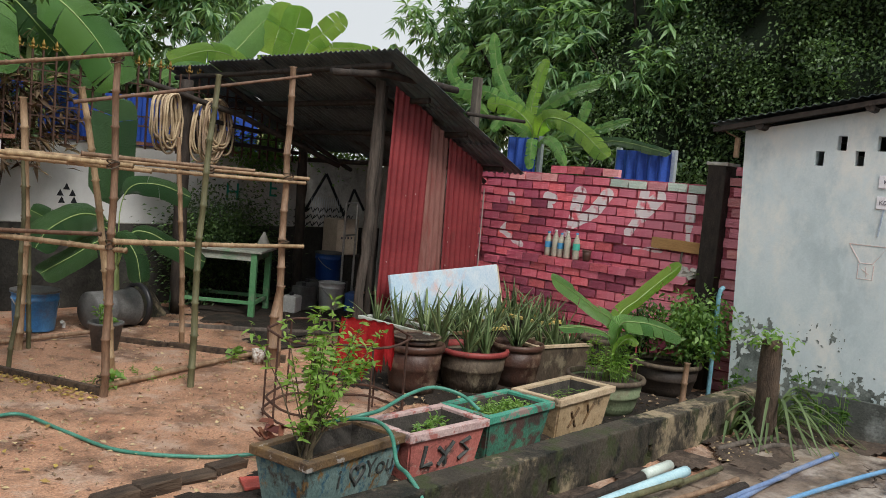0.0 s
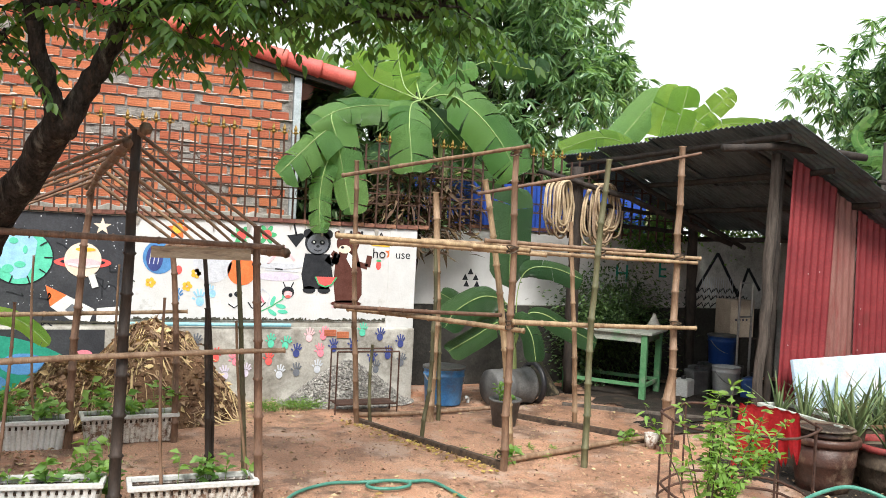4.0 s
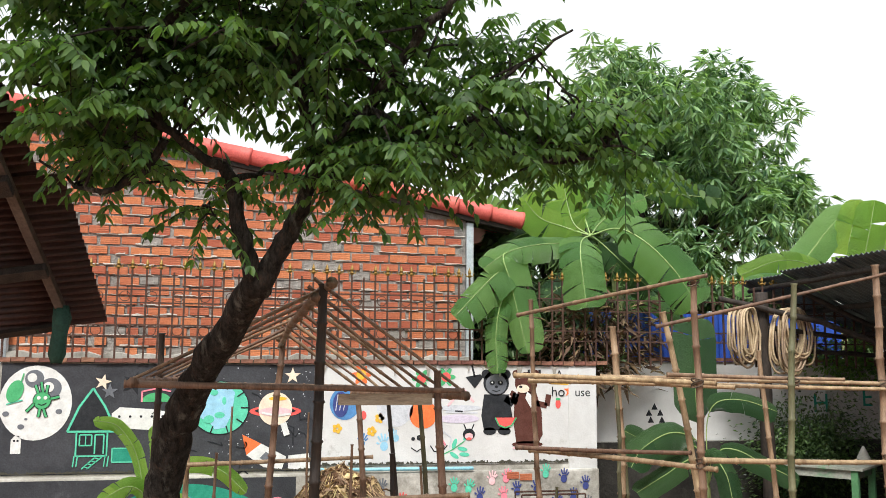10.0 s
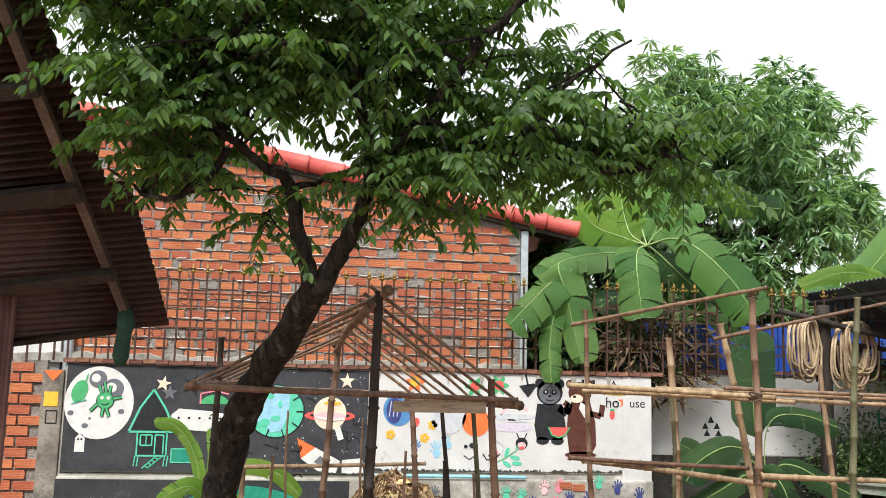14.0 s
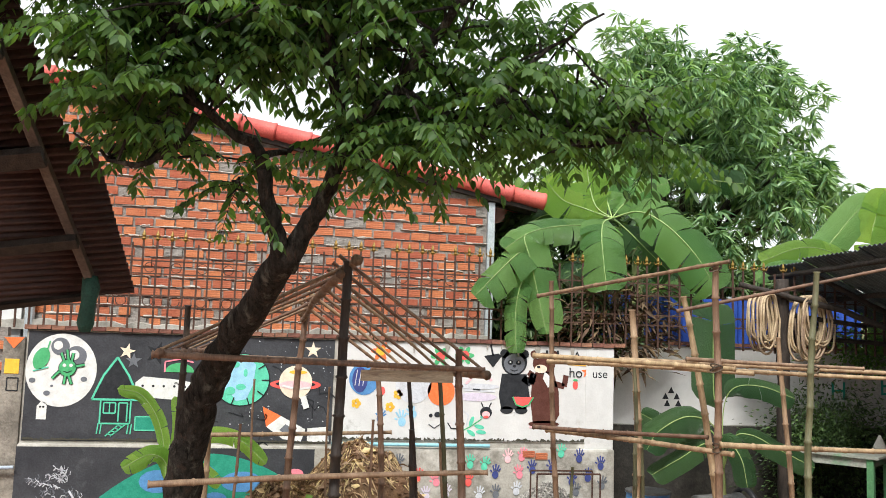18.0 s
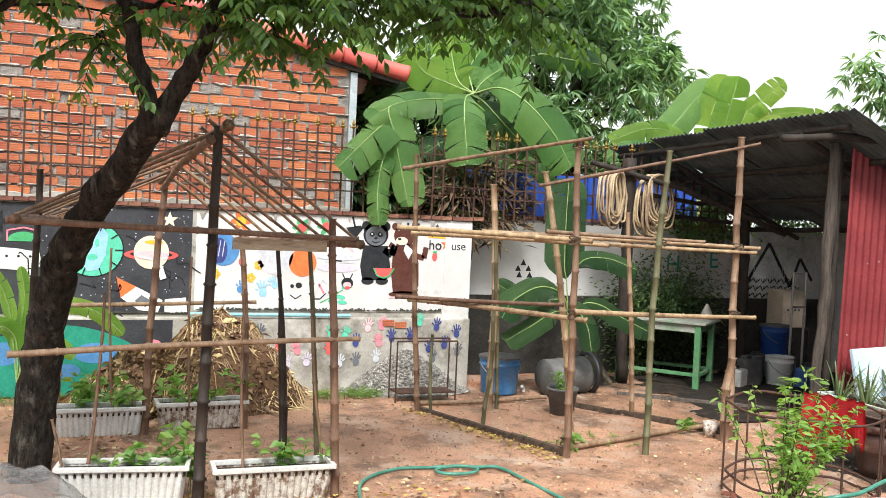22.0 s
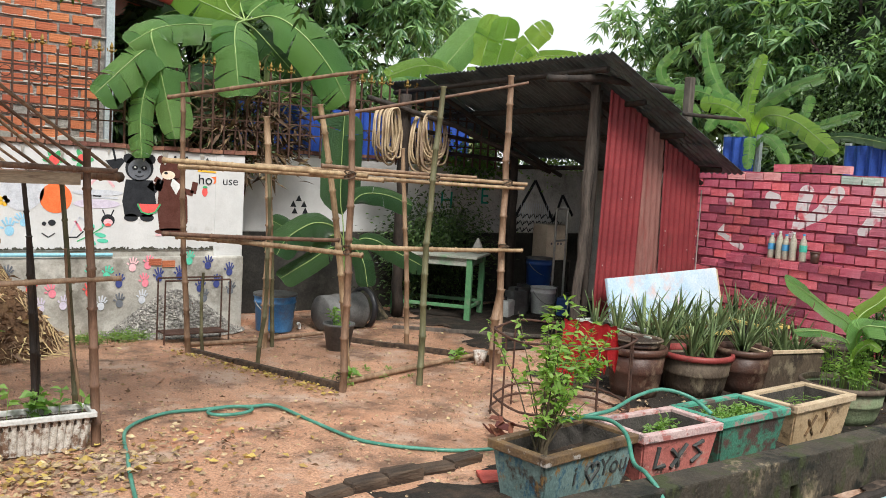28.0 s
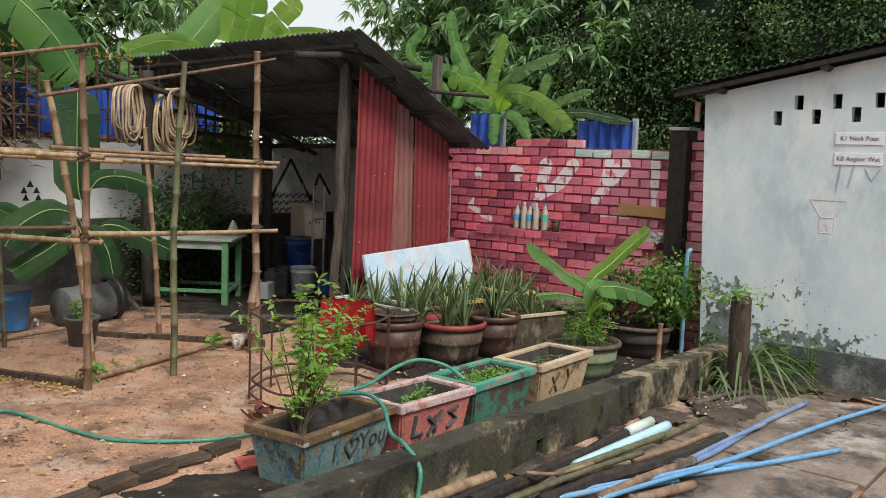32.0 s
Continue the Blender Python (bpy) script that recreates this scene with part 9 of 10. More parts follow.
for k in range(10):
    box(bm, (-0.05, -0.03, -0.02), (0.05, 0.03, 0.02), 0.004, Matrix.Translation((7.905 + random.uniform(-0.02, 0.02), 4.1 + random.uniform(-0.08, 0.1), 1.075 + 0.018 * (k // 3))) @ Euler((random.random(), random.random(), random.random() * 3)).to_matrix().to_4x4())
solo("rubble", bm, M["plaster"], "broken rubble on the brick ledge", "rubble")

# ---- ribbed white planters under the bamboo frame ----
def ribbed_planter(at, rz, ln, front, label):
    t = thing("ribbed_planter", at, label, "planter", "white ribbed planters", rz)
    w, h = 0.24, 0.235
    bm = bmesh.new()
    n = 16
    top, bot = [], []

    def edge(z, shrink):
        pts = []
        for i in range(n * 4 + 1):
            x = -ln / 2 + shrink + (ln - 2 * shrink) * i / (n * 4)
            pts.append((x, -w / 2 + shrink - (0.0, 0.012, 0.015, 0.012)[i % 4], z))
        for i in range(9):
            y = -w / 2 + shrink + (w - 2 * shrink) * i / 8
            pts.append((ln / 2 - shrink + (0.0, 0.012, 0.015, 0.012)[i % 4], y, z))
        for i in range(n * 4 + 1):
            x = ln / 2 - shrink - (ln - 2 * shrink) * i / (n * 4)
            pts.append((x, w / 2 - shrink + (0.0, 0.012, 0.015, 0.012)[i % 4], z))
        for i in range(9):
            y = w / 2 - shrink - (w - 2 * shrink) * i / 8
            pts.append((-ln / 2 + shrink - (0.0, 0.012, 0.015, 0.012)[i % 4], y, z))
        return [bm.verts.new(p) for p in pts]

    bot, top = edge(0.0, 0.055), edge(h - 0.03, 0.03)
    for k in range(len(bot)):
        bm.faces.new((bot[k], bot[(k + 1) % len(bot)], top[(k + 1) % len(bot)], top[k]))
    bm.faces.new(bot[::-1])
    part("body", bm, front, t)
    bm = bmesh.new()
    for a, b in (((-ln / 2, -w / 2), (ln / 2, -w / 2 + 0.03)), ((-ln / 2, w / 2 - 0.03), (ln / 2, w / 2)), ((-ln / 2, -w / 2 + 0.03), (-ln / 2 + 0.03, w / 2 - 0.03)), ((ln / 2 - 0.03, -w / 2 + 0.03), (ln / 2, w / 2 - 0.03))):
        box(bm, (*a, h - 0.032), (*b, h), 0.006)
    part("rim", bm, M["white_plastic"], t)
    part("soil", boxed((-ln / 2 + 0.025, -w / 2 + 0.025, h - 0.07), (ln / 2 - 0.025, w / 2 - 0.025, h - 0.045)), M["soil"], t)
    return t


RP = [((-0.29, 5.9, 0), -8, 0.80, "white_plastic", "white ribbed plastic planter with bean seedlings"), ((0.61, 5.72, 0), -1, 0.78, "speckled_plastic", "mud-splashed white ribbed planter with seedlings"),
      ((-0.47, 7.62, 0), 0, 0.74, "white_plastic", "white ribbed plastic planter with leafy seedlings"), ((0.36, 7.74, 0), 3, 0.76, "speckled_plastic", "mud-splashed ribbed planter with leafy seedlings")]
for k, (at, rz, ln, mt, lb) in enumerate(RP):
    ribbed_planter(at, rz, ln, M[mt], lb)
sprigs("bean_seedlings", (-0.2, 5.95, 0.18), "bean seedlings in a white planter", (0.3, 0.07), 60, 0.05, 0.08, "seedling", 81, 0.16, "seedlings")
sprigs("bean_seedlings", (0.05, 5.95, 0.0), "bean vine climbing the bamboo post", (0.1, 0.08), 130, 0.055, 0.09, "seedling", 82, 0.5, "seedlings")
sprigs("bean_seedlings", (0.75, 5.75, 0.18), "bean seedlings in a speckled planter", (0.25, 0.07), 75, 0.05, 0.085, "seedling", 83, 0.22, "seedlings")
sprigs("bean_seedlings", (-0.45, 7.65, 0.18), "leafy bean seedlings in a planter", (0.34, 0.1), 120, 0.06, 0.1, "seedling", 84, 0.34, "seedlings")
sprigs("bean_seedlings", (0.36, 7.74, 0.18), "leafy bean seedlings in a speckled planter", (0.35, 0.1), 120, 0.06, 0.1, "seedling", 85, 0.32, "seedlings")
sprigs("bean_seedlings", (-0.1, 8.2, 0.0), "leafy seedlings before the compost heap", (0.7, 0.2), 260, 0.05, 0.09, "leaf_mango", 86, 0.3, "seedlings")
sprigs("weeds", (1.9, 8.75, 0.0), "grass tufts at the gravel foot", (0.35, 0.12), 700, 0.008, 0.08, "grass", 87, 0.1)
sprigs("weeds", (3.4, 6.6, 0.0), "small weeds in the trodden bed", (0.45, 0.25), 160, 0.01, 0.05, "grass", 88, 0.06)
sprigs("weeds", (-1.0, 8.9, 0.0), "grass along the mural foot", (1.0, 0.15), 800, 0.008, 0.07, "grass", 89, 0.08)
sprigs("weeds", (3.2, 6.45, 0.0), "pale gourd seedling beside the bamboo post", (0.1, 0.08), 24, 0.07, 0.09, "seedling", 90, 0.13)
sprigs("weeds", (4.55, 6.75, 0.0), "gourd seedling at the bed corner", (0.14, 0.1), 22, 0.06, 0.08, "seedling", 91, 0.14)

# ---- compost heap ----
def mound(bm, cx, cy, rx, ry, h, n=34, rough=0.12, seed=0.0, wall=9.13):
    rows = []
    for j in range(n + 1):
        row = []
        for i in range(n + 1):
            u, v = 2 * i / n - 1, 2 * j / n - 1
            d = min(1.0, math.hypot(u, v))
            x, y = cx + u * rx, min(wall, cy + v * ry)
            z = h * (1 - d ** 1.3) * (1 + rough * 2 * noise.noise((x * 2.2, y * 2.2, seed))) + rough * 0.25 * noise.noise((x * 7, y * 7, seed)) * (1 - d) - 0.02
            row.append(bm.verts.new((x, y, z)))
        rows.append(row)
    for j in range(n):
        for i in range(n):
            bm.faces.new((rows[j][i], rows[j][i + 1], rows[j + 1][i + 1], rows[j + 1][i]))
    return bm


def mound_z(x, y, cx, cy, rx, ry, h):
    d = math.hypot((x - cx) / rx, (y - cy) / ry)
    return h * (1 - min(1, d) ** 1.3)


heap = thing("compost_heap", (0, 0, 0), "brown compost heap covered in dry straw and leaves", "compost heap")


def heap_z(x, y):
    """Lumpy crest with a long tail to one side."""
    a = math.hypot((x - 0.62) / 0.85, (y - 8.78) / 0.72)
    b = math.hypot((x - 0.05) / 0.85, (y - 8.72) / 0.6)
    z = max(0.86 * (1 - min(1, a) ** 1.55), 0.5 * (1 - min(1, b) ** 1.6))
    if z <= 0:
        return -0.03
    return z * (1 + 0.28 * noise.noise((x * 2.6, y * 2.6, 1.0)) + 0.16 * noise.noise((x * 6, y * 6, 3.0))) + 0.05 * noise.noise((x * 13, y * 13, 2.0)) * min(1, z * 5)


bm = bmesh.new()
rows = [[bm.verts.new((-0.9 + 2.5 * i / 76, 8.05 + 1.08 * j / 34, heap_z(-0.9 + 2.5 * i / 76, 8.05 + 1.08 * j / 34))) for i in range(77)] for j in range(35)]
for j in range(34):
    for i in range(76):
        bm.faces.new((rows[j][i], rows[j][i + 1], rows[j + 1][i + 1], rows[j + 1][i]))
part("soil_mound", bm, M["compost"], heap, "", True)
rg = np.random.default_rng(95)
vs, fs = [], []
for k in range(7500):
    x, y = rg.uniform(-0.85, 1.5), rg.uniform(8.1, 9.1)
    z = heap_z(x, y)
    tuft = noise.noise((x * 2.2, y * 2.2, 21.0)) + (0.25 if x < 0.45 else -0.12) + (0.3 if z > 0.7 else 0)
    if z < 0.02 or tuft < rg.uniform(-0.35, 0.45):
        continue
    l_ = rg.uniform(0.05, 0.34) * (1.6 if rg.random() < 0.15 else 1.0)
    a = rg.uniform(0, math.tau)
    dx, dy = math.cos(a) * l_, math.sin(a) * l_ * 0.8
    if x < 0.45:
        dx = -abs(dx)
    zz = [max(0.0, heap_z(x + dx * q, y + dy * q)) + rg.uniform(0.004, 0.03) for q in (0, 0.5, 1.0)]
    w = rg.uniform(0.0025, 0.008) * (2.0 if rg.random() < 0.12 else 1.0)
    s = np.array([-dy, dx, 0]) / l_ * w + [0, 0, w * 0.4]
    p = [np.array([x + dx * q, y + dy * q, min(zz[i], zz[0] + 0.05)]) for i, q in enumerate((0, 0.5, 1.0))]
    b = len(vs)
    vs += [p[0] - s, p[0] + s, p[1] + s, p[1] - s, p[2] + s * 0.4, p[2] - s * 0.4]
    fs += [(b, b + 1, b + 2, b + 3), (b + 3, b + 2, b + 4, b + 5)]
straw = raw("straw", vs, fs, M["straw"], heap)
straw["kind"] = "stuff"
ps = []
for k in range(320):
    x, y = rg.uniform(-0.7, 1.45), rg.uniform(8.15, 9.1)
    if heap_z(x, y) > 0.05:
        ps.append((x, y, heap_z(x, y) + 0.015))
dead = leaf_cloud("dead_leaves", ps, rg.normal(size=(len(ps), 3)) * [1, 1, 0.5], 0.11, 0.05, M["straw"], heap, rg, 0.3)
dead["kind"] = "stuff"

# ---- gravel pile ----
pile = thing("gravel_pile", (0, 0, 0), "pile of grey and white gravel against the wall", "gravel pile")
part("core", mound(bmesh.new(), 2.6, 9.02, 0.66, 0.32, 0.42, 26, 0.08, 5.0), M["plaster"], pile, "", True)
vs, fs = [], []
octa = np.array([(1, 0, 0), (-1, 0, 0), (0, 1, 0), (0, -1, 0), (0, 0, 1), (0, 0, -1)], float)
oct_f = [(0, 2, 4), (2, 1, 4), (1, 3, 4), (3, 0, 4), (2, 0, 5), (1, 2, 5), (3, 1, 5), (0, 3, 5)]


def stones(count, place, lo, hi, seed):
    r = np.random.default_rng(seed)
    vv, ff = [], []
    for _ in range(count):
        p = place(r)
        if p is None:
            continue
        s = r.uniform(lo, hi)
        q = octa * (s * r.uniform(0.6, 1.2, (6, 1))) * r.uniform(0.6, 1.1, 3)
        c_, s_ = math.cos(r.uniform(0, 6.28)), math.sin(r.uniform(0, 6.28))
        q = q @ np.array([[c_, -s_, 0], [s_, c_, 0], [0, 0, 1]])
        b = len(vv)
        vv += list(q + p)
        ff += [tuple(k + b for k in f) for f in oct_f]
    return vv, ff


def on_pile(r):
    a, q = r.uniform(0, math.tau), math.sqrt(r.uniform(0, 1)) * 1.08
    x, y = 2.6 + 0.68 * q * math.cos(a), 9.0 + 0.33 * q * math.sin(a)
    return None if y > 9.12 else np.array([x, y, max(0.005, mound_z(x, y, 2.6, 9.02, 0.66, 0.32, 0.42) * 1.05)])


g_ob = raw("gravel", *stones(7500, on_pile, 0.008, 0.022, 101), M["gravel"], pile)
g_ob["kind"] = "stuff"

def on_heap(r):
    x, y = r.uniform(-0.7, 1.5), r.uniform(8.1, 9.1)
    z = heap_z(x, y)
    return None if z < 0.03 else np.array([x, y, z])


clods = raw("crumbled_earth", *stones(1500, on_heap, 0.012, 0.045, 102), M["compost"], heap)
clods["kind"] = "stuff"

# ---- small iron stand before the gravel ----
stand = thing("iron_stand", (2.62, 8.5, 0), "thin rusty iron frame standing before the gravel", "stand")
for sx in (-0.32, 0.32):
    for sy in (-0.1, 0.12):
        part("leg", tube(bmesh.new(), [(sx, sy, 0), (sx, sy, 0.62)], 0.009, 6), M["iron"], stand)
for z in (0.1, 0.62):
    for sy in (-0.1, 0.12):
        part("bar", tube(bmesh.new(), [(-0.32, sy, z), (0.32, sy, z)], 0.009, 6), M["iron"], stand)
part("shelf", boxed((-0.3, -0.09, 0.09), (0.3, 0.11, 0.105)), M["iron"], stand)


# ---- buckets and drums ----
def bucket(name, at, r, h, mat, label, lid=None, handle=True, rz=0):
    t = thing(name, at, label, "bucket", rz=rz)
    bm = lathe(bmesh.new(), [(r * 0.84, 0), (r * 0.86, 0.01), (r * 0.95, h * 0.78), (r * 1.0, h * 0.8), (r * 1.0, h * 0.84), (r * 0.97, h * 0.85), (r * 0.98, h * 0.97), (r * 1.03, h * 0.98), (r * 1.03, h), (r * 0.96, h), (r * 0.9, h * 0.6), (r * 0.88, h * 0.3)], 28)
    part("body", bm, mat, t, "", True)
    if lid:
        part("lid", lathe(bmesh.new(), [(r * 1.04, h), (r * 1.04, h + 0.02), (r * 0.9, h + 0.025), (0.01, h + 0.02)], 28), lid, t)
    if handle:
        pts = [(r * 1.02 * math.cos(a), -0.06 * math.sin(a) - r * 0.55 * math.sin(a), h * 0.85 - 0.16 * math.sin(a)) for a in [math.pi * k / 12 for k in range(13)]]
        part("handle", tube(bmesh.new(), pts, 0.006, 5), M["steel"], t)
    return t


bucket("blue_bucket", (3.62, 8.82, 0), 0.225, 0.38, M["blue_plastic"], "blue plastic bucket with a dirty lid against the wall", M["grey_plastic"])
solo("garden_tap", tube(bmesh.new(), [(3.9, 8.78, 0.0), (3.9, 8.78, 0.05), (3.86, 8.74, 0.07)], 0.018, 6), M["white_plastic"], "small white plastic tap on the ground", "tap")
drum = thing("fallen_drum", (4.3, 8.62, 0.2), "dusty grey plastic drum lying on its side", "drum", rz=8)
bm = lathe(bmesh.new(), [(0.175, 0), (0.19, 0.015), (0.19, 0.2), (0.198, 0.21), (0.198, 0.24), (0.19, 0.25), (0.19, 0.48), (0.205, 0.49), (0.205, 0.52), (0.185, 0.52), (0.17, 0.3)], 28, Matrix.Translation((-0.26, 0, 0)) @ Matrix.Rotation(math.pi / 2, 4, "Y"))
part("body", bm, M["grey_plastic"], drum, "", True)
part("hoop", lathe(bmesh.new(), [(0.2, 0), (0.235, 0.01), (0.235, 0.05), (0.2, 0.06)], 28, Matrix.Translation((0.3, 0, 0.02)) @ Matrix.Rotation(math.pi / 2, 4, "Y"), False), M["black_rubber"], drum, "black rubber hoop", True)
stone = solo("boulder", mound(bmesh.new(), 5.0, 9.3, 0.32, 0.3, 0.4, 12, 0.2, 9.0, 9.7), M["mossy"], "rough stained stone at the wall foot", "stone", smooth=True)
pt = thing("nursery_pot", (3.78, 7.68, 0), "dark plastic nursery pot with a small sprouting plant", "pot")
part("body", lathe(bmesh.new(), [(0.11, 0), (0.15, 0.24), (0.16, 0.245), (0.16, 0.265), (0.145, 0.265), (0.14, 0.2)], 22), M["grey_plastic"], pt, "", True)
sprigs("potted_sprout", (3.78, 7.68, 0.2), "pale green sprout in the nursery pot", (0.05, 0.05), 60, 0.04, 0.07, "seedling", 92, 0.2, "seedling")
cup = solo("plastic_cup", lathe(bmesh.new(), [(0.05, 0), (0.07, 0.13), (0.066, 0.13), (0.045, 0.01)], 16), M["speckled_plastic"], "cloudy mud-stained plastic cup on the soil", "cup", (4.72, 6.62, 0), smooth=True)
tub = thing("black_tub", (-1.72, 6.02, 0), "large black plastic tub full of water", "tub")
part("body", lathe(bmesh.new(), [(0.24, 0), (0.25, 0.01), (0.3, 0.5), (0.33, 0.52), (0.335, 0.575), (0.31, 0.6), (0.29, 0.58), (0.28, 0.4)], 36), M["black_rubber"], tub, "", True)
part("water", lathe(bmesh.new(), [(0.288, 0.545), (0.01, 0.546)], 30, None, False), surf("dark_still_water", (0.01, 0.012, 0.012), (0.02, 0.022, 0.02), 3, 0.05, 0.02, spec=0.6), tub)
# crumpled clear sheet over something by the tree
M["film"] = surf("crumpled_grey_film", (0.13, 0.133, 0.137), (0.32, 0.325, 0.33), 5, 0.14, 0.35, 14, spec=0.9)
M["film"].node_tree.nodes["Principled BSDF"].inputs["Alpha"].default_value = 0.48
bm = bmesh.new()
n = 70
rows = []
for j in range(n + 1):
    row = []
    for i in range(n + 1):
        u, v = 2 * i / n - 1, 2 * j / n - 1
        d = min(1.0, math.hypot(u, v * 0.95))
        z = 0.33 * (1 - d ** 2.2) + 0.12 * noise.noise((u * 3.2, v * 3.2, 1.0)) * (1.1 - d) + 0.10 * abs(noise.noise((u * 3.5, v * 2.6, 2.0))) + 0.016 * abs(noise.noise((u * 13, v * 9, 5.0))) + 0.006
        row.append(bm.verts.new((u * 0.62, v * 0.5, max(0.004, z))))
    rows.append(row)
for j in range(n):
    for i in range(n):
        bm.faces.new((rows[j][i], rows[j][i + 1], rows[j + 1][i + 1], rows[j + 1][i]))
solo("plastic_sheet", bm, M["film"], "crumpled clear plastic sheet heaped on the ground", "plastic sheet", (-0.98, 5.42, 0.0), smooth=True, rz=-20)
solo("plastic_scrap", mound(bmesh.new(), 0, 0, 0.2, 0.1, 0.06, 12, 0.3, 3.0, 9), M["film"], "torn scrap of clear plastic", "plastic scrap", (-0.12, 5.22, 0), smooth=True, rz=12)

# ---- table and goods in the shed ----
tb = thing("work_table", (6.0, 9.17, 0), "worn green wooden work table under the shed roof", "table", rz=-51)
part("tabletop", boxed((-0.56, -0.38, 0.76), (0.56, 0.38, 0.79), 0.005), M["table_top"], tb)
for sy in (-1, 1):
    part("apron", boxed((-0.44, sy * 0.33 - 0.012, 0.665), (0.44, sy * 0.33 + 0.012, 0.759), 0.003), M["table_top"] if sy < 0 else M["table_green"], tb)
    part("stretcher", boxed((-0.44, sy * 0.32 - 0.018, 0.15), (0.44, sy * 0.32 + 0.018, 0.19), 0.003), M["table_green"], tb)
for sx in (-1, 1):
    part("apron", boxed((sx * 0.47 - 0.012, -0.29, 0.665), (sx * 0.47 + 0.012, 0.29, 0.759), 0.003), M["table_green"], tb)
    part("stretcher", boxed((sx * 0.47 - 0.018, -0.29, 0.14), (sx * 0.47 + 0.018, 0.29, 0.18), 0.003), M["table_green"], tb)
    for sy in (-1, 1):
        part("leg", boxed((sx * 0.47 - 0.035, sy * 0.325 - 0.035, 0.0), (sx * 0.47 + 0.035, sy * 0.325 + 0.035, 0.76), 0.004), M["table_green"], tb)
solo("stone_bird", lathe(bmesh.new(), [(0.06, 0), (0.075, 0.05), (0.05, 0.11), (0.03, 0.15), (0.012, 0.19)], 12), M["plaster"], "grey lump of stone on the table end", "stone", (6.40, 8.93, 0.79), smooth=True)
bucket("white_bucket", (7.37, 8.73, 0), 0.17, 0.36, M["white_plastic"], "white plastic paint bucket in the shed", None)
bucket("blue_bucket", (7.78, 9.3, 0.3), 0.19, 0.36, M["navy_plastic"], "navy plastic bucket standing on a crate", M["grey_plastic"])
solo("crate", boxed((7.58, 9.1, 0.0), (7.98, 9.52, 0.3), 0.01), M["grey_plastic"], "dark plastic crate against the wall", "crate")
jc = thing("jerry_can", (7.55, 8.5, 0), "blue plastic jerry can on the shed floor", "jerry can", rz=30)
part("body", boxed((-0.13, -0.08, 0), (0.13, 0.08, 0.26), 0.03), M["navy_plastic"], jc)
part("spout", lathe(bmesh.new(), [(0.03, 0.25), (0.025, 0.31)], 10, Matrix.Translation((0.08, 0, 0))), M["black_rubber"], jc)
bx = thing("cardboard_box", (8.22, 9.6, 0.62), "tall cardboard box on the shed shelf", "box", rz=0)
part("carton", boxed((-0.2, -0.15, 0), (0.2, 0.15, 0.5), 0.006), M["card"], bx)
for k in range(4):
    part("printed_bar", boxed((-0.12 + 0.06 * k, -0.153, 0.22), (-0.09 + 0.06 * k, -0.151, 0.25)), M["ink"], bx)
sh = thing("shelf_rack", (8.22, 9.6, -0.1), "dark metal rack at the back of the shed", "shelf")
part("shelf", boxed((-0.25, -0.2, 0.69), (0.25, 0.2, 0.72), 0.004), M["wood_dark"], sh)
for sx in (-0.23, 0.23):
    for sy in (-0.18, 0.18):
        part("leg", boxed((sx - 0.015, sy - 0.015, 0), (sx + 0.015, sy + 0.015, 0.69)), M["wood_dark"], sh)
cart = thing("tube_frame", (7.8, 8.93, 0), "tall steel tube frame standing in the shed", "frame", rz=20)
for x in (-0.16, 0.16):
    part("upright", tube(bmesh.new(), [(x, 0, 0), (x, 0, 1.38)], 0.016, 8), M["steel"], cart)
for z in (1.38, 0.95):
    part("crossbar", tube(bmesh.new(), [(-0.16, 0, z), (0.16, 0, z)], 0.014, 8), M["steel"], cart)
for k, (x, y, h) in enumerate(((6.97, 8.8, 0.32), (7.14, 8.95, 0.34), (6.72, 8.72, 0.22))):
    j = thing("water_jug", (x, y, 0), "clouded plastic water jug on the shed floor", "jug", "jugs in the shed", 15 * k)
    part("body", boxed((-0.12, -0.1, 0), (0.12, 0.1, h), 0.03), M["grey_plastic"] if k < 2 else M["white_plastic"], j)
    part("neck", lathe(bmesh.new(), [(0.03, h - 0.01), (0.028, h + 0.04)], 10), M["black_rubber"], j)
solo("plank", boxed((-0.9, -0.03, 0.0), (0.9, 0.03, 0.04), 0.004), M["wood_old"], "long grey timber lying on the earth", "timber", (5.6, 7.9, 0.0), rz=-38)

# ---- brick edging and scraps by the planters ----
for k in range(5):
    x = 1.9 + k * 0.25
    bm = box(bmesh.new(), (-0.127, -0.055, -0.02), (0.127, 0.055, 0.036 + 0.014 * (k % 3)), 0.016)
    for v in bm.verts:
        v.co += Vector([random.uniform(-0.006, 0.006) for _ in range(3)])
    solo("edging_brick", bm, M["edging"], "worn mossy block edging the earth", "brick", (x, 4.29 + 0.03 * k + random.uniform(-0.012, 0.012), 0), group="edging bricks", rz=random.uniform(-2, 10))
solo("tile_scrap", box(bmesh.new(), (-0.11, -0.09, 0.0), (0.11, 0.09, 0.02), 0.004), M["tile_red"], "broken red clay tile on the ground", "tile", (2.92, 4.1, 0.0), rz=-25)
bm = bmesh.new()
for k in range(16):
    box(bm, (-0.045, -0.022, -0.002), (0.045, 0.022, 0.002), 0, Matrix.Translation((random.gauss(0, 0.05), random.gauss(0, 0.05), 0.015 + 0.007 * k)) @ Euler((random.gauss(0, 0.5), random.gauss(0, 0.5), random.random() * 6)).to_matrix().to_4x4())
solo("leaf_litter_heap", bm, surf("dark_red_dead_leaf", (0.10, 0.03, 0.02), (0.22, 0.08, 0.05), 9, 0.8, 0.2, vary=0.4, island=True), "small heap of dark red dead leaves", "leaves", (3.45, 4.72, 0), kind="stuff")

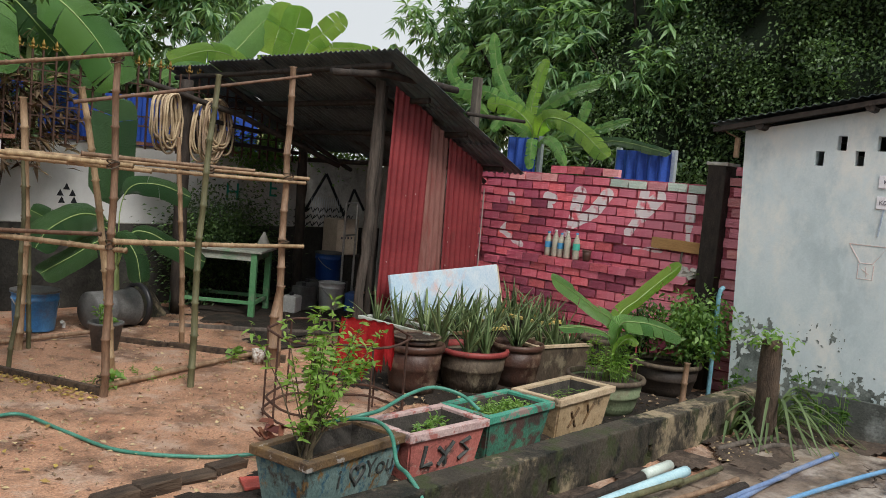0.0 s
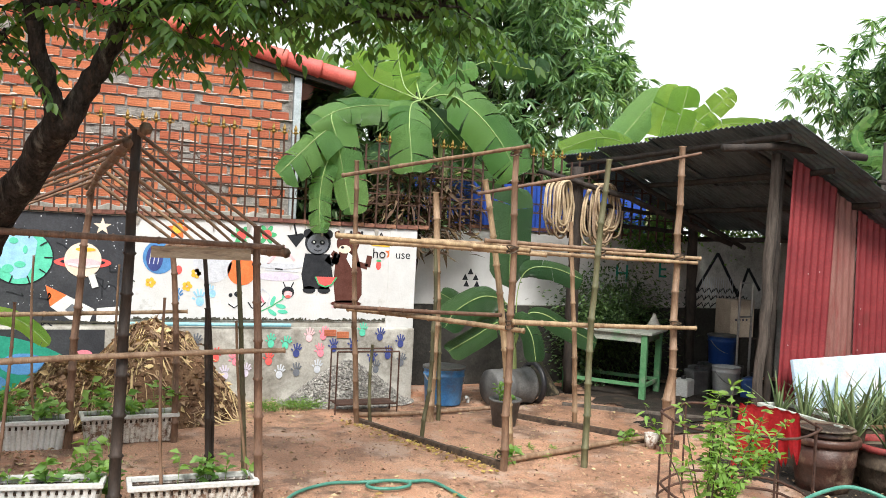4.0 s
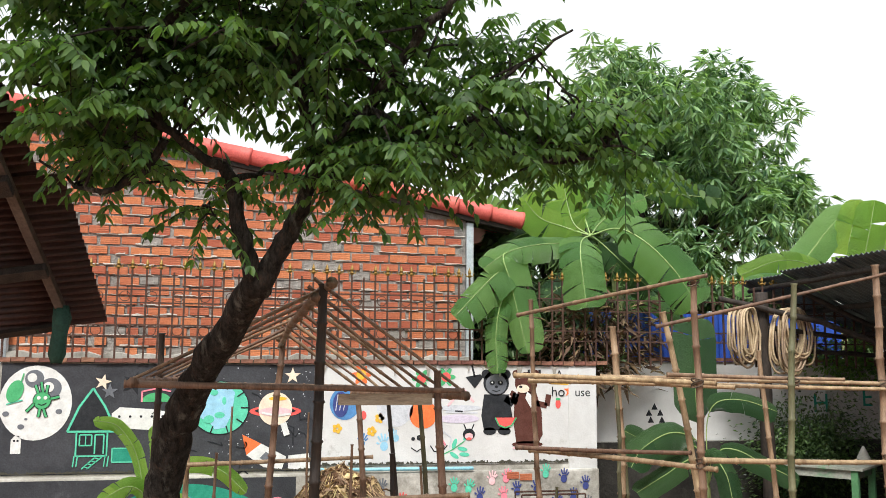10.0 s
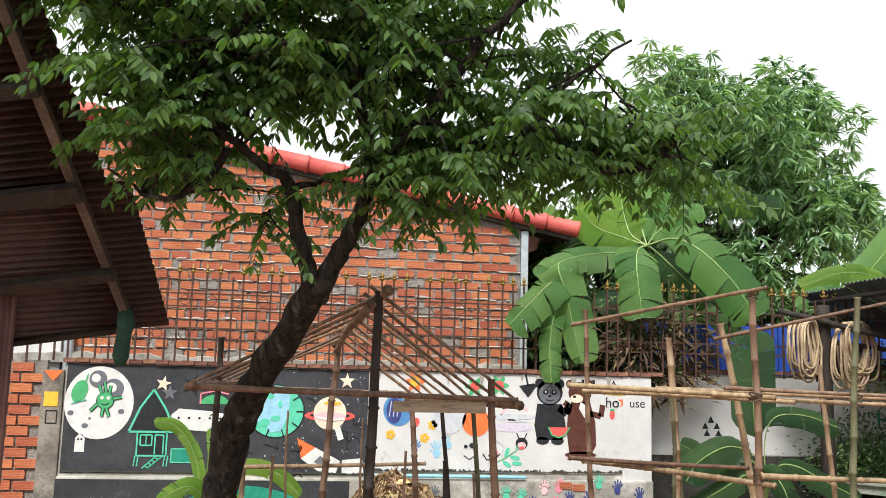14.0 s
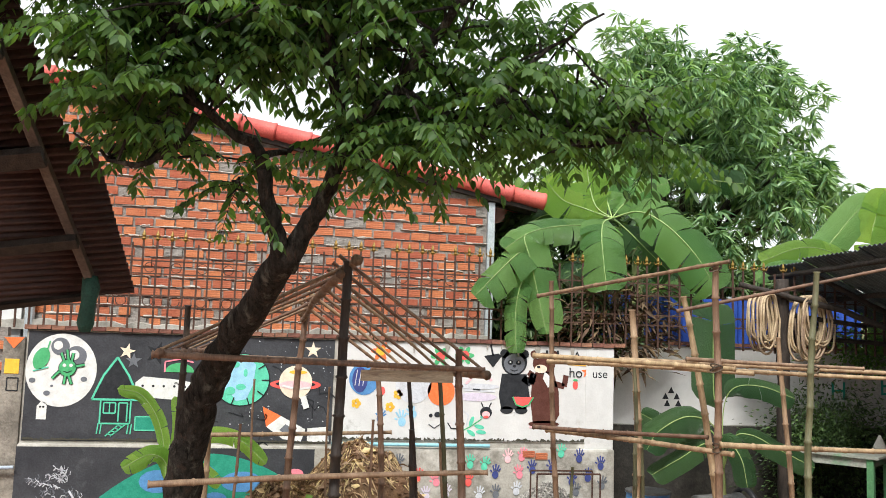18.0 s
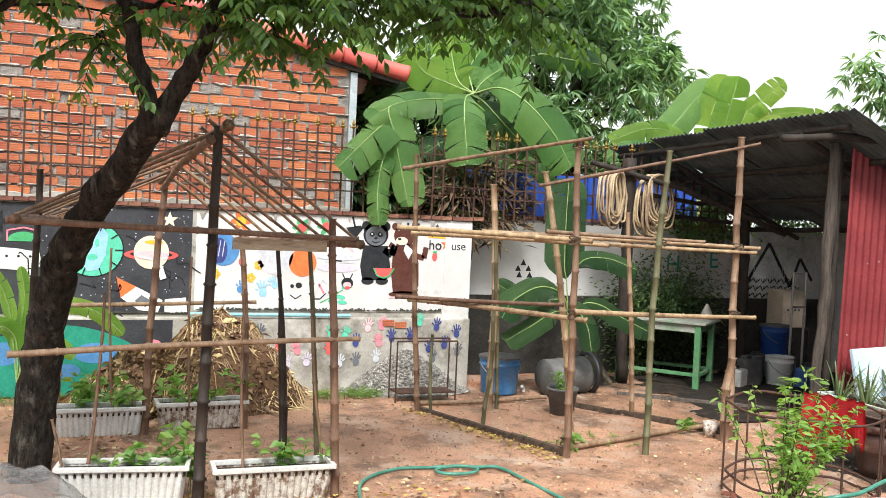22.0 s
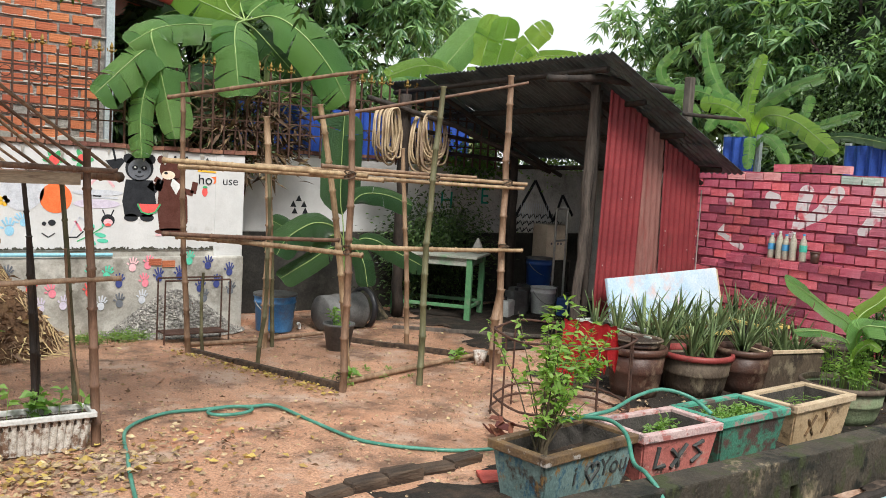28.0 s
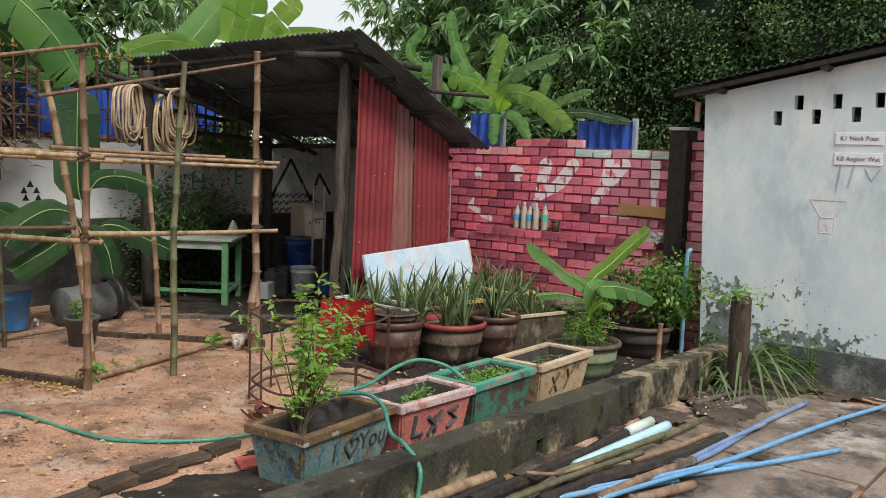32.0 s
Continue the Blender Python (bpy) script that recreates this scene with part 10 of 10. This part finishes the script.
# ---- litter and grit on the earth ----
def flat_leaves(count, place, size, seed):
    r = np.random.default_rng(seed)
    pos, d = [], []
    for _ in range(count):
        p = place(r)
        if p is not None:
            pos.append(p)
            a = r.uniform(0, math.tau)
            d.append((math.cos(a), math.sin(a), r.uniform(-0.05, 0.3)))
    return np.array(pos), np.array(d)


def yard(r):
    x, y = r.uniform(-2.4, 6.0), r.uniform(3.2, 9.0)
    if noise.noise((x * 0.8, y * 0.8, 6.0)) < r.uniform(-0.5, 0.35):
        return None
    return np.array([x, y, ground_height(x, y) + 0.008])


def by_planters(r):
    x, y = r.normal(0.3, 0.75), r.normal(5.25, 0.32)
    return np.array([x, y, ground_height(x, y) + 0.012 + abs(r.normal()) * 0.01])


def under_tree(r):
    x, y = r.uniform(-2.5, 0.4), r.uniform(6.4, 9.05)
    if noise.noise((x * 1.2, y * 1.2, 26.0)) < r.uniform(-0.6, 0.4):
        return None
    return np.array([x, y, ground_height(x, y) + 0.01])


def by_bed(r):
    u = r.uniform(0, 1)
    x, y = 2.42 + 0.63 * u + r.normal(-0.08, 0.07), 8.06 - 1.82 * u + r.normal(0, 0.06)
    return np.array([x, y, 0.012])


def by_kerb(r):
    x, y = r.uniform(2.2, 6.0), r.normal(3.28, 0.14)
    return None if y < 3.16 else np.array([x, y, 0.012])


def by_stump(r):
    x, y = r.uniform(5.8, 7.5), r.normal(2.75, 0.14)
    return None if y > 2.93 else np.array([x, y, 0.022])


def by_pots(r):
    x, y = r.uniform(4.9, 7.7), r.uniform(3.2, 5.6)
    return np.array([x, y, ground_height(x, y) + 0.034])


for nm, cnt, fn, sz, mt, lb, sd in (("fallen_leaves", 3600, yard, 0.044, "litter", "pale dry leaves scattered over the earth", 111), ("fallen_leaves", 420, by_planters, 0.065, "litter_yellow", "yellow fallen leaves before the white planters", 112), ("fallen_leaves", 1500, under_tree, 0.055, "litter", "dry brown leaves under the tree", 118),
                                    ("fallen_leaves", 900, by_planters, 0.06, "litter", "brown fallen leaves before the white planters", 113), ("fallen_leaves", 260, by_bed, 0.05, "litter_yellow", "dry leaves along the bed edging", 114), ("fallen_leaves", 150, by_stump, 0.04, "litter", "dead leaves and twigs round the stump", 116), ("fallen_leaves", 500, by_pots, 0.045, "litter", "dead leaves between the pots", 117), ("fallen_leaves", 500, by_kerb, 0.05, "litter", "dead leaves behind the kerb", 115)):
    ps, ds = flat_leaves(cnt, fn, sz, sd)
    ob = leaf_cloud(nm, ps, ds, sz, sz * 0.5, M[mt], None, np.random.default_rng(sd), 0.12)
    tagged(ob, lb, "leaves", kind="stuff")


def grit(r):
    x, y = r.uniform(-2.6, 7.8), r.uniform(3.15, 9.6)
    if noise.noise((x * 0.7, y * 0.7, 16.0)) < r.uniform(-0.7, 0.45):
        return None
    return np.array([x, y, ground_height(x, y) + 0.003])


ob = raw("grit", *stones(19000, grit, 0.003, 0.013, 120), M["pebble"])
tagged(ob, "small stones and clods over the red earth", "grit", kind="stuff")

# ---- single bricks, last ----
def brick_mesh(name, l, h, d, grooves, mat, seed):
    """A hollow brick's face: slightly uneven block with shallow grooves."""
    r = random.Random(seed)
    bm = bmesh.new()
    nz = 2 * grooves + 1 if grooves else 1
    front = []
    for j in range(nz + 1):
        z = h * j / nz
        dep = 0.0 if not grooves else (0.0 if (j // 1) % 2 == 0 else 0.0012)
        front.append([bm.verts.new((x + r.uniform(-0.002, 0.002), dep + r.uniform(-0.001, 0.001), z)) for x in (0, l)])
    for a, b in zip(front, front[1:]):
        bm.faces.new((a[0], a[1], b[1], b[0]))
    back = [bm.verts.new(c) for c in ((0, d, 0), (l, d, 0), (l, d, h), (0, d, h))]
    bm.faces.new((front[0][0], back[0], back[1], front[0][1]))
    bm.faces.new((front[-1][0], front[-1][1], back[2], back[3]))
    bm.faces.new([back[0]] + [f[0] for f in front] + [back[3]])
    bm.faces.new([f[1] for f in front][::-1] + [back[1], back[2]][::1])
    bmesh.ops.recalc_face_normals(bm, faces=bm.faces)
    me = bpy.data.meshes.new(name)
    bm.to_mesh(me)
    bm.free()
    me.materials.append(mat)
    return me


def lay(parent, meshes, spots, turn, limit=300):
    """Bricks at (place, mesh key, length scale): the first ones as parts, the rest joined by mesh key."""
    rest = {}
    for i, (p, key, sx) in enumerate(spots):
        m = Matrix.Translation(p) @ Matrix.Rotation(turn, 4, "Z") @ Matrix.Rotation(random.uniform(-0.018, 0.018), 4, "Y") @ Matrix.Diagonal((sx, 1, random.uniform(0.93, 1.03), 1))
        if i < limit:
            ob = new("brick", meshes[key])
            ob.parent = parent
            ob.matrix_local = m
        else:
            rest.setdefault(key, []).append(m)
    for key, ms in rest.items():
        me = meshes[key]
        v = [m @ q.co for m in ms for q in me.vertices]
        n = len(me.vertices)
        fs = [tuple(k + i * n for k in p.vertices) for i in range(len(ms)) for p in me.polygons]
        ob = raw("brickwork", v, fs, island_mats.get(key) or me.materials[0], parent)
        ob["kind"] = "stuff"


island_mats = {"o": surf("orange_brick_rows", (0.37, 0.10, 0.047), (0.48, 0.16, 0.078), 9, 0.85, 0.4, 70, vary=0.22, island=True, spots=[(0.27, 0.15, 0.11)], spot_scale=3, spot_lo=0.6, spot_hi=0.75)}
rb = random.Random(77)
house_b = {"o": brick_mesh("brick", 0.2, 0.083, 0.05, 3, M["brick"], 1), "p": brick_mesh("brick", 0.2, 0.083, 0.05, 0, M["brick"], 2), "g": brick_mesh("brick", 0.2, 0.086, 0.05, 0, M["mortar"], 3)}
spots = []
row, z = 0, 1.92
while z < 5.2:
    x = 2.12 - (0.1 if row % 2 else 0.0) - 0.2
    while x > -4.6:
        if z + 0.09 < verge(x + 0.1) - 0.1 and not (-3.75 < x < -2.85 and z < 2.8):
            key = "g" if rb.random() < 0.05 else ("p" if rb.random() < 0.15 else "o")
            spots.append(((x + rb.uniform(-0.008, 0.008), 10.195 + rb.uniform(-0.008, 0.006), z + rb.uniform(-0.006, 0.006)), key, rb.uniform(0.94, 1.03) if rb.random() > 0.08 else 0.6))
        x -= 0.221
    row += 1
    z += 0.1105
island_mats["p"] = island_mats["o"]
spots.sort(key=lambda s: -s[0][0])
lay(h_wall, house_b, spots, 0.0)
# pale mortar squeezed from the joints
vs_, fs_ = [], []
for k in range(1500):
    row = rb.randrange(0, 30)
    z = 1.92 + 0.1105 * row - 0.012 + rb.uniform(-0.006, 0.008)
    x = rb.uniform(-4.5, 2.0)
    if z > verge(x + 0.2) - 0.2 or (-3.85 < x < -2.8 and z < 2.85):
        continue
    l_, h_, d_ = rb.uniform(0.04, 0.22), rb.uniform(0.008, 0.024), rb.uniform(0.004, 0.016)
    b = len(vs_)
    for q in range(4):
        xx_ = x + l_ * q / 3
        hh_ = h_ * rb.uniform(0.4, 1.2)
        zz_ = z + rb.uniform(-0.004, 0.004)
        vs_ += [(xx_, 10.2, zz_ - hh_ * 0.3), (xx_, 10.192 - d_ * rb.uniform(0.3, 1.0), zz_ + hh_ * 0.3), (xx_, 10.2, zz_ + hh_)]
    for q in range(3):
        c = b + 3 * q
        fs_ += [(c, c + 3, c + 4, c + 1), (c + 1, c + 4, c + 5, c + 2)]
M["mortar_pale"] = surf("pale_squeezed_mortar", (0.32, 0.30, 0.27), (0.54, 0.51, 0.46), 9, 0.95, 0.6, 60)
raw("squeezed_mortar", vs_, fs_, M["mortar_pale"], h_wall)["kind"] = "stuff"
# rough ledge of mortar under the house bricks
bm = bmesh.new()
rows = []
for i in range(61):
    x = -4.4 + i * 0.11
    zt, yf = 1.93 + rb.uniform(-0.02, 0.03), 10.12 + rb.uniform(-0.015, 0.015)
    rows.append([bm.verts.new(p) for p in ((x, yf, 1.84), (x, yf, zt), (x, 10.21, zt + 0.01), (x, 10.21, 1.84))])
for p, q in zip(rows, rows[1:]):
    for k in range(4):
        bm.faces.new((p[k], p[(k + 1) % 4], q[(k + 1) % 4], q[k]))
part("mortar_ledge", bm, M["plaster"], house)

# bare brick wall beyond the pillar
spots = []
row, z = 0, 0.0
while z < 1.8:
    x = -2.82 - (0.1 if row % 2 else 0.0) - 0.2
    while x > -4.8:
        spots.append(((x, 9.272 + rb.uniform(-0.006, 0.006), z), "o", rb.uniform(0.95, 1.02)))
        x -= 0.221
    row += 1
    z += 0.103
lay(wall_w, house_b, spots, 0.0, 120)

# capping course of the mural wall
cap_me = brick_mesh("cap_brick", 0.118, 0.042, 0.24, 0, surf("soot_dark_cap_brick", (0.12, 0.055, 0.04), (0.30, 0.13, 0.09), 9, 0.9, 0.5, vary=0.35, spots=[(0.06, 0.05, 0.04)], spot_scale=4), 4)
spots = [((-2.62 + k * 0.125, 9.165 + rb.uniform(-0.006, 0.006), 1.85 + rb.uniform(-0.003, 0.005)), "c", rb.uniform(0.93, 1.02)) for k in range(49)]
lay(wall_n, {"c": cap_me}, spots, 0.0)
spots = [((3.38 + k * 0.125, 9.82, 1.905), "c", rb.uniform(0.93, 1.02)) for k in range(38)]
lay(wall_b, {"c": cap_me}, spots, 0.0)
part("cap_mortar", boxed((-2.62, 9.19, 1.845), (3.4, 9.4, 1.885)), M["mossy"], wall_n)

# exposed bricks where the plaster has fallen
for k in range(2):
    ob = new("brick", house_b["o"])
    ob.parent = wall_n
    ob.matrix_local = Matrix.Translation((2.36 + 0.14 * k, 9.128, 0.68 - 0.02 * k)) @ Matrix.Diagonal((0.65, 1, 0.8, 1))

# painted bricks of the east wall
RB = {k: brick_mesh("brick", 0.212, 0.082, 0.06, 3 if k in "rp" else 2, M[m], i + 10) for i, (k, m) in enumerate((("r", "red_brick"), ("p", "pink_brick"), ("w", "white_brick"), ("g", "green_brick"), ("d", "dark_brick")))}


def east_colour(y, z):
    """Darker red bricks below the ledge and beside the shed, some mint and pink ones along the top."""
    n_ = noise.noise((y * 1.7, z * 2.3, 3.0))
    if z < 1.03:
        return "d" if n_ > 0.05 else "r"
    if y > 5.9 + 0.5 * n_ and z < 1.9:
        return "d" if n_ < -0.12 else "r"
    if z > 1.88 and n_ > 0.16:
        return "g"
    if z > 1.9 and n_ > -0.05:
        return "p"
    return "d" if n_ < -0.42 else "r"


spots = []
row, z = 0, 0.02
while z < 2.1:
    upper = z > 1.0
    y = 6.75 if not upper else 7.0
    y -= 0.11 if row % 2 else 0.0
    while y > 3.98 + 0.2:
        top = 2.13 if 5.0 < y < 6.1 else 2.02
        if z + 0.08 < top:
            x = 7.965 if upper else 7.868
            spots.append(((x + rb.uniform(-0.007, 0.006), y, z + rb.uniform(-0.005, 0.005)), east_colour(y - 0.1, z + 0.04), rb.uniform(0.9, 1.02)))
        y -= 0.224
    row += 1
    z += 0.0985
spots.sort(key=lambda s: -s[0][2])
for k in "rpwgd":
    island_mats[k] = RB[k].materials[0]
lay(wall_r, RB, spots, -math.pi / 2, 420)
# narrow strip of the wall between pillar and outbuilding
spots = []
z, row = 0.02, 0
while z < 2.1:
    spots.append(((7.965, 3.785 - (0.05 if row % 2 else 0), z), "r" if rb.random() < 0.7 else "p", 0.95))
    z += 0.0985
    row += 1
lay(wall_r, RB, spots, -math.pi / 2, 60)
spots = [((7.85, 6.3 - 0.224 * k, 0.985), "d" if k % 3 else "r", 1.0) for k in range(10)]
lay(wall_r, RB, spots, -math.pi / 2, 60)
